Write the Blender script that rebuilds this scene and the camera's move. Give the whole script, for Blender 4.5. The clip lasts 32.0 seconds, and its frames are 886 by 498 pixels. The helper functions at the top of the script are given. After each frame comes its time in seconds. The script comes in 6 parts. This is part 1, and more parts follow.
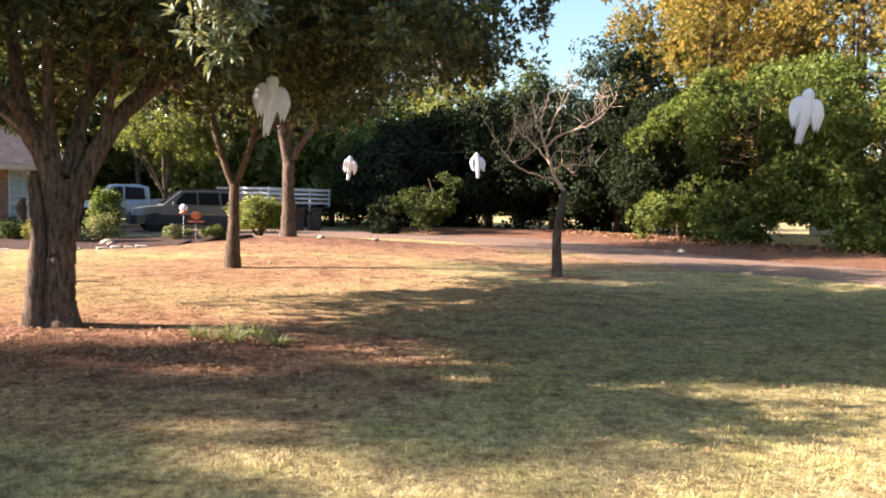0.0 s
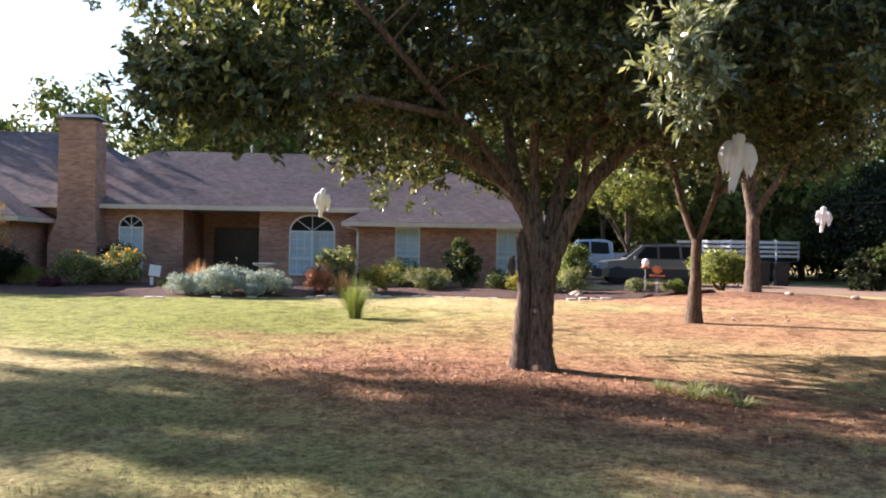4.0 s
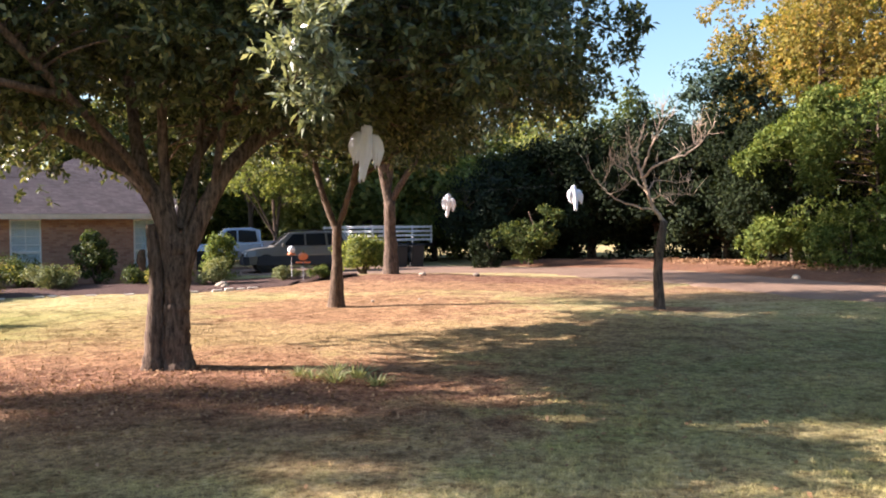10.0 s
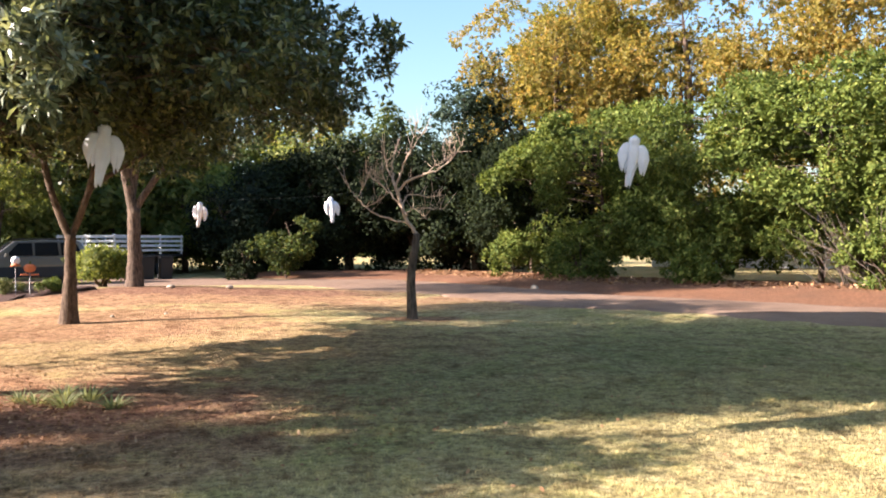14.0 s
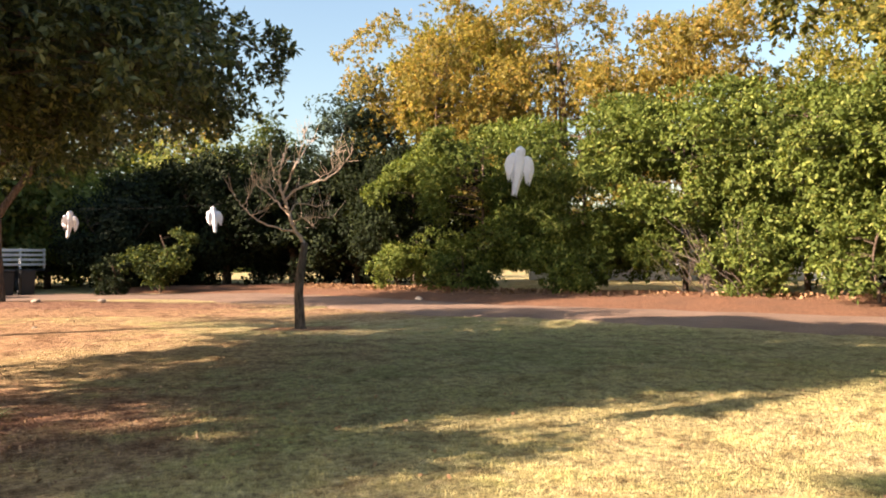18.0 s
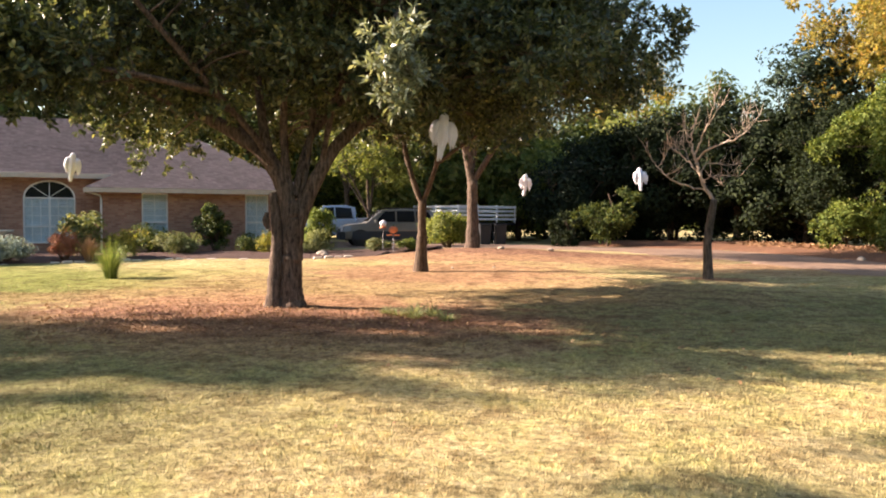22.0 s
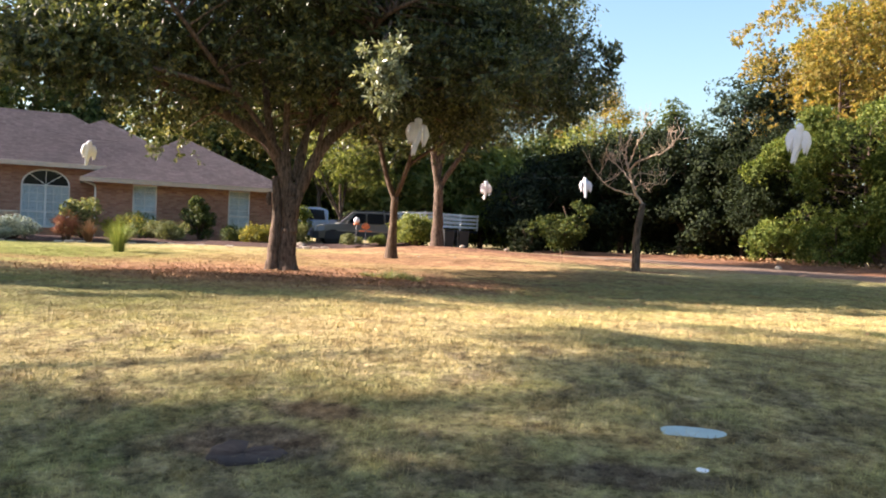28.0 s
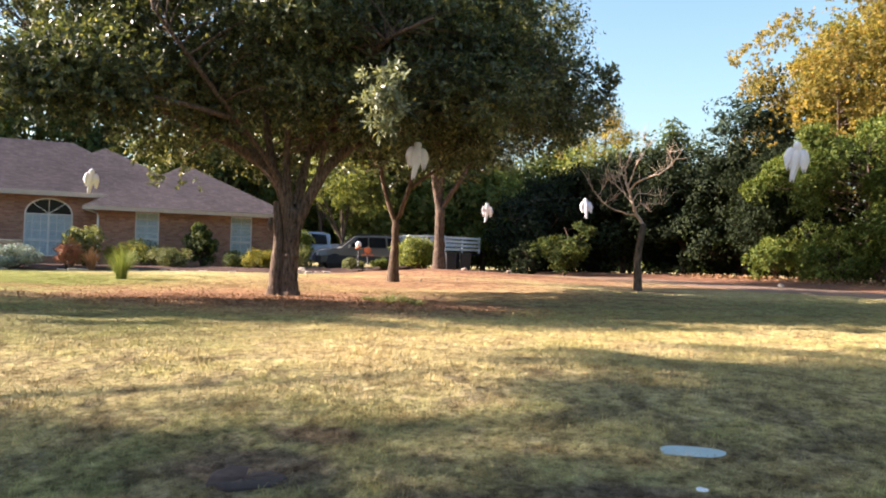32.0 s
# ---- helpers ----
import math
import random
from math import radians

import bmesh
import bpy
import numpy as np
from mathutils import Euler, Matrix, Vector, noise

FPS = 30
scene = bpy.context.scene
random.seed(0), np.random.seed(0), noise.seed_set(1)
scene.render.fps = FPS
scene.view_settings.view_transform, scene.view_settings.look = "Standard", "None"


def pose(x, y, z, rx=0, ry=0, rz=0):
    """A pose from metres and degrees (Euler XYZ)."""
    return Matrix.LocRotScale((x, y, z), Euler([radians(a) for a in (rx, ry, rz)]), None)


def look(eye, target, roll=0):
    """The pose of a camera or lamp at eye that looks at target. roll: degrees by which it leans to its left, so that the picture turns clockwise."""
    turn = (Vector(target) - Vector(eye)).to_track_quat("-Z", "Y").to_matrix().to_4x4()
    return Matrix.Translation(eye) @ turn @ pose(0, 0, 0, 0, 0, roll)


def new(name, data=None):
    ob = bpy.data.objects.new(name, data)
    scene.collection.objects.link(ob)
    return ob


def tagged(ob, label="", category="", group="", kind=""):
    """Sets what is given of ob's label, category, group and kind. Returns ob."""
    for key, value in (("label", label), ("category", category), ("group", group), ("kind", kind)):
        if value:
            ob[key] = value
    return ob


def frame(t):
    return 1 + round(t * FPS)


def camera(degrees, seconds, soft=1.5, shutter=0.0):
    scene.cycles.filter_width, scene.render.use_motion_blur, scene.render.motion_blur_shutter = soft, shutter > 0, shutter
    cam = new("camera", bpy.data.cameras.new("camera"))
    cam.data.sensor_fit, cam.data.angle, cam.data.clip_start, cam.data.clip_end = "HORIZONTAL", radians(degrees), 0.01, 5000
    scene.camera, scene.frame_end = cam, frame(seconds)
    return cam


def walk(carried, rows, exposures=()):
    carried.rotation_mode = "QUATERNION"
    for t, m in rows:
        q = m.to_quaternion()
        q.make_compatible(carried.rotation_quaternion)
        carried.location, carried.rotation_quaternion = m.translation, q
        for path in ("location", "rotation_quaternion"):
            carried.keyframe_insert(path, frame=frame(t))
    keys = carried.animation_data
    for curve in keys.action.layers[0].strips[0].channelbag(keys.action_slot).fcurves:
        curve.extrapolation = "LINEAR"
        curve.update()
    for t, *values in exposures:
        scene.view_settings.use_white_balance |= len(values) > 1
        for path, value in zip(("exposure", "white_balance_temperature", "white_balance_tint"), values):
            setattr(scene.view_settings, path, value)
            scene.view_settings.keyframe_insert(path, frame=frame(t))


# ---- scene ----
cam = camera(58.85, 32.0, soft=1.95)
PATH = [
    (0.0, 0.000, 0.000, 1.546, 0.00, -3.20, -1.20),
    (0.5, 0.004, -0.010, 1.541, 0.57, -2.80, -0.97),
    (1.0, 0.010, -0.021, 1.542, 2.26, -2.77, -0.56),
    (1.5, 0.015, -0.042, 1.541, 3.52, -2.62, -0.63),
    (2.0, 0.018, -0.060, 1.548, 6.16, -2.42, -0.55),
    (2.5, 0.020, -0.089, 1.554, 9.35, -1.99, -0.67),
    (3.0, 0.020, -0.141, 1.569, 15.63, -1.86, -0.60),
    (3.5, 0.017, -0.213, 1.591, 24.91, -0.70, -0.68),
    (4.0, 0.011, -0.263, 1.607, 32.55, 0.00, -0.91),
    (4.5, 0.006, -0.289, 1.629, 39.12, 0.54, -0.92),
    (6.5, 0.070, -0.278, 1.628, 42.61, 0.65, -1.19),
    (7.0, 0.105, -0.272, 1.647, 38.71, 1.04, -0.75),
    (7.5, 0.109, -0.256, 1.653, 31.97, 0.86, -0.64),
    (8.0, 0.107, -0.214, 1.645, 25.82, 0.44, -0.39),
    (8.5, 0.117, -0.179, 1.636, 20.70, -0.14, 0.08),
    (9.0, 0.125, -0.150, 1.638, 15.59, -0.71, 0.30),
    (9.5, 0.136, -0.132, 1.641, 11.76, -0.97, 0.58),
    (10.0, 0.145, -0.109, 1.638, 7.56, -0.91, 0.81),
    (10.5, 0.165, -0.082, 1.634, 1.88, -0.62, 0.79),
    (11.0, 0.183, -0.066, 1.633, -2.97, -0.27, 0.37),
    (11.5, 0.190, -0.060, 1.632, -8.15, 0.78, 1.82),
    (12.0, 0.192, -0.066, 1.622, -10.15, -1.39, -0.13),
    (12.5, 0.199, -0.069, 1.625, -9.91, -1.41, -0.63),
    (13.0, 0.198, -0.074, 1.628, -9.48, -0.91, -0.06),
    (13.5, 0.193, -0.073, 1.629, -8.14, -0.42, 0.25),
    (14.0, 0.197, -0.053, 1.632, -9.91, -0.22, 0.31),
    (14.5, 0.187, -0.033, 1.649, -16.14, -0.02, 0.18),
    (15.0, 0.190, -0.012, 1.657, -23.46, -0.24, -0.37),
    (15.5, 0.186, 0.014, 1.641, -27.31, 0.05, -0.30),
    (17.5, -0.023, 0.173, 1.426, -22.64, 0.83, -0.63),
    (18.0, -0.037, -0.151, 1.489, -18.76, 0.90, 0.48),
    (18.5, 0.233, -0.644, 1.553, -8.92, -1.34, 1.49),
    (19.0, 0.420, -0.955, 1.557, 3.50, -4.20, 2.90),
    (19.5, 0.503, -1.245, 1.542, 8.28, -2.93, 2.38),
    (20.0, 0.583, -1.476, 1.505, 17.92, -5.98, 0.86),
    (20.5, 0.921, -1.594, 1.507, 24.38, -3.76, 1.00),
    (21.0, 1.114, -1.727, 1.549, 21.77, -2.38, -1.38),
    (21.5, 1.044, -1.957, 1.471, 16.99, -0.33, -0.88),
    (22.0, 0.890, -2.264, 1.405, 14.19, -2.05, -0.21),
    (22.5, 0.848, -2.613, 1.357, 12.69, -1.67, -0.37),
    (23.0, 0.808, -2.914, 1.347, 12.18, -1.36, -0.61),
    (23.5, 0.802, -3.230, 1.320, 12.31, -2.08, 0.29),
    (24.0, 0.952, -3.446, 1.207, 8.17, -2.03, -1.73),
    (24.5, 1.023, -3.830, 1.105, 5.04, 0.28, -2.44),
    (25.0, 1.112, -4.160, 1.008, 9.88, -0.46, -1.62),
    (25.5, 1.222, -4.441, 0.871, 12.42, 1.00, -2.17),
    (27.5, 1.472, -5.001, 0.775, 12.02, -0.29, -2.18),
    (28.0, 1.483, -5.002, 0.777, 11.61, -0.74, -2.49),
    (28.5, 1.495, -5.005, 0.777, 11.84, -0.65, -2.09),
    (29.0, 1.512, -4.998, 0.788, 11.91, -0.73, -1.71),
    (29.5, 1.505, -5.004, 0.782, 11.87, -0.63, -1.71),
    (30.0, 1.506, -5.013, 0.780, 11.74, -0.32, -1.82),
    (30.5, 1.508, -5.021, 0.785, 11.34, 0.42, -1.79),
    (31.0, 1.513, -5.023, 0.784, 11.91, 0.78, -1.82),
    (31.5, 1.514, -5.026, 0.781, 11.98, 0.99, -1.63),
    (32.0, 1.520, -5.028, 0.780, 11.81, 0.91, -1.65),
]
EXPOSE = [(0.0, 1.62, 5800, 12), (1.0, 1.65, 5950, 13), (2.0, 1.45, 5600, 13), (3.0, 1.5, 5400, 13), (4.5, 1.47, 5500, 13), (6.5, 1.13, 6500, 13), (7.0, 1.2, 6500, 13), (8.0, 1.45, 5500, 13), (9.0, 1.57, 5450, 12), (10.5, 1.47, 5700, 12), (13.0, 1.58, 5900, 12), (14.0, 1.6, 5650, 10), (15.5, 1.52, 6500, 12), (18.0, 1.45, 6550, 13), (19.0, 1.45, 5900, 15), (20.0, 1.44, 5950, 14), (22.0, 1.5, 6200, 12), (24.0, 1.43, 6000, 12), (28.0, 1.54, 5850, 11), (32.0, 1.54, 5850, 11)]
walk(cam, [(t, pose(x, y, z, 90 + pitch, roll, yaw)) for t, x, y, z, yaw, pitch, roll in PATH], EXPOSE)

# ---- sky and sun ----
SUN_EL, SUN_AZ = 25.0, -94.0          # degrees; azimuth clockwise from +y
world = bpy.data.worlds.new("sky")
scene.world = world
world.use_nodes = True
wn = world.node_tree
wn.nodes.clear()
w_sky = wn.nodes.new("ShaderNodeTexSky")
w_sky.sky_type = 'NISHITA'
w_sky.sun_disc = False
w_sky.sun_elevation = radians(SUN_EL)
w_sky.sun_rotation = radians(SUN_AZ)
w_sky.air_density, w_sky.dust_density, w_sky.ozone_density = 1.4, 1.5, 1.6
w_bg = wn.nodes.new("ShaderNodeBackground")
w_bg.inputs["Strength"].default_value = 0.093
w_out = wn.nodes.new("ShaderNodeOutputWorld")
wn.links.new(w_sky.outputs[0], w_bg.inputs[0])
wn.links.new(w_bg.outputs[0], w_out.inputs[0])
sun = new("sun", bpy.data.lights.new("sun", 'SUN'))
sun.data.energy, sun.data.angle, sun.data.color = 7.8, radians(0.53), (1.0, 0.80, 0.635)
_se, _sa = radians(SUN_EL), radians(SUN_AZ)
sun.matrix_world = look((0, 0, 30), (-30 * math.sin(_sa) * math.cos(_se), -30 * math.cos(_sa) * math.cos(_se), 30 - 30 * math.sin(_se)))

RNG = np.random.default_rng(7)


def height(x, y):
    """Height of the lawn at x, y (arrays or numbers)."""
    x, y = np.asarray(x, float), np.asarray(y, float)
    front = np.clip(1.0 - y, 0, 9)
    z = -0.135 * front * (1 - np.exp(-front))
    z = z + np.clip(0.022 * (y - 8), 0, 0.2)
    z = z + 0.28 * np.exp(-((x + 4.0) ** 2 + (y - 24) ** 2) / (2 * 3.2 ** 2))
    return z


def hz(x, y):
    return float(height(x, y))


# ---- materials ----
def material(name, rough=0.8, metal=0.0, spec=0.3):
    m = bpy.data.materials.new(name)
    m.use_nodes = True
    nt = m.node_tree
    nt.nodes.clear()
    out = nt.nodes.new("ShaderNodeOutputMaterial")
    b = nt.nodes.new("ShaderNodeBsdfPrincipled")
    b.inputs["Roughness"].default_value = rough
    b.inputs["Metallic"].default_value = metal
    b.inputs["Specular IOR Level"].default_value = spec
    nt.links.new(b.outputs[0], out.inputs[0])
    return m, nt, b, out


def node(nt, kind, **values):
    n = nt.nodes.new(kind)
    for k, v in values.items():
        n.inputs[k.replace("_", " ")].default_value = v
    return n


def noise_of(nt, scale, detail=4.0, rough=0.6, coords=None, stretch=None):
    n = node(nt, "ShaderNodeTexNoise", Scale=scale, Detail=detail, Roughness=rough)
    if coords is not None:
        src = coords
        if stretch:
            mp = node(nt, "ShaderNodeMapping")
            mp.inputs["Scale"].default_value = stretch
            nt.links.new(src, mp.inputs["Vector"])
            src = mp.outputs[0]
        nt.links.new(src, n.inputs["Vector"])
    return n.outputs["Fac"]


def ramp(nt, fac, stops):
    r = nt.nodes.new("ShaderNodeValToRGB")
    e = r.color_ramp.elements
    while len(e) < len(stops):
        e.new(0.5)
    for el, (p, c) in zip(e, stops):
        el.position, el.color = p, (*c, 1) if len(c) == 3 else c
    nt.links.new(fac, r.inputs[0])
    return r.outputs[0]


def mix(nt, fac, a, b, mode='MIX'):
    m = nt.nodes.new("ShaderNodeMix")
    m.data_type, m.blend_type = 'RGBA', mode
    for sock, v in ((m.inputs[0], fac), (m.inputs[6], a), (m.inputs[7], b)):
        if hasattr(v, "links"):
            nt.links.new(v, sock)
        else:
            sock.default_value = v if isinstance(v, float) else (*v, 1)
    return m.outputs[2]


def math_node(nt, op, a, b=0.0, clamp=False):
    m = nt.nodes.new("ShaderNodeMath")
    m.operation, m.use_clamp = op, clamp
    for sock, v in ((m.inputs[0], a), (m.inputs[1], b)):
        if hasattr(v, "links"):
            nt.links.new(v, sock)
        else:
            sock.default_value = v
    return m.outputs[0]


def bump(nt, b, fac, strength=0.4, dist=0.02):
    bp = nt.nodes.new("ShaderNodeBump")
    bp.inputs["Strength"].default_value, bp.inputs["Distance"].default_value = strength, dist
    nt.links.new(fac, bp.inputs["Height"])
    nt.links.new(bp.outputs[0], b.inputs["Normal"])


def plain(name, colour, rough=0.6, metal=0.0, spec=0.4, vary=0.12, scale=6.0):
    """Paint, plastic or metal with a light mottling and fine relief."""
    m, nt, b, _ = material(name, rough, metal, spec)
    tc = nt.nodes.new("ShaderNodeTexCoord").outputs["Object"]
    f = noise_of(nt, scale, 6.0, 0.65, tc)
    lo, hi = [c * (1 - vary) for c in colour], [min(1, c * (1 + vary)) for c in colour]
    nt.links.new(ramp(nt, f, [(0.3, lo), (0.7, hi)]), b.inputs["Base Color"])
    bump(nt, b, noise_of(nt, scale * 12, 3.0, 0.6, tc), 0.12, 0.004)
    return m


def leaf_material(name, dark, light, warm=None, rough=0.45, through_light=0.32):
    m, nt, b, out = material(name, rough, 0.0, 0.45 if rough < 0.5 else 0.12)
    geo = nt.nodes.new("ShaderNodeNewGeometry")
    stops = [(0.0, dark), (0.75, light)] + ([(1.0, warm)] if warm else [])
    col = ramp(nt, geo.outputs["Random Per Island"], stops)
    n = noise_of(nt, 0.8, 3.0, 0.6, geo.outputs["Position"])
    col = mix(nt, 0.7, col, ramp(nt, n, [(0.3, (0.42, 0.44, 0.46)), (0.7, (1.25, 1.2, 1.1))]), 'MULTIPLY')
    nt.links.new(col, b.inputs["Base Color"])
    tr = nt.nodes.new("ShaderNodeBsdfTranslucent")
    nt.links.new(mix(nt, 1.0, col, (1.5, 1.4, 0.7), 'MULTIPLY'), tr.inputs["Color"])
    mx = nt.nodes.new("ShaderNodeMixShader")
    mx.inputs[0].default_value = through_light
    nt.links.new(b.outputs[0], mx.inputs[1])
    nt.links.new(tr.outputs[0], mx.inputs[2])
    nt.links.new(mx.outputs[0], out.inputs[0])
    return m


def bark_material(name, dark, light, stretch=(9, 9, 1.6), depth=0.03):
    m, nt, b, _ = material(name, 0.95, 0.0, 0.1)
    tc = nt.nodes.new("ShaderNodeTexCoord").outputs["Object"]
    ridges = noise_of(nt, 1.6, 7.0, 0.7, tc, stretch)
    patches = noise_of(nt, 1.1, 3.0, 0.5, tc)
    col = ramp(nt, ridges, [(0.35, dark), (0.62, light)])
    col = mix(nt, 0.5, col, ramp(nt, patches, [(0.35, (0.6, 0.6, 0.58)), (0.7, (1.2, 1.15, 1.1))]), 'MULTIPLY')
    nt.links.new(col, b.inputs["Base Color"])
    bump(nt, b, ridges, 1.0, depth)
    return m


def blob(nt, pos, cx, cy, rx, ry, wobble, soft=0.35):
    """1 inside an uneven patch round cx, cy, 0 outside it."""
    mp = node(nt, "ShaderNodeMapping")
    mp.vector_type = 'TEXTURE'
    mp.inputs["Location"].default_value = (cx, cy, 0)
    mp.inputs["Scale"].default_value = (rx, ry, 1e4)
    nt.links.new(pos, mp.inputs["Vector"])
    ln = nt.nodes.new("ShaderNodeVectorMath")
    ln.operation = 'LENGTH'
    nt.links.new(mp.outputs[0], ln.inputs[0])
    r = math_node(nt, 'ADD', ln.outputs["Value"], math_node(nt, 'MULTIPLY', math_node(nt, 'SUBTRACT', wobble, 0.5), 1.3))
    mr = nt.nodes.new("ShaderNodeMapRange")
    mr.interpolation_type = 'SMOOTHSTEP'
    nt.links.new(r, mr.inputs[0])
    mr.inputs[1].default_value, mr.inputs[2].default_value = 1 + soft, 1 - soft
    mr.inputs[3].default_value, mr.inputs[4].default_value = 0.0, 1.0
    return mr.outputs[0]


def lawn_colour(nt, blades=False):
    """Dry autumn lawn: greener by the house, straw in the sun, bare earth and leaf litter under the trees. Darker
    green, with shade painted in, where tree shadows fall.
    """
    pos = nt.nodes.new("ShaderNodeNewGeometry").outputs["Position"]
    fine = noise_of(nt, 9.0, 5.0, 0.7, pos)
    mid = noise_of(nt, 1.3, 5.0, 0.65, pos)
    big = noise_of(nt, 0.22, 4.0, 0.6, pos)
    straw = ramp(nt, fine, [(0.25, (0.34, 0.255, 0.125)), (0.5, (0.54, 0.435, 0.225)), (0.75, (0.70, 0.59, 0.36))])
    green = ramp(nt, fine, [(0.25, (0.095, 0.125, 0.03)), (0.55, (0.20, 0.235, 0.06)), (0.8, (0.36, 0.34, 0.12))])
    col = mix(nt, ramp(nt, math_node(nt, 'ADD', math_node(nt, 'MULTIPLY', mid, 0.6), math_node(nt, 'MULTIPLY', big, 0.5)),
                       [(0.48, (0, 0, 0)), (0.74, (0.75, 0.75, 0.75))]), straw, green)
    lush = blob(nt, pos, -17.0, 11.0, 9.5, 5.0, mid)
    col = mix(nt, math_node(nt, 'MULTIPLY', lush, 0.85), col, mix(nt, 0.35, green, (0.27, 0.30, 0.07)))
    # greener grass and painted shade in one colour, set where tree shadows fall
    painted_shade_green = ramp(nt, fine, [(0.25, (0.05, 0.066, 0.028)), (0.55, (0.125, 0.143, 0.06)), (0.8, (0.27, 0.255, 0.125))])
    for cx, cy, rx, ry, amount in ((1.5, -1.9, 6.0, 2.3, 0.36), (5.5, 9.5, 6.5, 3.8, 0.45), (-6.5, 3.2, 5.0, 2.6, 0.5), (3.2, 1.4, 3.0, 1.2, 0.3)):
        col = mix(nt, math_node(nt, 'MULTIPLY', blob(nt, pos, cx, cy, rx, ry, mid), amount), col, painted_shade_green)
    earth = ramp(nt, fine, [(0.25, (0.16, 0.085, 0.05)), (0.55, (0.41, 0.24, 0.145)), (0.8, (0.60, 0.395, 0.26))])
    for cx, cy, rx, ry, amount in ((-4.2, 8.6, 4.4, 1.9, 0.95), (-3.8, 16.0, 3.6, 2.4, 0.85), (-3.0, 12.5, 6.0, 2.8, 0.5),
                                   (2.4, 15.6, 0.9, 0.5, 0.9), (-3.5, 21.5, 6.5, 2.6, 0.9), (-3.2, 6.2, 3.2, 1.5, 0.55), (4.5, 19.0, 6, 2.0, 0.6),
                                   (-9.5, 9.5, 2.2, 0.7, 0.5), (-6.5, 10.5, 3.0, 0.9, 0.45)):
        col = mix(nt, math_node(nt, 'MULTIPLY', blob(nt, pos, cx, cy, rx, ry, mid), amount), col, earth)
    litter = ramp(nt, fine, [(0.25, (0.11, 0.055, 0.04)), (0.55, (0.29, 0.16, 0.11)), (0.8, (0.46, 0.30, 0.22))])
    for cx, cy, rx, ry, amount in ((-3.2, 23.0, 5.0, 1.6, 0.9), (1.5, 24.0, 4.0, 1.2, 0.7), (-4.3, 8.3, 3.6, 0.9, 0.6), (-4.8, 7.4, 5.0, 1.5, 0.6), (5.5, 20.5, 3.0, 1.2, 0.5)):
        col = mix(nt, math_node(nt, 'MULTIPLY', blob(nt, pos, cx, cy, rx, ry, mid), amount), col, litter)
    soil = ramp(nt, fine, [(0.25, (0.05, 0.038, 0.03)), (0.55, (0.14, 0.11, 0.085)), (0.8, (0.30, 0.25, 0.19))])
    patch = ramp(nt, noise_of(nt, 2.1, 5.0, 0.65, pos), [(0.5, (0, 0, 0)), (0.6, (1, 1, 1))])
    slope = blob(nt, pos, 1.0, -1.6, 6.0, 2.6, mid)
    col = mix(nt, math_node(nt, 'MULTIPLY', math_node(nt, 'MULTIPLY', patch, slope), 0.6), col, soil)
    dry = ramp(nt, noise_of(nt, 1.7, 5.0, 0.7, pos), [(0.54, (0, 0, 0)), (0.62, (1, 1, 1))])
    col = mix(nt, math_node(nt, 'MULTIPLY', math_node(nt, 'MULTIPLY', dry, slope), 0.5), col, straw)
    for cx, cy, rx, ry, amount in ((-0.25, -1.3, 0.5, 0.22, 0.9), (-0.05, -0.85, 0.3, 0.12, 0.8), (1.7, -1.3, 0.5, 0.14, 0.8), (0.9, -1.5, 0.35, 0.12, 0.6)):
        col = mix(nt, math_node(nt, 'MULTIPLY', blob(nt, pos, cx, cy, rx, ry, mid), amount), col, soil)
    worn = noise_of(nt, 2.6, 6.0, 0.7, pos)
    col = mix(nt, 0.75, col, ramp(nt, worn, [(0.38, (0.48, 0.43, 0.38)), (0.5, (0.97, 0.97, 0.97)), (0.63, (1.2, 1.17, 1.1))]), 'MULTIPLY')
    tuft = noise_of(nt, 15.0, 6.0, 0.8, pos)
    col = mix(nt, 0.8, col, ramp(nt, tuft, [(0.37, (0.3, 0.28, 0.25)), (0.5, (0.98, 0.98, 0.97)), (0.62, (1.42, 1.38, 1.3))]), 'MULTIPLY')
    col = mix(nt, 1.0, col, (1.2, 1.18, 1.14) if blades else (0.93, 0.91, 0.89), 'MULTIPLY')
    return col, fine, mid, pos


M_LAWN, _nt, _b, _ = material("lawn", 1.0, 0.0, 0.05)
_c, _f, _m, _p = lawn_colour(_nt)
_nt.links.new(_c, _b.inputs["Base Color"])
bump(_nt, _b, noise_of(_nt, 26.0, 6.0, 0.75, _p), 0.9, 0.05)
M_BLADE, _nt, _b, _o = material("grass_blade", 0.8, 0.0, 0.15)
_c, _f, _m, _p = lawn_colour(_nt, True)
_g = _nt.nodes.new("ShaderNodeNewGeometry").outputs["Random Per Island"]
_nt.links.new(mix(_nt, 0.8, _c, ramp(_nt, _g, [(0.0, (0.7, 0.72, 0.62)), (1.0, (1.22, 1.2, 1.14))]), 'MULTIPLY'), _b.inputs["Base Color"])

M_OAK = bark_material("oak_bark", (0.032, 0.023, 0.019), (0.21, 0.152, 0.115), (15, 15, 3.2))
M_BARK = bark_material("young_bark", (0.042, 0.03, 0.022), (0.17, 0.122, 0.09), (14, 14, 4), 0.012)
M_DEADBARK = bark_material("dead_bark", (0.035, 0.028, 0.025), (0.17, 0.135, 0.11), (18, 18, 3), 0.01)
M_TWIG = bark_material("bare_twig", (0.38, 0.28, 0.21), (0.62, 0.48, 0.37), (20, 20, 5), 0.006)
M_OAKLEAF = leaf_material("oak_leaf", (0.024, 0.038, 0.016), (0.115, 0.14, 0.058), (0.33, 0.33, 0.16), 0.4, 0.3)
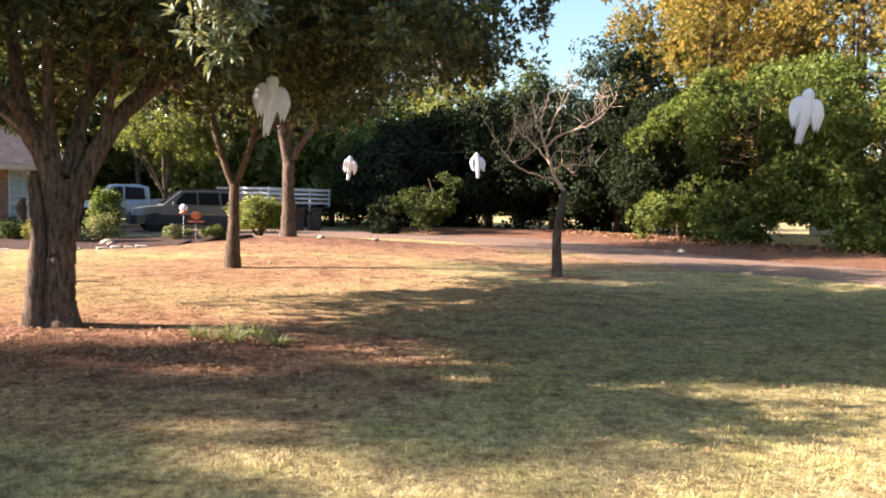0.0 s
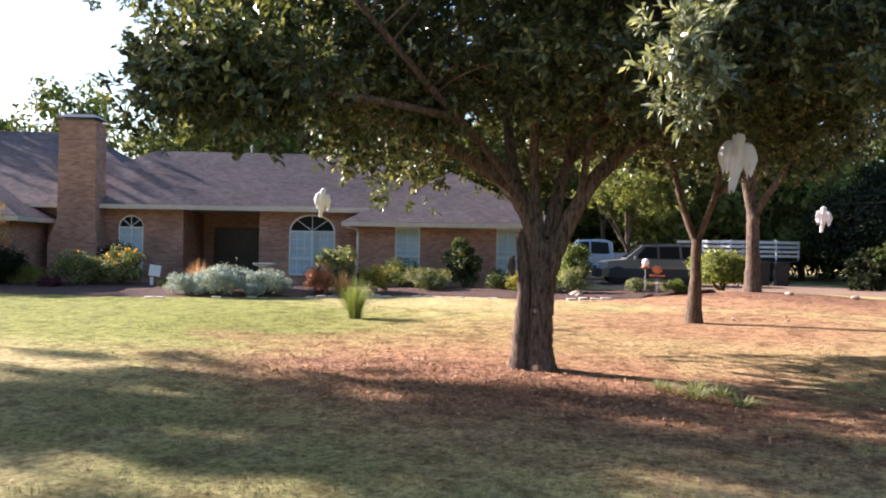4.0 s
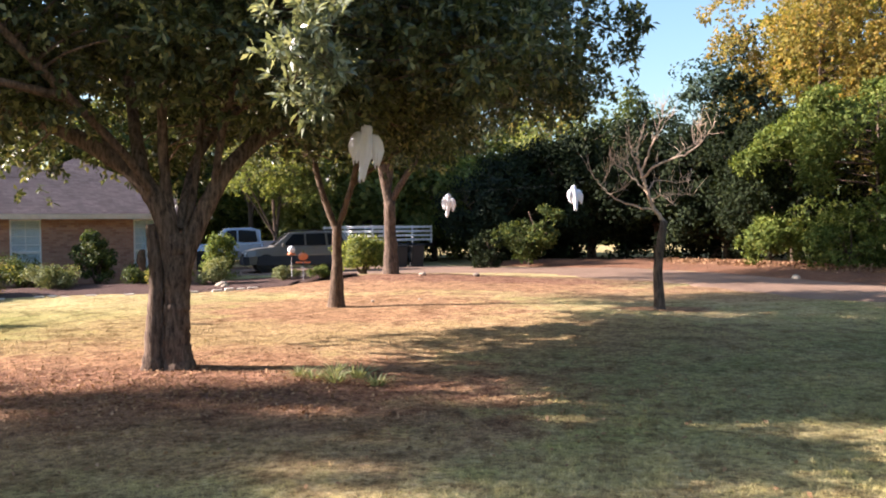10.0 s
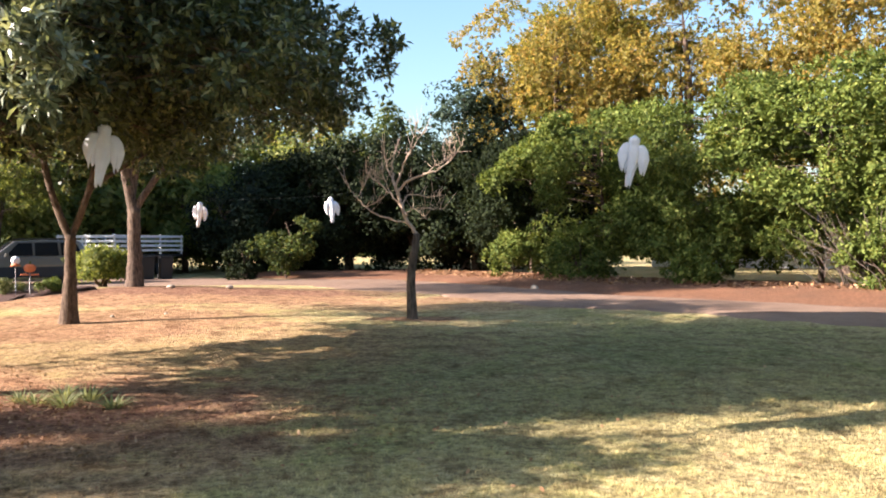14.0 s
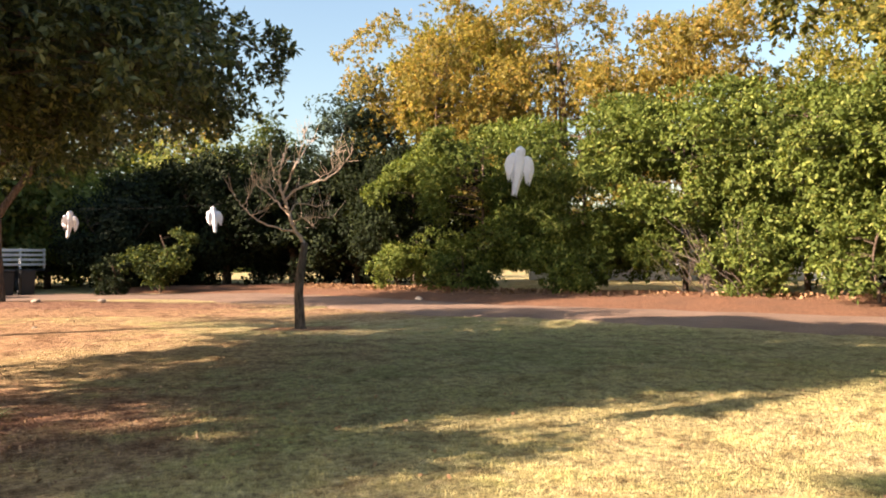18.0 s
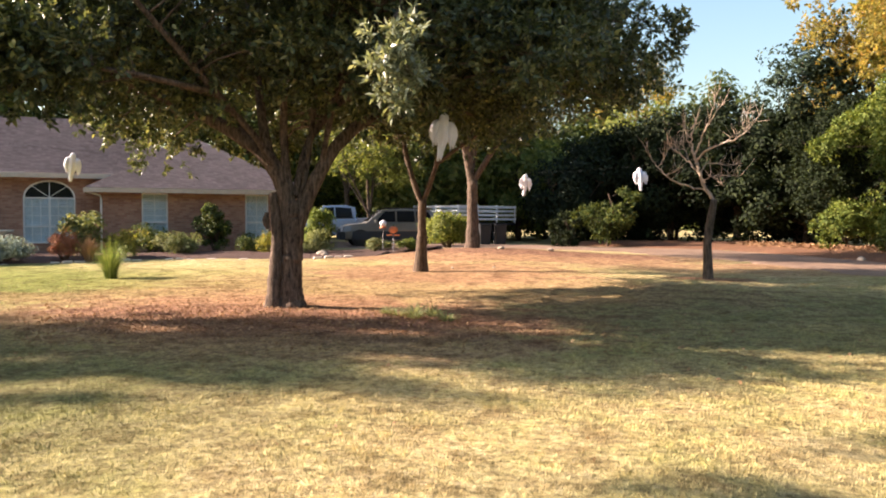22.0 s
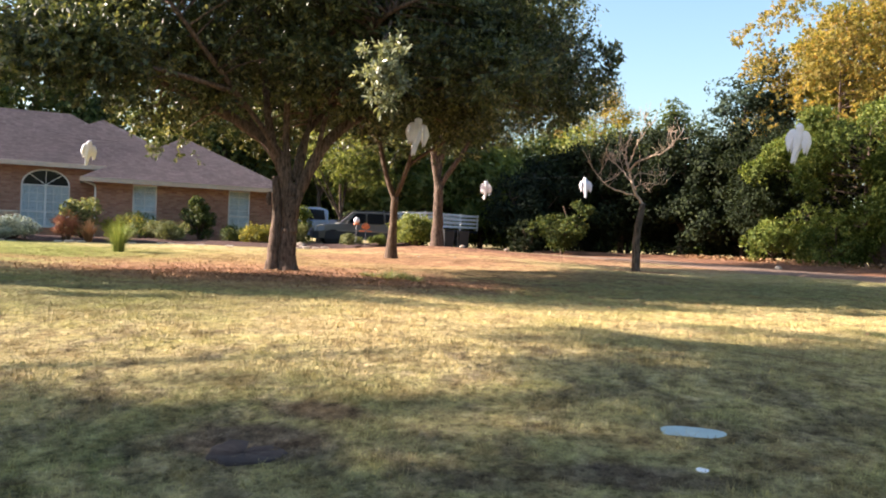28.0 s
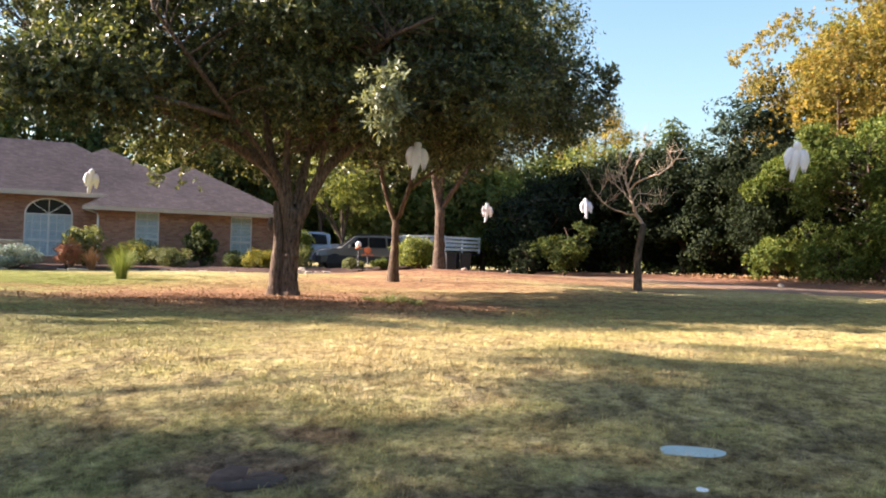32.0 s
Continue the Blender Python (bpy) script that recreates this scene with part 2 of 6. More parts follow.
# lighter copy of the oak leaf, with sunlight painted into the colour
M_SUNLITLEAF = leaf_material("painted_sunlit_oak_leaf", (0.14, 0.17, 0.10), (0.32, 0.35, 0.23), (0.5, 0.52, 0.38), 0.38, 0.3)
M_HEDGE = leaf_material("hedge_leaf", (0.06, 0.088, 0.018), (0.16, 0.205, 0.045), (0.29, 0.31, 0.085), 0.6, 0.24)
# shaded copy of the hedge leaf: the near-black colour carries the shade
M_HEDGESHADED = leaf_material("shade_painted_hedge_leaf", (0.009, 0.014, 0.006), (0.022, 0.033, 0.012), (0.045, 0.056, 0.018), 0.7, 0.15)
M_AUTUMN = leaf_material("autumn_leaf", (0.15, 0.135, 0.04), (0.34, 0.285, 0.08), (0.45, 0.27, 0.08), 0.65, 0.45)
M_AUTUMNGREEN = leaf_material("turning_leaf", (0.13, 0.145, 0.035), (0.27, 0.26, 0.06), (0.44, 0.34, 0.085), 0.65, 0.45)
M_TURNOAK = leaf_material("turning_oak_leaf", (0.05, 0.06, 0.015), (0.16, 0.165, 0.045), (0.36, 0.27, 0.06), 0.55, 0.35)
M_WOODS = leaf_material("far_leaf", (0.035, 0.055, 0.018), (0.10, 0.13, 0.04), (0.2, 0.2, 0.06), 0.6, 0.3)
M_LIME = leaf_material("yellow_green_leaf", (0.10, 0.135, 0.04), (0.22, 0.25, 0.075), (0.36, 0.36, 0.13), 0.6, 0.45)
M_SHRUB = leaf_material("shrub_leaf", (0.10, 0.125, 0.055), (0.25, 0.27, 0.12), (0.42, 0.41, 0.2), 0.65, 0.25)
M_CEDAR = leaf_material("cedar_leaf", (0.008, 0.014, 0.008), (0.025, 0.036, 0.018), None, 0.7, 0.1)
M_PINE = leaf_material("pine_leaf", (0.02, 0.035, 0.025), (0.06, 0.085, 0.055), None, 0.6, 0.15)
M_SILVER = leaf_material("silver_leaf", (0.30, 0.36, 0.34), (0.46, 0.52, 0.48), (0.62, 0.67, 0.6), 0.7, 0.12)
M_RED = leaf_material("red_leaf", (0.22, 0.08, 0.055), (0.40, 0.21, 0.12), (0.5, 0.14, 0.15), 0.6, 0.3)
M_PURPLE = leaf_material("purple_leaf", (0.05, 0.015, 0.03), (0.15, 0.04, 0.07), None, 0.5, 0.2)
M_TANGRASS = leaf_material("tan_grass", (0.28, 0.19, 0.09), (0.5, 0.37, 0.2), (0.6, 0.42, 0.3), 0.7, 0.3)
M_PEACH = leaf_material("peach_plume", (0.40, 0.20, 0.12), (0.62, 0.38, 0.25), None, 0.7, 0.3)
M_GREENGRASS = leaf_material("green_grass", (0.10, 0.15, 0.045), (0.27, 0.33, 0.11), (0.45, 0.46, 0.2), 0.6, 0.35)
M_WEED = leaf_material("weed_leaf", (0.16, 0.19, 0.09), (0.36, 0.38, 0.2), (0.55, 0.54, 0.34), 0.6, 0.3)
M_FLOWER = leaf_material("orange_flower", (0.7, 0.3, 0.02), (0.85, 0.5, 0.04), None, 0.6, 0.3)
M_LITTER = leaf_material("fallen_leaf", (0.24, 0.13, 0.07), (0.40, 0.24, 0.13), (0.55, 0.36, 0.22), 0.8, 0.05)

M_MULCH, _nt, _b, _ = material("mulch", 1.0, 0.0, 0.05)
_p = _nt.nodes.new("ShaderNodeNewGeometry").outputs["Position"]
_f = noise_of(_nt, 14.0, 6.0, 0.75, _p)
_nt.links.new(mix(_nt, noise_of(_nt, 0.9, 4.0, 0.6, _p), ramp(_nt, _f, [(0.3, (0.13, 0.055, 0.03)), (0.6, (0.36, 0.175, 0.095)), (0.8, (0.58, 0.34, 0.2))]),
                  ramp(_nt, _f, [(0.3, (0.065, 0.038, 0.028)), (0.7, (0.22, 0.135, 0.09))])), _b.inputs["Base Color"])
bump(_nt, _b, _f, 1.0, 0.06)
M_BEDMULCH, _nt, _b, _ = material("bed_mulch", 1.0, 0.0, 0.05)
_p = _nt.nodes.new("ShaderNodeNewGeometry").outputs["Position"]
_f = noise_of(_nt, 16.0, 6.0, 0.75, _p)
_nt.links.new(mix(_nt, noise_of(_nt, 0.8, 4.0, 0.6, _p), ramp(_nt, _f, [(0.3, (0.07, 0.042, 0.036)), (0.6, (0.17, 0.105, 0.085)), (0.8, (0.30, 0.20, 0.15))]),
                  ramp(_nt, _f, [(0.3, (0.045, 0.032, 0.03)), (0.7, (0.14, 0.10, 0.085))])), _b.inputs["Base Color"])
bump(_nt, _b, _f, 1.0, 0.06)
M_GRAVEL, _nt, _b, _ = material("gravel", 0.95, 0.0, 0.15)
_p = _nt.nodes.new("ShaderNodeNewGeometry").outputs["Position"]
_f = noise_of(_nt, 30.0, 6.0, 0.8, _p)
_nt.links.new(mix(_nt, 0.6, ramp(_nt, _f, [(0.3, (0.14, 0.095, 0.068)), (0.7, (0.35, 0.25, 0.185))]),
                  ramp(_nt, noise_of(_nt, 0.7, 5.0, 0.6, _p), [(0.35, (0.7, 0.6, 0.55)), (0.65, (1.2, 1.1, 1.0))]), 'MULTIPLY'), _b.inputs["Base Color"])
bump(_nt, _b, _f, 0.8, 0.02)

M_BRICK, _nt, _b, _ = material("brick", 0.9, 0.0, 0.15)
_tc = _nt.nodes.new("ShaderNodeTexCoord").outputs["Object"]
_sep = _nt.nodes.new("ShaderNodeSeparateXYZ")
_nt.links.new(_tc, _sep.inputs[0])
_cmb = _nt.nodes.new("ShaderNodeCombineXYZ")
_nt.links.new(math_node(_nt, 'ADD', _sep.outputs[0], _sep.outputs[1]), _cmb.inputs[0])
_nt.links.new(_sep.outputs[2], _cmb.inputs[1])
_br = node(_nt, "ShaderNodeTexBrick", Scale=1.0, Mortar_Size=0.006, Brick_Width=0.21, Row_Height=0.075, Mortar_Smooth=0.3, Bias=0.1)
_br.inputs["Color1"].default_value = (0.27, 0.135, 0.10, 1)
_br.inputs["Color2"].default_value = (0.42, 0.25, 0.18, 1)
_br.inputs["Mortar"].default_value = (0.34, 0.26, 0.20, 1)
_nt.links.new(_cmb.outputs[0], _br.inputs["Vector"])
_nt.links.new(mix(_nt, 0.7, _br.outputs[0], ramp(_nt, noise_of(_nt, 1.2, 5.0, 0.6, _tc), [(0.3, (0.72, 0.68, 0.66)), (0.7, (1.2, 1.15, 1.1))]), 'MULTIPLY'), _b.inputs["Base Color"])
bump(_nt, _b, _br.outputs["Fac"], -0.5, 0.01)
M_SHINGLE, _nt, _b, _ = material("shingle", 0.95, 0.0, 0.15)
_tc = _nt.nodes.new("ShaderNodeTexCoord").outputs["Object"]
_sep = _nt.nodes.new("ShaderNodeSeparateXYZ")
_nt.links.new(_tc, _sep.inputs[0])
_cmb = _nt.nodes.new("ShaderNodeCombineXYZ")
_nt.links.new(math_node(_nt, 'ADD', _sep.outputs[0], _sep.outputs[1]), _cmb.inputs[0])
_nt.links.new(_sep.outputs[2], _cmb.inputs[1])
_br = node(_nt, "ShaderNodeTexBrick", Scale=1.0, Mortar_Size=0.004, Brick_Width=0.16, Row_Height=0.05, Mortar_Smooth=0.4)
_br.inputs["Color1"].default_value = (0.19, 0.155, 0.155, 1)
_br.inputs["Color2"].default_value = (0.285, 0.24, 0.24, 1)
_br.inputs["Mortar"].default_value = (0.15, 0.12, 0.12, 1)
_nt.links.new(_cmb.outputs[0], _br.inputs["Vector"])
_nt.links.new(mix(_nt, 0.6, _br.outputs[0], ramp(_nt, noise_of(_nt, 0.9, 6.0, 0.65, _tc), [(0.3, (0.75, 0.72, 0.72)), (0.7, (1.2, 1.15, 1.15))]), 'MULTIPLY'), _b.inputs["Base Color"])
bump(_nt, _b, noise_of(_nt, 60.0, 3.0, 0.7, _tc), 0.5, 0.01)

M_TRIM = plain("cream_trim", (0.55, 0.47, 0.38), 0.6)
M_WHITE = plain("white_paint", (0.80, 0.80, 0.79), 0.5, vary=0.06)
M_CLOTH = plain("white_cloth", (0.82, 0.80, 0.86), 0.9, vary=0.05, scale=9)
M_WOODDOOR = plain("dark_wood", (0.035, 0.018, 0.014), 0.4, vary=0.3, scale=4)
M_BLIND = plain("white_blind", (0.62, 0.68, 0.74), 0.6, vary=0.08)
M_DARK = plain("black_plastic", (0.02, 0.02, 0.022), 0.5)
M_RUBBER = plain("tyre_rubber", (0.028, 0.027, 0.026), 0.85, vary=0.25)
M_STEEL = plain("grey_steel", (0.22, 0.21, 0.21), 0.45, 0.7)
M_CHROME = plain("chrome", (0.75, 0.75, 0.76), 0.15, 1.0, vary=0.03)
M_TANPAINT = plain("tan_car_paint", (0.21, 0.192, 0.17), 0.28, 0.4, 0.5, vary=0.04)
M_SILVERPAINT = plain("silver_car_paint", (0.42, 0.47, 0.57), 0.25, 0.55, 0.5, vary=0.04)
M_BLUEGREY = plain("dark_bumper_and_flank_shade", (0.032, 0.036, 0.046), 0.6)
M_STONE = plain("pale_limestone", (0.62, 0.54, 0.45), 0.95, vary=0.3, scale=5)
M_ROCK = plain("grey_limestone", (0.33, 0.27, 0.21), 0.95, vary=0.35, scale=7)
M_GREENLID = plain("green_plastic", (0.27, 0.36, 0.37), 0.65, vary=0.12, scale=8)
M_ORANGE = plain("orange_paint", (0.52, 0.17, 0.07), 0.5, vary=0.2)
M_STRING = plain("clear_line", (0.03, 0.03, 0.032), 0.8, spec=0.1)
M_STUMP = plain("old_wood", (0.04, 0.029, 0.025), 0.95, vary=0.5, scale=9)
M_CONCRETE = plain("concrete", (0.45, 0.42, 0.38), 0.95, vary=0.2, scale=3)
M_GLASS, _nt, _b, _o = material("window_glass", 0.08, 0.0, 0.2)
_b.inputs["Base Color"].default_value = (0.012, 0.014, 0.018, 1)
M_CLEAR, _nt, _b, _o = material("clear_glass", 0.03, 0.0, 0.5)
_b.inputs["Base Color"].default_value = (0.9, 0.95, 0.95, 1)
_b.inputs["Transmission Weight"].default_value = 1.0
_b.inputs["IOR"].default_value = 1.1
M_LAMPGLASS = plain("headlight_lens", (0.6, 0.62, 0.64), 0.12, vary=0.05)
M_REDLENS = plain("red_lens", (0.4, 0.02, 0.02), 0.2)


# ---- building helpers ----
def thing(name, at=(0, 0, 0), label="", category="", group="", kind="", turn=0.0):
    e = new(name)
    e.empty_display_size = 0.1
    e.matrix_basis = pose(*at, 0, 0, turn)
    return tagged(e, label, category, group, kind)


def part(name, bm, mat, parent=None, label="", smooth=False):
    me = bpy.data.meshes.new(name)
    bm.normal_update()
    bm.to_mesh(me)
    bm.free()
    me.materials.append(mat)
    if smooth:
        me.polygons.foreach_set("use_smooth", [True] * len(me.polygons))
    ob = new(name, me)
    if parent:
        ob.parent = parent
    return tagged(ob, label)


def part_np(name, V, F, mat, parent=None, label="", smooth=False):
    """A mesh from arrays of places and of quads (or triangles)."""
    V, F = np.asarray(V, np.float32), np.asarray(F, np.int32)
    k = F.shape[1]
    me = bpy.data.meshes.new(name)
    me.vertices.add(len(V))
    me.vertices.foreach_set("co", V.ravel())
    me.loops.add(F.size)
    me.loops.foreach_set("vertex_index", F.ravel())
    me.polygons.add(len(F))
    me.polygons.foreach_set("loop_start", np.arange(0, F.size, k, dtype=np.int32))
    me.polygons.foreach_set("loop_total", np.full(len(F), k, np.int32))
    if smooth:
        me.polygons.foreach_set("use_smooth", np.ones(len(F), bool))
    me.update(calc_edges=True)
    me.materials.append(mat)
    ob = new(name, me)
    if parent:
        ob.parent = parent
    return tagged(ob, label)


def box(bm, x0, x1, y0, y1, z0, z1, bevel=0.0, m=None):
    r = bmesh.ops.create_cube(bm, size=1.0)
    vs = r["verts"]
    for v in vs:
        v.co = Vector((x0 + (v.co.x + 0.5) * (x1 - x0), y0 + (v.co.y + 0.5) * (y1 - y0), z0 + (v.co.z + 0.5) * (z1 - z0)))
    if bevel:
        es = list({e for v in vs for e in v.link_edges})
        r = bmesh.ops.bevel(bm, geom=es, offset=bevel, segments=2, affect='EDGES', profile=0.6)
        vs = list({v for f in r["faces"] for v in f.verts} | {v for v in vs if v.is_valid})
    if m:
        bmesh.ops.transform(bm, matrix=m, verts=vs)
    return vs


def boxpart(name, dims, mat, parent=None, label="", bevel=0.0, m=None):
    bm = bmesh.new()
    box(bm, *dims, bevel=bevel, m=m)
    return part(name, bm, mat, parent, label)


def tube_np(points, radii, sides=8, cap=True, gnarl=0.0, twist=0.0):
    """Verts and quads of a tapering tube along points; gnarl: depth of its flutes as a share of the radius."""
    P = np.asarray(points, float)
    n = len(P)
    T = np.gradient(P, axis=0)
    T /= np.linalg.norm(T, axis=1)[:, None] + 1e-9
    ref = np.array([0.0, 0, 1]) if abs(T[0, 2]) < 0.9 else np.array([1.0, 0, 0])
    V = []
    a = np.arange(sides) * 2 * np.pi / sides
    for i in range(n):
        x = np.cross(ref, T[i])
        x /= np.linalg.norm(x) + 1e-9
        y = np.cross(T[i], x)
        b = a + twist * P[i, 2]
        flute = 1 + gnarl * (np.sin(3 * b + 0.8) + 0.7 * np.sin(5 * b + 1.9 * P[i, 2]) + 0.5 * np.sin(8 * b - 2.6 * P[i, 2]))
        V.append(P[i] + (radii[i] * flute)[:, None] * (np.cos(a)[:, None] * x + np.sin(a)[:, None] * y))
        ref = y if abs(np.dot(y, T[min(i + 1, n - 1)])) < 0.9 else x
    V = np.concatenate(V)
    F = []
    for i in range(n - 1):
        for j in range(sides):
            k = (j + 1) % sides
            F.append((i * sides + j, i * sides + k, (i + 1) * sides + k, (i + 1) * sides + j))
    if cap:
        for base in (0, (n - 1) * sides):
            for j in range(1, sides - 2, 2):
                F.append((base, base + j, base + j + 1, base + j + 2))
    return V, np.array(F)


def join_np(pieces):
    V, F, k = [], [], 0
    for v, f in pieces:
        V.append(v)
        F.append(np.asarray(f) + k)
        k += len(v)
    return np.concatenate(V), np.concatenate(F)


def bent(a, b, rng, wob=0.08, n=6, sag=0.0):
    a, b = np.asarray(a, float), np.asarray(b, float)
    t = np.linspace(0, 1, n)[:, None]
    P = a + (b - a) * t
    L = np.linalg.norm(b - a)
    off = np.cumsum(rng.normal(0, wob * L / n, (n, 3)), axis=0)
    off -= off[-1] * t
    P = P + off * np.sin(np.pi * t) ** 0.5
    P[:, 2] += sag * L * np.sin(np.pi * t[:, 0])
    P[0], P[-1] = a, b
    return P


def unit(v):
    return v / (np.linalg.norm(v, axis=-1, keepdims=True) + 1e-9)


def leaves_np(centres, normals, length, width, rng, fold=0.18, droop=0.25, jitter=0.4):
    """One four-cornered, folded leaf at each centre."""
    n = len(centres)
    N = unit(normals + rng.normal(0, jitter, (n, 3)))
    D = unit(np.cross(N, rng.normal(0, 1, (n, 3))))
    D[:, 2] -= droop
    D = unit(D)
    S = unit(np.cross(N, D))
    L = length * rng.uniform(0.65, 1.3, (n, 1))
    W = width * rng.uniform(0.7, 1.25, (n, 1))
    V = np.empty((n, 4, 3))
    V[:, 0] = centres - D * L * 0.5
    V[:, 1] = centres + S * W * 0.5 + N * L * fold + D * L * 0.05
    V[:, 2] = centres + D * L * 0.5 - N * L * 0.08
    V[:, 3] = centres - S * W * 0.5 + N * L * fold + D * L * 0.05
    return V.reshape(-1, 3), np.arange(4 * n).reshape(n, 4)


def clump_leaves(clumps, radii, per, length, width, rng, centre=None, flat=0.75, hollow=0.35):
    """Leaves round each clump centre, thicker towards the clump's outside."""
    k = len(clumps)
    C = np.repeat(clumps, per, axis=0)
    R = np.repeat(radii, per)
    d = unit(rng.normal(0, 1, (k * per, 3)))
    r = hollow + (1 - hollow) * rng.random((k * per, 1)) ** 0.6
    P = C + d * r * R[:, None] * np.array([1, 1, flat])
    N = d + np.array([0, 0, 0.5])
    if centre is not None:
        N = N + 0.5 * unit(P - np.asarray(centre))
    return leaves_np(P, unit(N), length, width, rng)


def tuft_leaves(clumps, radii, tips, per, length, width, rng, centre, flat=0.75, face=0.6, reach=0.5):
    """Twig tips over the outer side of each clump, each with a tuft of leaves fanned out from it."""
    k = len(clumps)
    out = unit((clumps - np.asarray(centre)) * np.array([1, 1, 0.8]))
    C, O = np.repeat(clumps, tips, axis=0), np.repeat(out, tips, axis=0)
    R = np.repeat(radii, tips)[:, None]
    d = unit(rng.normal(0, 1, (k * tips, 3)) + 0.55 * O + np.array([0, 0, 0.35]))
    T = C + d * R * np.array([1, 1, flat]) * (reach + (1 - reach) * rng.random((k * tips, 1)) ** 0.5)
    n = k * tips * per
    T, d = np.repeat(T, per, axis=0), np.repeat(d, per, axis=0)
    D = unit(d * 0.55 + rng.normal(0, 0.6, (n, 3)) - np.array([0, 0, 0.12]))
    N = unit(face * d + np.array([0, 0, 0.45]) + rng.normal(0, 0.42, (n, 3)))
    S = unit(np.cross(N, D))
    N = np.cross(D, S)
    L = length * rng.uniform(0.6, 1.3, (n, 1))
    W = width * rng.uniform(0.75, 1.25, (n, 1))
    B = T - d * length * rng.uniform(-0.2, 1.3, (n, 1)) + rng.normal(0, 0.12 * length, (n, 3))
    V = np.empty((n, 4, 3))
    V[:, 0] = B
    V[:, 1] = B + D * L * 0.52 + S * W * 0.5 + N * L * 0.07
    V[:, 2] = B + D * L - N * L * 0.12
    V[:, 3] = B + D * L * 0.52 - S * W * 0.5 + N * L * 0.07
    return V.reshape(-1, 3), np.arange(4 * n).reshape(n, 4)


def hull_clumps(n, centre, radii, rng, zlow=-0.45, inner=0.55, lump=0.18, gap=0.0, grain=0.6):
    """Clump centres in the outer part of an uneven ellipsoid, none lower than zlow of its half height."""
    out = []
    centre, radii = np.asarray(centre, float), np.asarray(radii, float)
    k = Vector(rng.uniform(-50, 50, 3))
    while len(out) < n:
        d = unit(rng.normal(0, 1, 3))
        if d[2] < zlow:
            continue
        s = 1 + lump * 2 * noise.noise(Vector(d * 1.9) + k)
        r = inner + (1 - inner) * rng.random() ** 0.55
        p = centre + d * radii * r * s
        if gap and rng.random() < 0.85 and noise.noise(Vector(p * grain) + k) < 0.2 * gap + rng.uniform(-0.1, 0.1):
            continue
        out.append(p)
    return np.array(out)


# ---- ground ----
def grid_sheet(xs, ys, zf):
    X, Y = np.meshgrid(xs, ys, indexing="ij")
    Z = zf(X, Y)
    V = np.stack([X, Y, Z], -1).reshape(-1, 3)
    nx, ny = len(xs), len(ys)
    i, j = np.meshgrid(np.arange(nx - 1), np.arange(ny - 1), indexing="ij")
    a = (i * ny + j).ravel()
    return V, np.stack([a, a + ny, a + ny + 1, a + 1], 1)


def steps(*spans):
    out = []
    for a, b, d in spans:
        out.append(np.arange(a, b, d))
    return np.concatenate(out + [np.array([spans[-1][1]])])


def lawn_relief(x, y):
    near = np.exp(-((x / 40.0) ** 2 + ((y - 10) / 40.0) ** 2))
    r = 0.012 * np.sin(x * 2.1 + 1.3 * np.sin(y * 1.7)) * np.sin(y * 2.6 + x) + 0.02 * np.sin(x * 0.7 + y * 0.5)
    return height(x, y) + r * near


gx = steps((-900, -60, 60), (-60, -26, 4), (-26, 22, 0.4), (22, 60, 4), (60, 900, 60))
gy = steps((-900, -40, 60), (-40, -8, 3), (-8, 30, 0.4), (30, 66, 4), (66, 900, 60))
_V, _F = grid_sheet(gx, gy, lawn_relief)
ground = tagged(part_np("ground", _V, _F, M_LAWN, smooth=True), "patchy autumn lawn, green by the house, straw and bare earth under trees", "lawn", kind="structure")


def spline(points, n):
    P = np.asarray(points, float)
    d = np.r_[0, np.cumsum(np.linalg.norm(np.diff(P, axis=0), axis=1))]
    t = np.linspace(0, d[-1], n)
    Q = np.stack([np.interp(t, d, P[:, k]) for k in range(P.shape[1])], 1)
    for _ in range(6):
        Q[1:-1] = 0.25 * Q[:-2] + 0.5 * Q[1:-1] + 0.25 * Q[2:]
    return Q


def strip(name, A, B, mat, rise, crown, label, category, along=160, across=14, wobble=0.12, seed=1):
    """A sheet laid on the lawn between two lines; crown: how far its middle is mounded."""
    rng = np.random.default_rng(seed)
    a, b = spline(A, along), spline(B, along)
    w = np.convolve(rng.normal(0, 1, along + 8), np.ones(9) / 3, "valid") * wobble
    t = np.linspace(0, 1, across)
    V = a[:, None] * (1 - t)[None, :, None] + b[:, None] * t[None, :, None]
    nrm = unit(np.gradient(a, axis=0))[:, ::-1] * np.array([1, -1])
    V = V + (nrm * w[:, None])[:, None] * ((1 - t) ** 4)[None, :, None]
    lump = np.convolve(rng.normal(0, 1, along + 20), np.ones(21) / 8, "valid")
    Z = lawn_relief(V[..., 0], V[..., 1]) + rise + crown * (1 + 0.25 * lump[:, None]) * np.sin(np.pi * np.clip(t, 0, 1))[None] ** 1.2
    Z[:, 0] = lawn_relief(V[:, 0, 0], V[:, 0, 1]) - 0.02
    Z[:, -1] = lawn_relief(V[:, -1, 0], V[:, -1, 1]) - 0.02
    for e in (0, -1):
        Z[e] = lawn_relief(V[e, :, 0], V[e, :, 1]) - 0.02
    V = np.concatenate([V, Z[..., None]], -1).reshape(-1, 3)
    i, j = np.meshgrid(np.arange(along - 1), np.arange(across - 1), indexing="ij")
    q = (i * across + j).ravel()
    return tagged(part_np(name, V, np.stack([q, q + across, q + across + 1, q + 1], 1), mat, smooth=True), label, category, kind="structure")


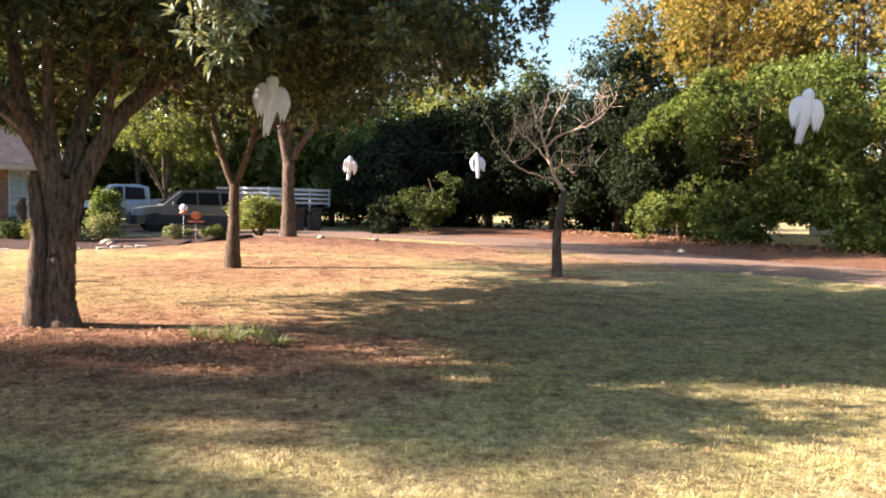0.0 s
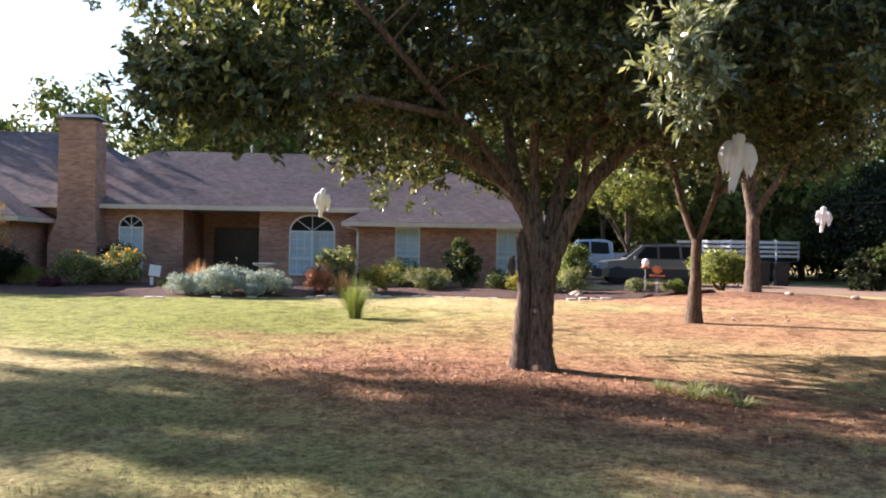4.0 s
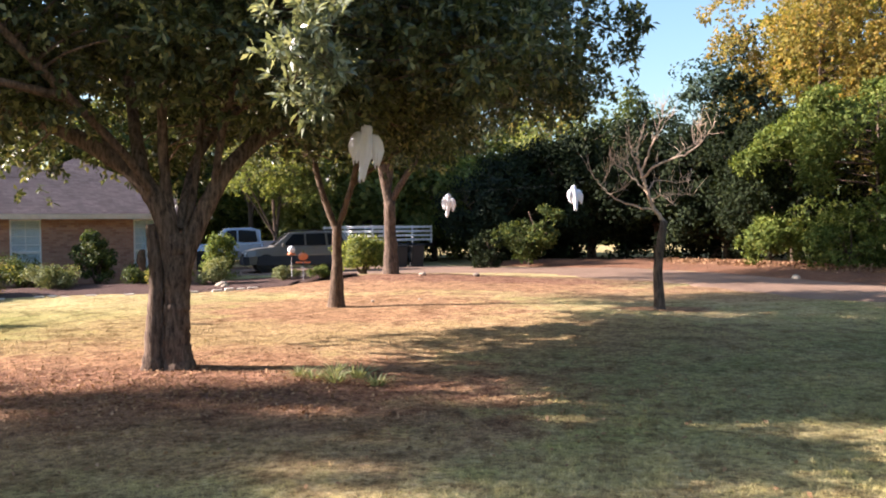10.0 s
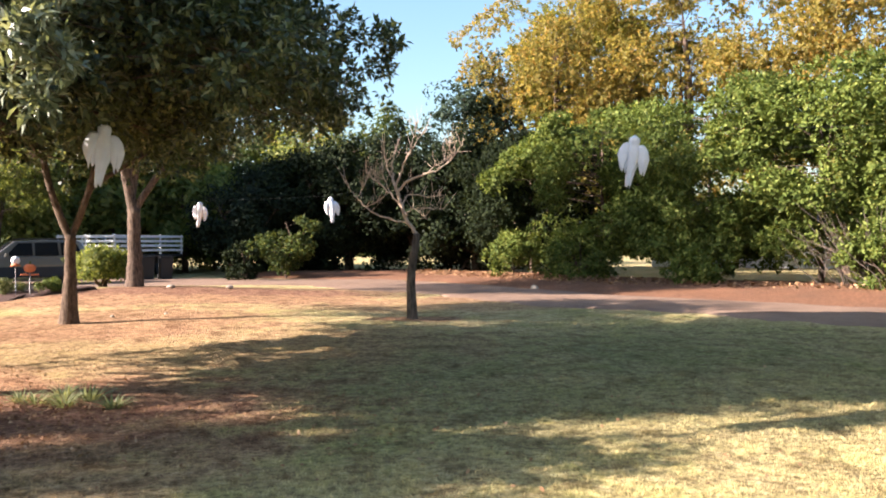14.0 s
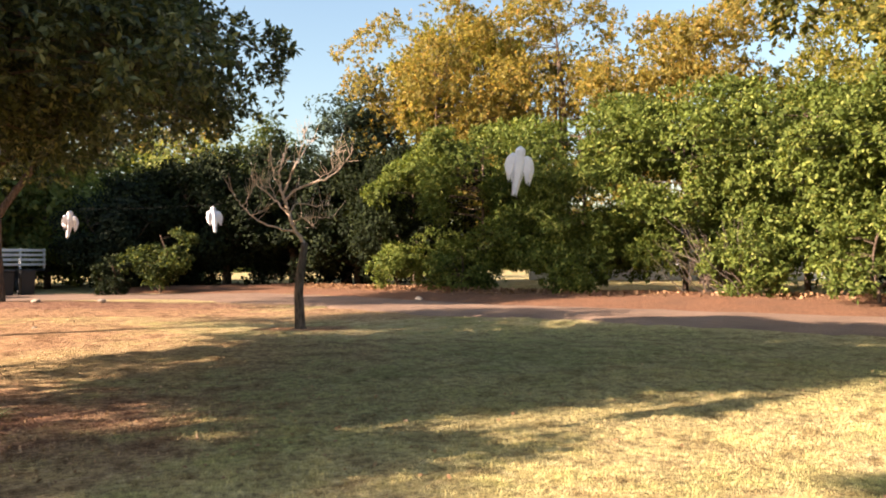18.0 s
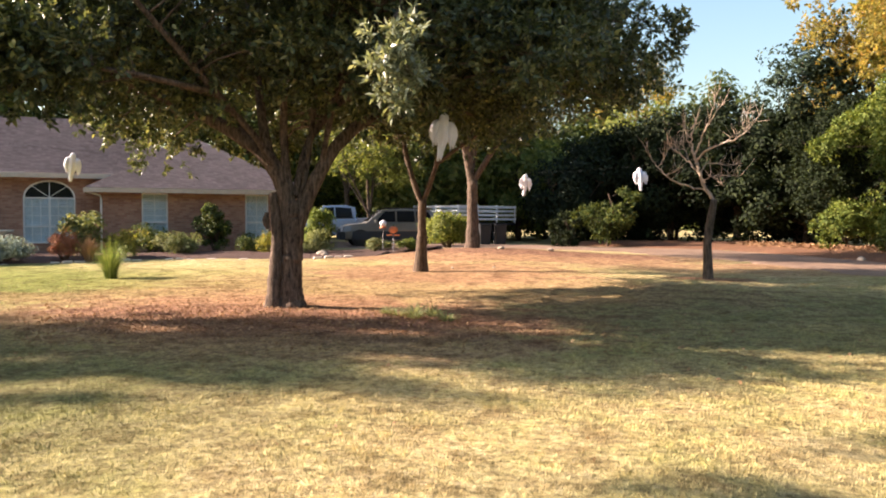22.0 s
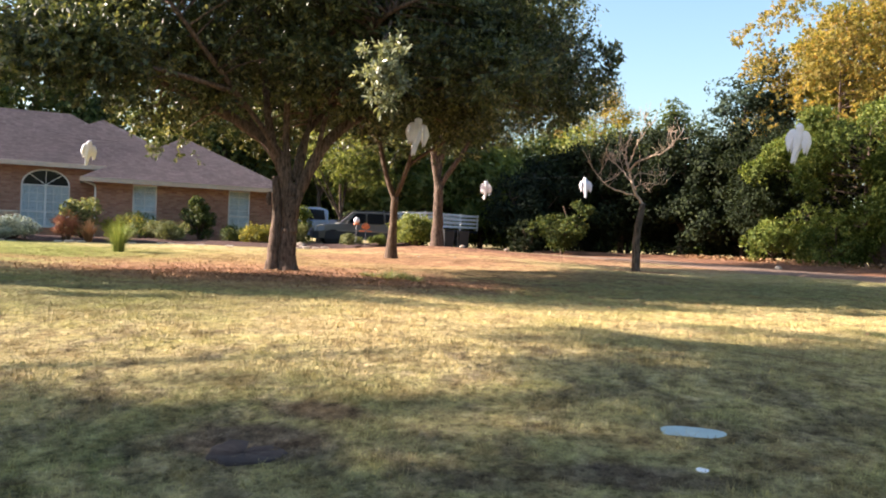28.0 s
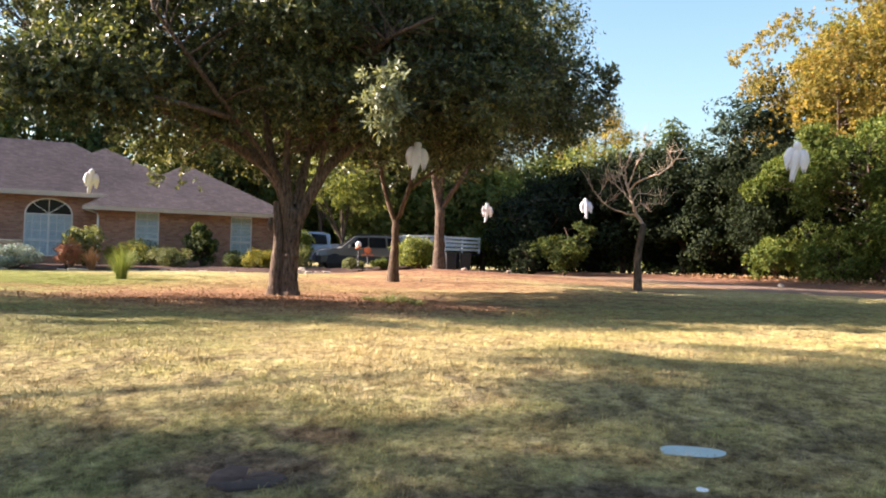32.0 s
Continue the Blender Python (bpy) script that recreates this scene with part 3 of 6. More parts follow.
strip("driveway", [(26, -1), (19.5, 4.5), (11.6, 11.4), (7.6, 15.4), (5.0, 19.0), (2.0, 24.5), (-1.5, 28.0), (-8, 29), (-24, 30)],
      [(30, 3), (22.5, 8), (14.6, 14.6), (11.0, 18.4), (8.6, 22.6), (6.5, 28.5), (3.5, 34), (-6, 38), (-24, 40)],
      M_GRAVEL, 0.025, 0.03, "pale packed gravel driveway curving past the lawn", "driveway", 200, 16, 0.35, 3)
strip("leaf_mulch_bank", [(29.6, 2.6), (22.1, 7.6), (14.2, 14.2), (10.6, 18.0), (8.2, 22.2), (6.1, 28.2), (3.1, 33.6), (-4, 38)],
      [(36, 10), (28, 15), (21, 22.5), (17, 28), (14, 33), (12, 39), (9, 46), (2, 50)],
      M_MULCH, 0.03, 0.2, "rust-brown leaf mulch banked under the hedge", "mulch", 170, 16, 0.3, 5)
# house axes: local x along its front to the right, local y into it
HOUSE_AT, HOUSE_TURN = (-16.47, 22.47, 0.0), 35.2
HM = pose(*HOUSE_AT, 0, 0, HOUSE_TURN)


def hw(a, y):
    v = HM @ Vector((a, y, 0))
    return (v.x, v.y)


strip("flower_bed", [(-34, 5.5), (-28.7, 9.1), (-25.4, 11.4), (-21.0, 12.9), (-17.3, 14.2), (-15.0, 16.5), (-13.4, 18.6), (-10.6, 19.4), (-8.6, 20.4), (-7.0, 21.4), (-6.2, 22.3), (-5.6, 23.2)],
      [hw(-26, -1.2), hw(-20, -1.2), hw(-14, -1.2), hw(-11.5, 1.0), hw(-7, 1.2), hw(-4, 1.2), hw(-1, 0.3), hw(3, 0.2), hw(6.5, -0.5), (-8.7, 26.2), (-7.2, 25.8), (-6.2, 24.8), (-5.6, 23.5)],
      M_BEDMULCH, 0.03, 0.10, "dark mulched flower bed along the brick house", "flower bed", 220, 18, 0.2, 7)

# stone edging at the front of the bed
EDGE = spline([(-18.6, 13.6), (-17.3, 14.1), (-15.0, 16.4), (-13.4, 18.5), (-10.6, 19.3), (-8.6, 20.3), (-7.0, 21.3)], 46)
edging = thing("bed_edging", (0, 0, 0), "low row of pale limestone pieces edging the flower bed", "edging")
for i in range(len(EDGE) - 1):
    if RNG.random() < 0.45:
        continue
    mid, d = (EDGE[i] + EDGE[i + 1]) / 2, EDGE[i + 1] - EDGE[i]
    L = np.linalg.norm(d) * RNG.uniform(0.7, 0.95)
    zz = hz(*mid)
    boxpart("stone", (-L / 2, L / 2, -0.08, 0.08, -0.06, RNG.uniform(0.02, 0.06)), M_STONE, edging, bevel=0.025,
            m=pose(mid[0], mid[1], zz, 0, RNG.uniform(-4, 4), math.degrees(math.atan2(d[1], d[0])) + RNG.uniform(-8, 8)))


# ---- house ----
house = thing("house", HOUSE_AT, "single-storey brick house with grey-brown hipped shingle roofs behind shrubs", "house", turn=HOUSE_TURN)


def wall(name, a0, a1, y0, y1, z0, z1, openings=()):
    """A brick wall with openings (a0, a1, z0, z1, arch) cut through; it runs along x, or along y where that is longer."""
    bm = bmesh.new()
    along_x = (a1 - a0) > (y1 - y0)
    cuts = sorted(openings)
    if not cuts or not along_x:
        box(bm, a0, a1, y0, y1, z0, z1)
    else:
        x = a0
        for o in cuts:
            box(bm, x, o[0], y0, y1, z0, z1)
            box(bm, o[0], o[1], y0, y1, z0, o[2])
            if len(o) > 4 and o[4]:
                c, r, n = (o[0] + o[1]) / 2, (o[1] - o[0]) / 2, 12
                for k in range(n):
                    t0, t1 = math.pi * k / n, math.pi * (k + 1) / n
                    xa, xb = c - r * math.cos(t0), c - r * math.cos(t1)
                    za, zb = o[3] + o[4] * math.sin(t0), o[3] + o[4] * math.sin(t1)
                    vs = [bm.verts.new(p) for yy in (y0, y1) for p in ((xa, yy, za), (xb, yy, zb), (xb, yy, z1), (xa, yy, z1))]
                    for q in ((0, 1, 2, 3), (5, 4, 7, 6), (0, 4, 5, 1), (3, 2, 6, 7)):
                        bm.faces.new([vs[i] for i in q])
            else:
                box(bm, o[0], o[1], y0, y1, o[3], z1)
            x = o[1]
        box(bm, x, a1, y0, y1, z0, z1)
    return part(name, bm, M_BRICK, house)


def hip_roof(a0, a1, y0, y1, ze, pitch):
    """A hipped roof over a rectangle of eaves, with fascia and soffit."""
    s = min(a1 - a0, y1 - y0) / 2
    zr = ze + pitch * s
    bm = bmesh.new()
    p = [(a0, y0, ze), (a1, y0, ze), (a1, y1, ze), (a0, y1, ze)]
    r = [(a0 + s, y0 + s, zr), (a1 - s, y1 - s, zr)]
    if a1 - a0 >= y1 - y0:
        v = [bm.verts.new(q) for q in p + [(a0 + s, y0 + s, zr), (a1 - s, y0 + s, zr)]]
        fs = ((0, 1, 5, 4), (1, 2, 5), (2, 3, 4, 5), (3, 0, 4))
    else:
        v = [bm.verts.new(q) for q in p + [(a0 + s, y0 + s, zr), (a0 + s, y1 - s, zr)]]
        fs = ((0, 1, 4), (1, 2, 5, 4), (2, 3, 5), (3, 0, 4, 5))
    for f in fs:
        bm.faces.new([v[i] for i in f])
    bmesh.ops.solidify(bm, geom=bm.faces[:], thickness=0.05)
    roof = part("roof", bm, M_SHINGLE, house)
    bm = bmesh.new()
    t = 0.03
    for q in ((a0, a1, y0 - t, y0), (a0, a1, y1, y1 + t), (a0 - t, a0, y0, y1), (a1, a1 + t, y0, y1)):
        box(bm, *q, ze - 0.17, ze - 0.01)
    box(bm, a0 + 0.01, a1 - 0.01, y0 + 0.01, y1 - 0.01, ze - 0.15, ze - 0.12)
    part("fascia", bm, M_TRIM, roof, "cream painted fascia and soffit")
    return roof


def window(a0, a1, y, z0, z1, rows=4, cols=2, arch=0.0, sashes=1):
    """Frame, panes, glazing bars and a white blind behind; y: the wall's face."""
    w = thing("window", (0, 0, 0))
    w.parent = house
    f = 0.05
    bm = bmesh.new()
    yy0, yy1 = y + 0.02, y + 0.08
    box(bm, a0, a0 + f, yy0, yy1, z0, z1)
    box(bm, a1 - f, a1, yy0, yy1, z0, z1)
    box(bm, a0 + f, a1 - f, yy0, yy1, z0, z0 + f)
    box(bm, a0 + f, a1 - f, yy0, yy1, z1 - f, z1)
    zm = z0 + (z1 - z0) * 0.36
    box(bm, a0 + f, a1 - f, yy0 - 0.01, yy1 - 0.01, zm - 0.025, zm + 0.025)
    for k in range(1, sashes):
        x = a0 + (a1 - a0) * k / sashes
        box(bm, x - 0.035, x + 0.035, yy0 - 0.015, yy1 - 0.015, z0 + f, z1 - f)
    part("window_frame", bm, M_WHITE, w)
    bm = bmesh.new()
    for s in range(sashes):
        xa, xb = a0 + (a1 - a0) * s / sashes, a0 + (a1 - a0) * (s + 1) / sashes
        for k in range(1, cols):
            x = xa + (xb - xa) * k / cols
            box(bm, x - 0.01, x + 0.01, yy0 + 0.01, yy0 + 0.035, z0 + f, z1 - f)
        for k in range(1, rows):
            z = z0 + (z1 - z0) * k / rows
            box(bm, xa + f, xb - f, yy0 + 0.012, yy0 + 0.033, z - 0.01, z + 0.01)
    part("glazing_grid", bm, M_WHITE, w)
    boxpart("sill", (a0 - 0.06, a1 + 0.06, y - 0.05, y + 0.1, z0 - 0.07, z0), M_BRICK, w)
    boxpart("pane", (a0 + f, a1 - f, yy0 + 0.036, yy0 + 0.042, z0 + f, z1 - f), M_CLEAR, w).visible_shadow = False
    bm = bmesh.new()
    n = int((z1 - z0) / 0.05)
    for k in range(n):
        z = z0 + (z1 - z0) * (k + 0.5) / n
        box(bm, a0 + f, a1 - f, y + 0.105, y + 0.12, z - 0.024, z + 0.023, m=None)
    part("blind", bm, M_BLIND, w, "closed white slatted blind")
    # added black panel in place of the room's darkness
    boxpart("unlit_room_panel", (a0, a1, y + 0.21, y + 0.23, z0, z1 + arch), M_DARK, w, "black panel behind the blind standing in for the unlit room")
    if arch:
        c, r, n = (a0 + a1) / 2, (a1 - a0) / 2, 14
        bm = bmesh.new()
        pts = [(c - r * math.cos(math.pi * k / n), z1 + arch * math.sin(math.pi * k / n)) for k in range(n + 1)]
        for (xa, za), (xb, zb) in zip(pts, pts[1:]):
            q = [(xa, za), (xb, zb), (c + (xb - c) * 0.93, z1 + (zb - z1) * 0.9), (c + (xa - c) * 0.93, z1 + (za - z1) * 0.9)]
            v = [bm.verts.new((p[0], yv, p[1])) for yv in (yy0, yy1) for p in q]
            for fc in ((0, 1, 2, 3), (7, 6, 5, 4), (0, 4, 5, 1), (1, 5, 6, 2), (2, 6, 7, 3), (3, 7, 4, 0)):
                bm.faces.new([v[i] for i in fc])
        for k in (1, 2, 3):
            t = math.pi * k / 4
            e = Vector((c - r * 0.95 * math.cos(t), 0, z1 + arch * 0.93 * math.sin(t)))
            o = Vector((c, 0, z1))
            d = (e - o)
            box(bm, 0, d.length, yy0 + 0.01, yy0 + 0.035, -0.012, 0.012, m=Matrix.Translation(o) @ Matrix.Rotation(-math.atan2(d.z, d.x), 4, 'Y'))
        part("fan_frame", bm, M_WHITE, w, "white half-round fanlight frame")
        bm = bmesh.new()
        v = [bm.verts.new((x, yy0 + 0.04, z)) for x, z in pts]
        bm.faces.new(v)
        part("fan_pane", bm, M_GLASS, w, "dark half-round fanlight pane")
    return w


# walls: right wing, arch room, porch, chimney room, left wing
wall("wall", -1.45, 5.6, 0.0, 0.22, 0.0, 2.42, [(-0.05, 0.83, 0.75, 2.36), (3.58, 4.43, 0.75, 2.36)])
wall("wall", 5.38, 5.6, 0.22, 9.0, 0.0, 2.42)
wall("wall", -1.45, -1.23, 0.22, 1.3, 0.0, 2.42)
wall("wall", -5.1, -1.45, 1.3, 1.52, 0.0, 3.0, [(-4.0, -2.3, 0.55, 2.2, 0.62)])
wall("wall", -5.1, -4.88, 1.52, 4.3, 0.0, 3.0)
wall("wall", -8.1, -4.88, 4.3, 4.52, 0.0, 3.0, [(-7.5, -5.55, 0.12, 2.35)])
wall("wall", -8.1, -7.88, 1.52, 4.3, 0.0, 3.0)
wall("wall", -14.7, -7.88, 1.3, 1.52, 0.0, 3.0, [(-13.9, -13.0, 0.7, 2.15, 0.4), (-10.22, -9.32, 0.7, 2.25, 0.42)])
wall("wall", -24.6, -12.75, -1.5, -1.28, 0.0, 2.38, [(-23.6, -22.7, 0.75, 2.2), (-20.0, -19.1, 0.75, 2.2), (-16.05, -15.05, 0.75, 2.2)])
wall("wall", -12.97, -12.75, -1.28, 1.3, 0.0, 2.38)
wall("wall", -24.6, -24.38, -1.28, 12.0, 0.0, 2.38)
window(-0.05, 0.83, 0.0, 0.75, 2.36, 6, 2)
window(3.58, 4.43, 0.0, 0.75, 2.36, 6, 2)
window(-4.0, -2.3, 1.3, 0.55, 2.2, 5, 3, 0.62, 2)
window(-10.22, -9.32, 1.3, 0.7, 2.25, 5, 2, 0.42)
window(-13.9, -13.0, 1.3, 0.7, 2.15, 5, 2, 0.4)
for a in (-23.6, -20.0, -16.05):
    window(a, a + 0.95, -1.5, 0.75, 2.2, 5, 2)
# porch: slab, double door
boxpart("porch_slab", (-7.86, -5.12, 1.0, 4.28, -0.1, 0.12), M_CONCRETE, house)
door = boxpart("door", (-7.46, -5.59, 4.34, 4.4, 0.12, 2.35), M_WOODDOOR, house, "dark double front door in the shaded porch")
for x0, x1 in ((-7.35, -6.6), (-6.45, -5.7)):
    for z0, z1 in ((0.3, 1.0), (1.1, 2.2)):
        boxpart("door_panel", (x0, x1, 4.31, 4.337, z0, z1), M_WOODDOOR, door, bevel=0.01)
boxpart("door_handle", (-6.57, -6.54, 4.26, 4.32, 1.0, 1.16), M_CHROME, door, "small metal handle")
# roofs
hip_roof(-1.9, 6.05, -0.45, 12.5, 2.53, 0.55)
hip_roof(-5.4, 3.0, 0.8, 10.0, 3.05, 0.55)
hip_roof(-14.0, 1.5, 0.83, 8.83, 3.06, 0.6)
hip_roof(-27.0, -8.05, 0.78, 11.78, 3.05, 0.6)
hip_roof(-29.3, -12.3, -1.95, 16.0, 2.48, 0.51)
# chimney with a flared base and a metal cap
bm = bmesh.new()
prof = [(-0.1, 0.86), (1.6, 0.86), (1.9, 0.8), (2.5, 0.66), (5.8, 0.64), (5.83, 0.69), (5.95, 0.69)]
rings = []
for z, h in prof:
    cx = -11.36 - (h - 0.64) * 0.6
    rings.append([bm.verts.new((cx + sx * h, 0.35 + (0 if sy < 0 else 1.0), z)) for sx, sy in ((-1, -1), (1, -1), (1, 1), (-1, 1))])
for r0, r1 in zip(rings, rings[1:]):
    for k in range(4):
        bm.faces.new((r0[k], r0[(k + 1) % 4], r1[(k + 1) % 4], r1[k]))
bm.faces.new(rings[-1])
chimney = part("chimney", bm, M_BRICK, house, "tall brick chimney flaring at its base")
bm = bmesh.new()
box(bm, -11.9, -10.82, 0.48, 1.22, 5.95, 6.05)
v = box(bm, -12.08, -10.64, 0.26, 1.44, 6.07, 6.2)
for q in v:
    if q.co.z > 6.1:
        q.co.x = -11.36 + (q.co.x + 11.36) * 0.7
        q.co.y = 0.85 + (q.co.y - 0.85) * 0.7
part("chimney_cap", bm, M_STEEL, chimney, "grey metal chimney cap")
boxpart("chimney", (-26.2, -24.9, 5.2, 6.4, 3.0, 7.0), M_BRICK, house)
boxpart("chimney", (-26.3, -24.8, 5.1, 6.5, 7.0, 7.12), M_STEEL, house, "metal cap on the far brick chimney")
bm = bmesh.new()
bmesh.ops.create_cone(bm, cap_ends=True, segments=10, radius1=0.06, radius2=0.06, depth=0.6, matrix=pose(-17.6, 6.5, 6.45))
part("vent_pipe", bm, M_STEEL, house, "thin roof vent pipe")
bm = bmesh.new()
bmesh.ops.create_cone(bm, cap_ends=True, segments=10, radius1=0.06, radius2=0.06, depth=0.6, matrix=pose(-6.2, 5.4, 5.55))
part("vent_pipe", bm, M_STEEL, house, "thin roof vent pipe")
# gutter downpipe at the wing's corner
_V, _F = join_np([tube_np([(-1.86, -0.42, 2.42), (-1.8, -0.35, 2.36), (-1.42, -0.07, 2.26), (-1.38, -0.06, 2.15), (-1.38, -0.06, 0.2)], [0.04] * 5, 6)])
part_np("downpipe", _V, _F, M_WHITE, house, "white metal gutter downpipe")


# ---- trees ----
def tree(name, at, limbs, radii, clumps, clump_r, leaf, mat_bark, mat_leaf, label, category="tree", per=70, seed=0, turn=0.0,
         centre=(0, 0, 5), group="", flat=0.75, twig=0.03, sides=9, tips=0, wide=0.5, face=0.6, gnarl=0.0):
    """limbs: polylines from the ground up; twigs run from the nearest limb to each clump of leaves."""
    rng = np.random.default_rng(seed)
    t = thing(name, (at[0], at[1], hz(at[0], at[1]) if len(at) < 3 else at[2]), label, category, group, turn=turn)
    pieces, nodes, nr = [], [], []
    for P, R in zip(limbs, radii):
        P = np.asarray(P, float)
        n = max(6, (8 if gnarl else 4) * len(P))
        Q = np.column_stack([spline(P, n)])
        rr = np.interp(np.linspace(0, 1, n), np.linspace(0, 1, len(R)), R)
        Q[1:-1, :2] += rng.normal(0, 0.035, (n - 2, 2)) * rr[1:-1, None]
        pieces.append(tube_np(Q, rr * (1 + rng.normal(0, 0.03, n)), sides, True, gnarl, 0.5))
        nodes.append(Q[2:])
        nr.append(rr[2:])
    trunk = part_np("trunk", *join_np(pieces), mat_bark, t, smooth=True)
    nodes, nr = np.concatenate(nodes), np.concatenate(nr)
    tw = []
    if len(clumps):
        for c in clumps:
            low = nodes[:, 2] < c[2] + 0.3
            cand, cr = (nodes[low], nr[low]) if low.any() else (nodes, nr)
            d = np.linalg.norm(cand - c, axis=1) + 0.6 * np.abs(np.minimum(c[2] - cand[:, 2], 0))
            k = int(np.argmin(d))
            n = 5
            tw.append(tube_np(bent(cand[k], c, rng, 0.1, n, 0.05), np.linspace(min(cr[k] * 0.5, twig * 0.45 + 0.005 * d[k]), 0.005, n), 5, False))
        tagged(part_np("branch_mass", *join_np(tw), mat_bark, t), kind="stuff")
        rad = np.full(len(clumps), clump_r) * rng.uniform(0.7, 1.3, len(clumps))
        if tips:
            part_np("crown", *tuft_leaves(np.asarray(clumps), rad, tips, per, leaf, leaf * wide, rng, centre, flat, face), mat_leaf, t)
        else:
            part_np("crown", *clump_leaves(np.asarray(clumps), rad, per, leaf, leaf * 0.5, rng, centre, flat), mat_leaf, t)
    return t


# the old oak, two stems at its foot
_r = np.random.default_rng(11)
OAK_AT, OAK_TURN = (-4.55, 9.15), 15.6
oak_limbs = [[(0.09, 0, -0.2), (0.08, 0, 0.1), (0.08, 0, 0.6), (0.1, 0, 1.1), (0.11, 0, 1.4), (0.12, 0, 1.66)],
             [(-0.2, -0.03, -0.2), (-0.19, -0.03, 0.1), (-0.155, -0.02, 0.6), (-0.125, -0.02, 1.05), (-0.15, -0.03, 1.4), (-0.19, -0.02, 1.82)],
             [(0.16, 0, 1.25), (0.24, 0, 1.5), (0.35, 0.02, 1.76), (0.5, 0.05, 2.1), (0.68, 0.1, 2.45), (0.98, 0.2, 2.8), (1.9, 0.5, 3.5), (3.6, 0.9, 4.6), (5.2, 1.2, 5.4)],
             [(0.07, 0, 1.25), (0.03, 0, 1.65), (-0.07, 0.02, 2.02), (-0.3, 0.05, 2.4), (-0.72, 0.15, 2.7), (-1.25, 0.2, 3.0), (-2.4, 0.2, 3.5), (-3.8, 0.1, 4.2), (-4.8, 0, 4.8)],
             [(-0.24, 0.04, 2.3), (-0.42, 0.25, 2.9), (-0.55, 0.6, 3.6), (-0.75, 0.95, 4.5), (-0.9, 1.2, 5.4), (-1.0, 1.4, 6.2)],
             [(0.05, 0.02, 1.8), (-0.02, 0.05, 2.3), (-0.04, 0.0, 2.8), (0.02, -0.2, 3.5), (0.2, -0.4, 4.2), (0.5, -0.5, 5.0)],
             [(0.14, 0.02, 1.75), (0.2, 0.2, 2.2), (0.28, 0.45, 2.7), (0.7, 1.2, 3.4), (1.4, 2.4, 4.2), (2.0, 3.6, 5.0)],
             [(-0.12, 0.0, 2.1), (-0.35, -0.35, 2.6), (-0.8, -1.1, 3.2), (-1.3, -2.0, 3.9), (-1.8, -2.8, 4.6)],
             [(-0.5, 0.1, 2.55), (-1.0, 0.4, 3.2), (-1.8, 0.9, 4.2), (-2.6, 1.6, 5.6)],
             [(0.55, 0.06, 2.2), (0.72, -0.2, 3.0), (1.1, -0.8, 4.0), (1.9, -1.8, 4.6), (2.6, -2.6, 4.7)],
             [(0.2, 0.0, 1.6), (0.3, 0.08, 2.1), (0.36, 0.2, 2.7), (0.42, 0.4, 3.5), (0.6, 0.7, 4.6)],
             [(-0.27, -0.1, 1.25), (-0.3, -0.12, 1.36), (-0.28, -0.1, 1.5)],
             [(-0.8, -1.1, 3.2), (-1.6, -1.9, 3.3), (-2.5, -2.6, 3.35), (-3.0, -2.8, 3.4), (-3.5, -2.9, 3.45)]]
oak_radii = [(0.27, 0.19, 0.165, 0.158, 0.165, 0.14), (0.17, 0.125, 0.112, 0.1, 0.088, 0.065), (0.115, 0.11, 0.1, 0.09, 0.088, 0.075, 0.055, 0.035, 0.02), (0.135, 0.13, 0.12, 0.098, 0.072, 0.062, 0.05, 0.035, 0.02),
             (0.085, 0.075, 0.065, 0.055, 0.04, 0.02), (0.075, 0.066, 0.058, 0.05, 0.04, 0.02), (0.065, 0.056, 0.05, 0.045, 0.035, 0.02), (0.055, 0.05, 0.045, 0.04, 0.02), (0.055, 0.045, 0.035, 0.02), (0.05, 0.045, 0.04, 0.035, 0.02),
             (0.05, 0.045, 0.04, 0.035, 0.02), (0.03, 0.055, 0.03), (0.045, 0.038, 0.03, 0.022, 0.01)]
oak_clumps = np.concatenate([hull_clumps(580, (-0.3, 1.0, 4.85), (6.35, 4.4, 2.5), _r, -0.85, 0.5, 0.26, 0.65, 0.9),
                             hull_clumps(280, (0.4, 1.0, 4.9), (5.2, 3.7, 1.7), _r, -1.0, 0.1, 0.15, 0.4, 0.6),
                             hull_clumps(46, (-2.6, 0.0, 3.35), (1.6, 2.0, 0.6), _r, -1.0, 0.1, 0.3, 0.7, 0.7),
                             hull_clumps(38, (-2.65, -2.8, 3.4), (1.1, 0.75, 0.5), _r, -1.0, 0.1, 0.3, 0.5, 0.9),
                             hull_clumps(44, (2.6, 1.0, 3.9), (1.8, 2.4, 0.7), _r, -1.0, 0.1, 0.3, 0.5, 0.9)])
# its outer edge rises, so that low sun reaches the trunk
_cx, _cy, _cz = oak_clumps.T
oak_clumps = oak_clumps[~((_cx < -1.2) & (np.abs(_cy - 0.25 * _cx) < 1.5) & (_cz < 2.25 - 0.466 * _cx)) & ~((_cx < -3.2) & (_cy > -2.0) & (_cz < 3.5 + 0.25 * (-3.2 - _cx))) & ~((_cx < -3.7) & (_cy < -1.4))]
# clumps left out whose shadow would cross a slanted line on the lawn
_w = np.array([tuple(pose(*OAK_AT, 0.0, 0, 0, OAK_TURN) @ Vector(c)) for c in oak_clumps])
_sx, _sy = _w[:, 0] + _w[:, 2] / 0.466, _w[:, 1] + 0.15 * _w[:, 2]
oak_clumps, _w = [q[_sy > 4.6 + 0.36 * _sx + _k] for _k in [_r.normal(0, 0.6, len(_w))] for q in (oak_clumps, _w)]
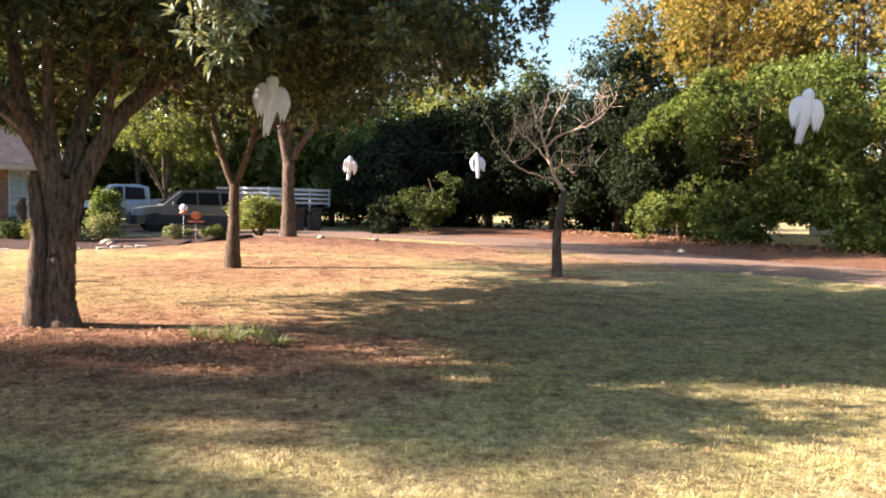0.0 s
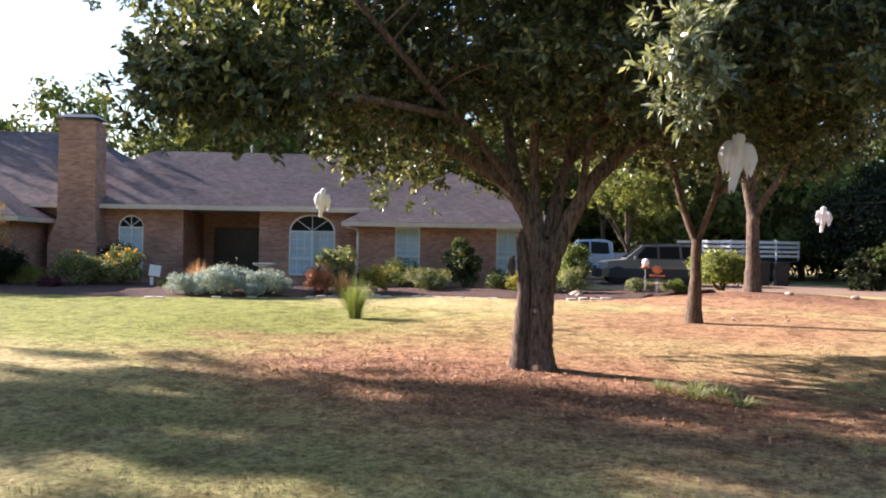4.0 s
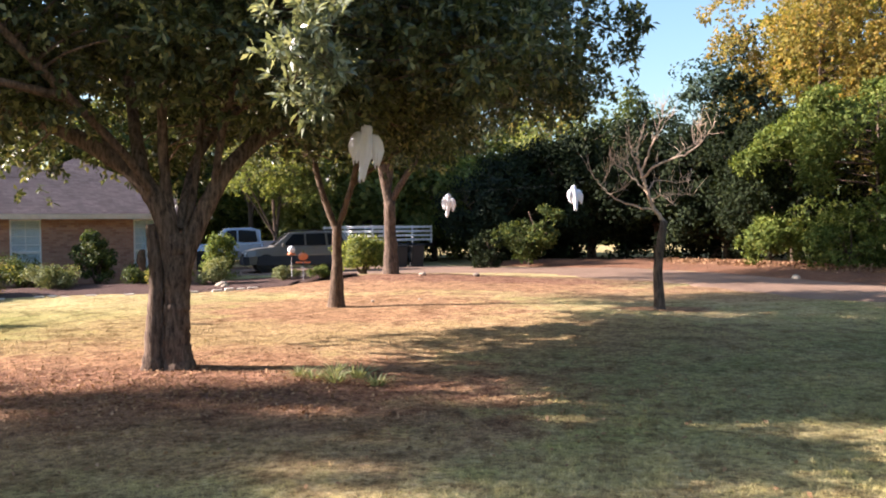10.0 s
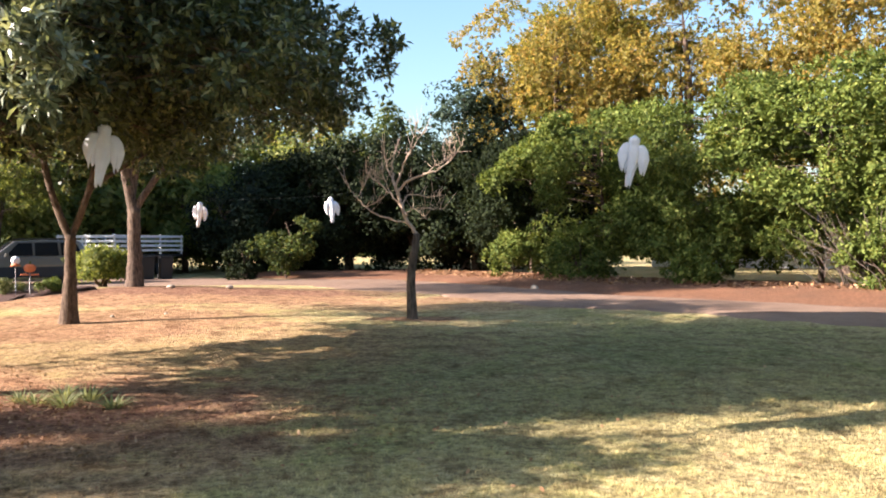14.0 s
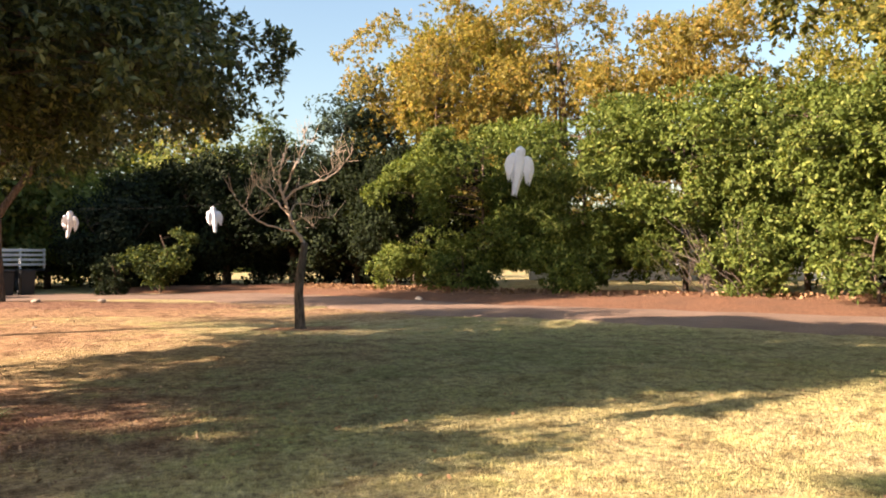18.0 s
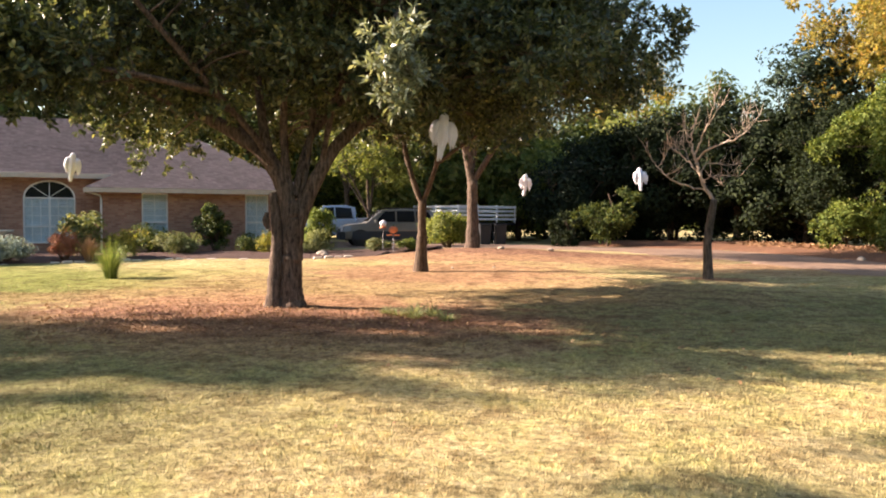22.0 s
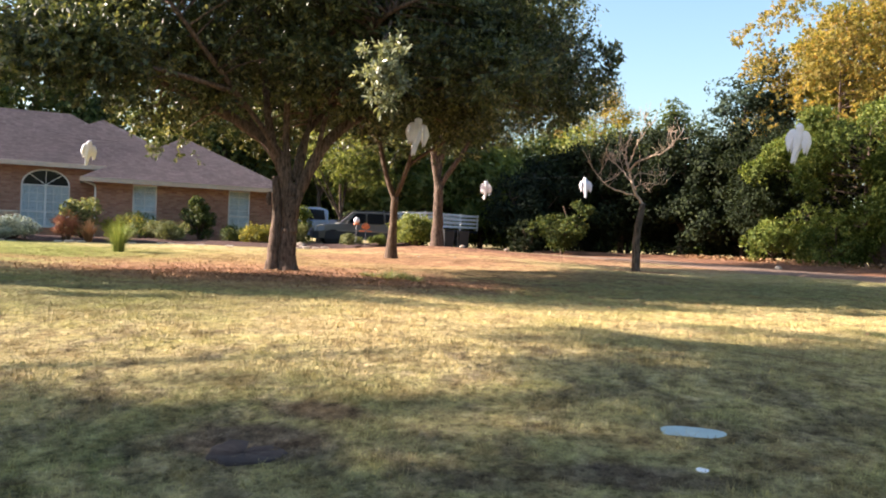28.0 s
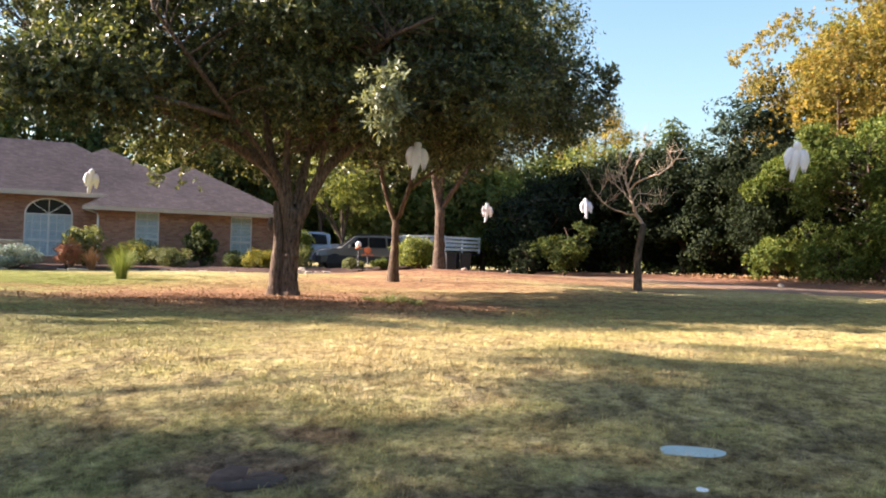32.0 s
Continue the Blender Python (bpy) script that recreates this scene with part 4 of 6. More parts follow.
# a gap in the leaves through which the sun reaches the hanging bough
_d = np.array([-math.cos(_se), -0.063, math.sin(_se)])
_d = _d / np.linalg.norm(_d)
_v = _w - np.array([-1.75, 5.95, 3.1])
_along = _v @ _d
oak_clumps = oak_clumps[(_along < 0) | (np.linalg.norm(_v - _along[:, None] * _d, axis=1) > 0.85)]
# no clump hangs alone
oak_clumps = oak_clumps[(np.linalg.norm(oak_clumps[:, None] - oak_clumps[None], axis=2) < 0.9).sum(axis=1) > 3]
oak = tree("oak_tree", OAK_AT, oak_limbs, oak_radii, oak_clumps, 0.66, 0.115, M_OAK, M_OAKLEAF,
           "large spreading oak with dark green leaves and a double trunk", "tree", 11, 11, OAK_TURN, (0.2, 0.8, 4.2), tips=30, wide=0.44, sides=18, gnarl=0.035)
# the bough that hangs towards the lawn, its leaves painted pale as if sunlit
_r = np.random.default_rng(12)
_tips = np.array([1.85, -3.85, 3.15]) + unit(_r.normal(0, 1, (34, 3))) * _r.random((34, 1)) ** 0.5 * np.array([0.38, 0.28, 0.58])
_tw = [tube_np(bent((1.9, -1.8, 4.4), (1.85, -3.8, 3.2), _r, 0.1, 7), np.linspace(0.03, 0.015, 7), 5)]
_tw += [tube_np(bent((1.85, -3.8, 3.2), c, _r, 0.15, 5), np.linspace(0.008, 0.003, 5), 5) for c in _tips]
bough = part_np("hanging_bough", *join_np(_tw), M_BARK, oak)
part_np("bough_leaves", *tuft_leaves(_tips, np.full(len(_tips), 0.16), 3, 11, 0.125, 0.036, _r, (1.9, -3.3, 2.9), 0.9, 0.3), M_SUNLITLEAF, bough, "pale sunlit leaves on the hanging bough")

_r = np.random.default_rng(21)
tree("oak_tree", (-4.3, 16.1), [[(0, 0, -0.2), (0, 0, 0.15), (0.02, 0, 0.8), (0.03, 0, 1.7)], [(0.03, 0, 1.6), (-0.25, 0, 2.3), (-0.42, 0.1, 2.9), (-0.6, 0.3, 4.0), (-0.9, 0.4, 5.0)],
                                [(0.03, 0, 1.6), (0.22, 0, 2.1), (0.45, 0, 2.8), (0.6, -0.1, 4.0), (0.9, -0.3, 5.2)], [(0.4, 0, 2.6), (0.8, 0.1, 2.95), (1.4, 0.2, 3.3), (2.2, 0.3, 4.0)]],
     [(0.22, 0.145, 0.105, 0.10), (0.078, 0.066, 0.06, 0.04, 0.02), (0.07, 0.062, 0.055, 0.04, 0.02), (0.05, 0.045, 0.03, 0.015)],
     hull_clumps(200, (-0.1, 0.2, 4.25), (3.0, 2.5, 1.5), _r, -0.75, 0.25, 0.25, 0.4, 0.8), 0.75, 0.12, M_BARK, M_OAKLEAF, "slim forked oak on bare earth in the lawn", "tree", 9, 21, 8, (0, 0, 4), tips=16, wide=0.46)
_r = np.random.default_rng(22)
tree("oak_tree", (-4.75, 24.2), [[(0, 0, -0.3), (0, 0, 0.2), (0, 0, 1.2), (-0.02, 0, 2.3)], [(-0.02, 0, 2.2), (-0.25, 0, 3.2), (-0.4, 0, 4.6), (-0.8, 0.4, 9)], [(-0.02, 0, 2.2), (0.3, 0, 2.8), (0.75, 0, 3.4), (1.6, 0.2, 5)],
                                 [(-0.1, 0, 2.6), (0.1, 0.2, 4), (0.4, 0.4, 9.5)]],
     [(0.3, 0.22, 0.185, 0.18), (0.15, 0.125, 0.11, 0.03), (0.12, 0.1, 0.08, 0.02), (0.15, 0.12, 0.03)],
     hull_clumps(380, (0.6, 0, 7.3), (5.4, 4.8, 4.1), _r, -0.8, 0.25, 0.22, 0.4, 0.5), 0.95, 0.17, M_OAK, M_OAKLEAF, "shade oak with a pale trunk by the driveway", "tree", 120, 22, 8, (0, 0, 6))

# the bare dead tree
_r = np.random.default_rng(31)
dead = thing("dead_tree", (2.3, 15.6, hz(2.3, 15.6)), "small bare dead tree with twisted pale branches", "tree", turn=-9.5)
part_np("trunk", *tube_np(spline([(0, 0, -0.15), (0, 0, 0.08), (-0.01, 0, 0.35), (-0.04, 0, 0.75), (0.02, 0, 1.25), (0.09, 0, 1.6), (0.1, 0, 1.72)], 18),
                          np.interp(np.linspace(0, 1, 18), [0, 0.1, 0.4, 0.8, 1], [0.15, 0.115, 0.095, 0.085, 0.07]), 10), M_DEADBARK, dead, smooth=True)
bare = [([(0.1, 0, 1.68), (-0.02, 0.02, 1.86), (-0.1, 0.03, 1.97), (-0.2, 0.05, 2.25), (-0.28, 0.05, 2.55), (-0.38, 0.08, 2.8)], 0.055, 0.035),
        ([(-0.38, 0.08, 2.8), (-0.42, 0.1, 3.05), (-0.36, 0.1, 3.3), (-0.24, 0.1, 3.65)], 0.03, 0.006), ([(-0.38, 0.08, 2.8), (-0.52, 0.2, 3.1), (-0.56, 0.25, 3.4)], 0.022, 0.006),
        ([(-0.33, 0.06, 2.68), (-0.14, -0.1, 3.15), (0.05, -0.2, 3.5), (0.31, -0.25, 3.75)], 0.03, 0.005), ([(-0.02, -0.14, 3.36), (0.1, -0.3, 3.7), (0.12, -0.35, 3.9)], 0.012, 0.004),
        ([(-0.3, 0.05, 2.5), (-0.17, -0.1, 2.72), (0.05, -0.2, 2.8), (0.26, -0.3, 2.88), (0.5, -0.35, 2.95), (0.7, -0.4, 3.08), (0.89, -0.45, 3.27), (1.06, -0.5, 3.53)], 0.035, 0.008),
        ([(0.3, -0.3, 2.9), (0.55, -0.1, 3.12), (0.8, 0.1, 3.2)], 0.014, 0.004), ([(0.8, -0.42, 3.17), (0.78, -0.5, 3.35), (0.74, -0.52, 3.5)], 0.012, 0.004),
        ([(-0.2, 0.05, 2.28), (-0.1, 0.2, 2.55), (0.12, 0.3, 2.5), (0.36, 0.35, 2.46), (0.62, 0.4, 2.52)], 0.022, 0.005), ([(-0.12, 0.03, 2.02), (-0.05, -0.1, 2.2), (0.1, -0.2, 2.22), (0.24, -0.25, 2.05), (0.31, -0.25, 1.98)], 0.02, 0.006),
        ([(0.1, -0.2, 2.22), (0.36, -0.3, 2.2), (0.67, -0.35, 2.2)], 0.012, 0.004),
        ([(-0.06, 0.02, 1.93), (-0.35, 0.1, 1.98), (-0.75, 0.2, 2.1), (-1.0, 0.25, 2.32), (-1.2, 0.3, 2.52), (-1.42, 0.35, 2.84), (-1.47, 0.35, 2.98)], 0.03, 0.006),
        ([(-1.12, 0.28, 2.44), (-1.0, 0.4, 2.7), (-0.94, 0.45, 2.85)], 0.012, 0.004), ([(-0.95, 0.25, 2.27), (-0.7, 0.1, 2.35), (-0.62, 0.05, 2.42)], 0.012, 0.004),
        ([(-0.2, 0.05, 2.25), (-0.45, 0.2, 2.55), (-0.75, 0.3, 2.8), (-0.94, 0.35, 2.95), (-0.96, 0.35, 3.17)], 0.028, 0.006), ([(-0.75, 0.3, 2.8), (-0.8, 0.5, 3.05)], 0.012, 0.004), ([(-0.45, 0.2, 2.55), (-0.6, 0.5, 2.9), (-0.65, 0.6, 3.2)], 0.014, 0.004)]
for P, r0, r1 in bare:
    Q = spline(P, 4 * len(P))
    Q[1:-1] += _r.normal(0, 0.012, (len(Q) - 2, 3))
    part_np("branch", *tube_np(Q, np.linspace(0.8 * r0, 0.8 * r1, len(Q)), 6), M_TWIG, dead, smooth=True)
_tw = []
for P, r0, r1 in bare[1:]:
    for _ in range(12):
        k = _r.uniform(0.25, 1.0)
        a = np.array([np.interp(k, np.linspace(0, 1, len(P)), np.array(P)[:, c]) for c in range(3)])
        b = a + _r.normal(0, 0.13, 3) + np.array([0, 0, 0.2])
        _tw.append(tube_np(bent(a, b, _r, 0.2, 5), np.linspace(0.006, 0.0022, 5), 4, False))
tagged(part_np("twig_mass", *join_np(_tw), M_TWIG, dead), kind="stuff")


def far_tree(at, h, rx, mat, seed, label, name="tree", leaf=0.3, n=90, per=90, low=0.3, clump=1.1, group="", ry=None, bark=M_OAK, flat=0.75, inner=0.2, lump=0.22, girth=1.0, gap=0.35, grain=0.5, turn=None, lean=0.0, tips=0, wide=0.5, face=0.6):
    """A tree seen from some way off: tapered trunk, limbs and a loose crown; low: where the crown begins, as a share of h."""
    rng = np.random.default_rng(seed)
    ry = ry or rx
    zc, rz = h * (1 + low) / 2, h * (1 - low) / 2
    cl = hull_clumps(n, (0, lean, zc), (rx, ry, rz), rng, -0.9, inner, lump, gap, grain)
    limbs = [[(0, 0, -0.3), (0, 0, h * 0.2), (rng.normal(0, 0.2), rng.normal(0, 0.2) + lean * 0.5, h * 0.55), (0, lean, h * 0.85)]]
    rad = [(0.03 * h * girth, 0.022 * h * girth, 0.014 * h * girth, 0.03)]
    for k in range(4):
        a = rng.uniform(0, 6.28)
        limbs.append([(0, 0, h * 0.22), (0.3 * rx * math.cos(a), 0.3 * ry * math.sin(a), h * 0.4), (0.7 * rx * math.cos(a), 0.7 * ry * math.sin(a), h * 0.62)])
        rad.append((0.014 * h * girth, 0.01 * h * girth, 0.02))
    return tree(name, at, limbs, rad, cl, clump, leaf, bark, mat, label, "tree", per, seed, rng.uniform(0, 360) if turn is None else turn, (0, 0, zc), group, flat, twig=0.02, sides=7, tips=tips, wide=wide, face=face)


# hedge of tall evergreen shrubs beyond the driveway
HEDGE = [(10.2, 34.5, 6.0, 2.6), (12.3, 30.0, 6.2, 2.5), (14.6, 26.2, 6.4, 2.5), (17.0, 23.2, 6.2, 2.4), (19.4, 20.2, 6.3, 2.4), (21.2, 16.9, 6.0, 2.3), (23.4, 13.8, 6.4, 2.4), (25.6, 10.5, 6.0, 2.4), (28, 7.0, 6.0, 2.6)]
for i, (x, y, h, r) in enumerate(HEDGE):
    far_tree((x - 0.5 * (i > 0), y - 0.5), h + 0.5, r + (0.7 if i else 0.3), M_HEDGE if i else M_HEDGESHADED, 100 + i, "tall evergreen hedge shrub with glossy light green leaves" if i else "tall evergreen shrub at the hedge's end, shade painted in its leaves", "hedge_shrub", 0.155, 86, 7, 0.1, 0.95, "hedge along the driveway", bark=M_OAK, flat=0.7, inner=0.7, lump=0.26, gap=0.1, grain=0.6, girth=0.55, tips=84, wide=0.5, face=0.9)
for i, (x, y, h, r) in enumerate([(17.1, 15.4, 2.3, 1.5), (18.9, 13.4, 2.1, 1.5), (15.6, 18.6, 1.9, 0.9), (20.6, 11.3, 2.2, 1.5), (22.4, 9.2, 1.9, 1.4), (12.6, 23.2, 1.6, 0.9), (10.2, 27.8, 1.9, 1.1), (8.7, 31.6, 1.8, 1.0)]):
    far_tree((x, y), h, r, M_HEDGE, 130 + i, "low leafy shrub at the foot of the hedge", "shrub", 0.14, 30, 8, 0.0, 0.5, "low shrubs under the hedge", bark=M_BARK, flat=0.75, inner=0.6, tips=26, wide=0.5, face=0.9)
# dry bare branches caught in the front of the hedge
_r = np.random.default_rng(55)
twigs = thing("dead_branches", (15.1, 19.2, hz(15.1, 19.2)), "tangle of dry bare brown branches in the hedge", "branches", turn=-50)
_tw = []
for _ in range(60):
    _a = np.array([_r.normal(0.3, 0.5), _r.normal(0.2, 0.3), _r.uniform(0.0, 1.2)])
    _b = _a + np.array([_r.uniform(-1.5, 0.2), _r.normal(-0.2, 0.25), _r.uniform(0.5, 1.7)])
    _tw.append(tube_np(bent(_a, _b, _r, 0.2, 7, -0.06), np.linspace(0.018, 0.005, 7), 5, False))
tagged(part_np("twig_mass", *join_np(_tw), M_DEADBARK, twigs), kind="stuff")
# oak limb hanging in from the side over the driveway
far_tree((14.0, 7.0), 12.5, 6.6, M_TURNOAK, 145, "spreading oak with olive leaves turning yellow at the lawn's side", "oak_tree", 0.17, 330, 9, 0.32, 0.8, inner=0.35, lump=0.3, gap=0.6, grain=0.6, turn=0.0, tips=24, wide=0.45)
# shrubs with painted-in shade and cedars that close the far end of the lawn
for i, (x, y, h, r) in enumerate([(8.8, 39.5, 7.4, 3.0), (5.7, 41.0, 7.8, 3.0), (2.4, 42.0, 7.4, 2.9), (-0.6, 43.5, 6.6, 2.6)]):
    far_tree((x, y), h, r, M_HEDGESHADED, 150 + i, "evergreen shrub at the lawn's end, shade painted in its leaves", "hedge_shrub", 0.24, 210, 110, -0.05, 0.8, "dark shrubs behind the lawn", bark=M_BARK, gap=0.15)
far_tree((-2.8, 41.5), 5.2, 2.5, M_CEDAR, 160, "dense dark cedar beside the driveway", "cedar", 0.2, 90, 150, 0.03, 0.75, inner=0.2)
far_tree((-0.7, 36.6), 3.0, 1.5, M_WOODS, 165, "loose light green shrub by the driveway", "shrub", 0.15, 27, 8, 0.08, 0.5, bark=M_BARK, lump=0.4, gap=0.6, grain=1.0, tips=34, face=0.9)
far_tree((-2.4, 33.4), 1.3, 0.9, M_HEDGESHADED, 168, "small dark green bush beside the gravel", "shrub", 0.11, 26, 8, 0.02, 0.28, bark=M_BARK, lump=0.4, gap=0.5, grain=1.6, tips=20)

# autumn trees over the hedge
for i, (x, y, h, r, m) in enumerate([(14.6, 44, 16.8, 5.7, M_AUTUMN), (20.5, 40, 17.0, 5.6, M_AUTUMN), (26, 34, 14.5, 4.8, M_AUTUMN), (17.5, 46, 18, 5.0, M_AUTUMNGREEN), (30, 26, 13.5, 5.0, M_AUTUMNGREEN), (33, 17, 13.0, 5.0, M_AUTUMNGREEN), (27.5, 19.5, 12.0, 4.4, M_AUTUMNGREEN), (36, 8, 12, 5, M_AUTUMNGREEN)]):
    far_tree((x, y), h, r, m, 200 + i, "tall tree in yellow and rust autumn leaf" if m is M_AUTUMN else "tall tree turning from green to yellow", "autumn_tree", 0.21, 180, 10, 0.12, 1.35, "autumn trees behind the hedge", inner=0.3, lump=0.28, gap=0.25, grain=0.35, tips=30, wide=0.5)
far_tree((9.6, 46), 12.6, 2.8, M_PINE, 220, "dark blue-green pine standing behind the hedge", "pine_tree", 0.3, 60, 90, 0.15, 1.0, lump=0.35)
far_tree((1.2, 54), 13.0, 2.6, M_AUTUMN, 221, "thin pinkish-yellow autumn tree far behind the shrubs", "autumn_tree", 0.22, 46, 60, 0.4, 0.7, lump=0.4)
far_tree((0.5, 52), 10.0, 3.2, M_LIME, 222, "light green tree far behind the shrubs", "tree", 0.3, 50, 70, 0.2, 1.1)

# trees behind the house and the vehicles
for i, (x, y, h, r, m) in enumerate([(-38.5, 31, 9.6, 3.4, M_LIME), (-36.5, 35, 10.6, 3.8, M_LIME), (-12.5, 48, 7.5, 2.8, M_LIME), (-17, 50, 9.5, 4.0, M_LIME), (-9, 52, 10, 4.2, M_LIME), (-3, 56, 10, 4.5, M_WOODS), (-24, 44, 10, 4.4, M_WOODS), (-31, 40, 10.5, 4.4, M_WOODS),
                                    (-36, 33, 10, 4.2, M_LIME), (-42, 25, 10, 4.2, M_WOODS), (-43.5, 17.4, 11.8, 2.9, M_WOODS), (-47, 24, 9.5, 3.4, M_WOODS), (-28, 47, 11, 4.5, M_LIME), (-15, 58, 11, 5, M_WOODS), (6, 60, 11, 5, M_WOODS),
                                    (-21.5, 48, 7.5, 2.6, M_LIME), (-6.5, 46, 7, 2.4, M_LIME), (-35.5, 40.0, 16.0, 5.0, M_WOODS), (-25.0, 50.0, 14.0, 4.6, M_WOODS), (-10.2, 45.0, 7.6, 3.2, M_LIME), (-12.6, 41.5, 4.4, 1.2, M_LIME)]):
    far_tree((x, y), h, r, m, 300 + i, "leafy green tree behind the house and driveway" if m is M_WOODS else "yellow-green sunlit tree behind the driveway", "tree", 0.42, 90, 80, 0.12, 1.3, "trees behind the house", gap=0.4)
# shade oaks behind the vehicles
for i, (x, y, h, r) in enumerate([(-16.2, 42.0, 13.0, 3.8), (-12.4, 41.0, 12.5, 3.4)]):
    far_tree((x, y), h, r, M_OAKLEAF, 330 + i, "tall dark-trunked shade oak behind the parked vehicles", "oak_tree", 0.2, 130, 9, 0.4, 1.0, "shade oaks behind the vehicles", gap=0.2, tips=22, wide=0.46, girth=0.45, bark=M_BARK)
far_tree((-13.2, 37.4), 6.8, 2.7, M_LIME, 334, "yellow-green sunlit tree over the parked vehicles", "tree", 0.17, 70, 9, 0.36, 0.7, gap=0.4, tips=22, girth=0.6, bark=M_BARK)
# tall trees beside the front lawn, whose shade falls on the grass
far_tree((-28.2, 1.4), 10.2, 2.0, M_OAKLEAF, 340, "slender shade tree at the side of the front lawn", "tree", 0.17, 230, 75, 0.58, 0.38, "shade trees beside the lawn", girth=0.4, turn=0.0, gap=0.6, grain=1.2)
far_tree((-28.6, 3.9), 14.0, 2.3, M_OAKLEAF, 345, "slender tall shade tree at the side of the front lawn", "tree", 0.17, 300, 75, 0.6, 0.37, "shade trees beside the lawn", girth=0.35, ry=2.6, turn=0.0, gap=0.7, grain=1.3)
far_tree((-20.6, -6.2), 14.0, 4.6, M_OAKLEAF, 341, "tall shade tree at the side of the front lawn", "tree", 0.2, 640, 80, 0.6, 0.52, "shade trees beside the lawn", ry=4.4, turn=0.0, girth=0.3, gap=0.35, grain=1.0)
far_tree((-15.7, -3.6), 14.0, 3.0, M_OAKLEAF, 344, "tall shade tree at the side of the front lawn", "tree", 0.19, 980, 80, 0.6, 0.45, "shade trees beside the lawn", ry=5.1, girth=0.4, turn=0.0, gap=0.45, lean=1.2, grain=1.1)
far_tree((-49.0, 10.6), 12.6, 4.0, M_OAKLEAF, 346, "shade tree beyond the end of the house", "tree", 0.26, 200, 110, 0.12, 1.05, "shade trees beside the lawn", gap=0.2)
far_tree((-43.0, 7.5), 9.5, 3.6, M_OAKLEAF, 343, "shade tree beyond the end of the house", "tree", 0.26, 100, 90, 0.3, 1.1, "shade trees beside the lawn")
far_tree((-30.0, -12.0), 12.0, 5.0, M_OAKLEAF, 342, "tall shade tree at the side of the front lawn", "tree", 0.26, 100, 90, 0.4, 1.2, "shade trees beside the lawn")

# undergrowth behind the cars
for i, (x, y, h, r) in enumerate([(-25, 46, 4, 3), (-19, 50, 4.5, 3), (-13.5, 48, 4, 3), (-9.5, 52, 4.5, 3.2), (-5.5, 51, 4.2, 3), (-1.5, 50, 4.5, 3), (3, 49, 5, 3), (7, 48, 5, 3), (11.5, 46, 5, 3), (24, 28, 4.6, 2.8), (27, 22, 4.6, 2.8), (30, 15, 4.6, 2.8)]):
    far_tree((x, y), h, r, M_HEDGESHADED if x > -1 else M_WOODS, 370 + i, "undergrowth bush behind the yard, shade painted in its leaves" if x > -1 else "green undergrowth bush behind the cars", "bush", 0.3, 60, 90, 0.0, 0.9, "undergrowth behind the yard", bark=M_BARK)

# woods all round at a distance
_r = np.random.default_rng(41)
n = 2600
ang, rad = _r.uniform(0, 2 * np.pi, n), _r.uniform(95, 130, n)
W = np.column_stack([rad * np.cos(ang), 15 + rad * np.sin(ang), 8.0 * _r.random(n) ** 1.3])
tagged(part_np("far_woods", *clump_leaves(W, np.full(n, 3.4), 30, 1.9, 1.2, _r, None, 0.8, 0.1), M_WOODS), "band of distant green woods round the property", "woods", kind="stuff")


# ---- planting round the house ----
def shrub(at, r, h, mat, label, leaf=0.1, n=34, per=90, seed=0, name="shrub", clump=None, wide=0.5, flower=None, stems=5, ry=None):
    rng = np.random.default_rng(seed + 900)
    t = thing(name, (at[0], at[1], hz(*at[:2]) + 0.03), label, "shrub")
    clump = clump or 0.34 * min(r, h)
    C = hull_clumps(n, (0, 0, h * 0.5), (r - clump * 0.6, (ry or r) - clump * 0.6, h * 0.5 - clump * 0.3), rng, -0.8, 0.3, 0.2)
    C[:, 2] = np.maximum(C[:, 2], clump * 0.55)
    st = [tube_np(bent((rng.normal(0, 0.04), rng.normal(0, 0.04), -0.06), c, rng, 0.12, 5), np.linspace(0.012 + 0.01 * h, 0.005, 5), 5, False) for c in C[:max(stems, n // 3)]]
    tagged(part_np("stem", *join_np(st), M_BARK, t), kind="stuff")
    rad = np.full(n, clump) * rng.uniform(0.75, 1.25, n)
    part_np("foliage", *clump_leaves(C, rad, per, leaf, leaf * wide, rng, (0, 0, h * 0.3), 0.85, 0.2), mat, t)
    if flower:
        top = C[C[:, 2] > h * 0.45]
        k = rng.integers(0, len(top), 14)
        F = top[k] + unit(rng.normal(0, 1, (14, 3)) + [0, -0.4, 0.8]) * clump
        part_np("blossom", *clump_leaves(F, np.full(14, 0.04), 9, 0.06, 0.05, rng), flower, t, "clusters of small orange flowers")
    return t


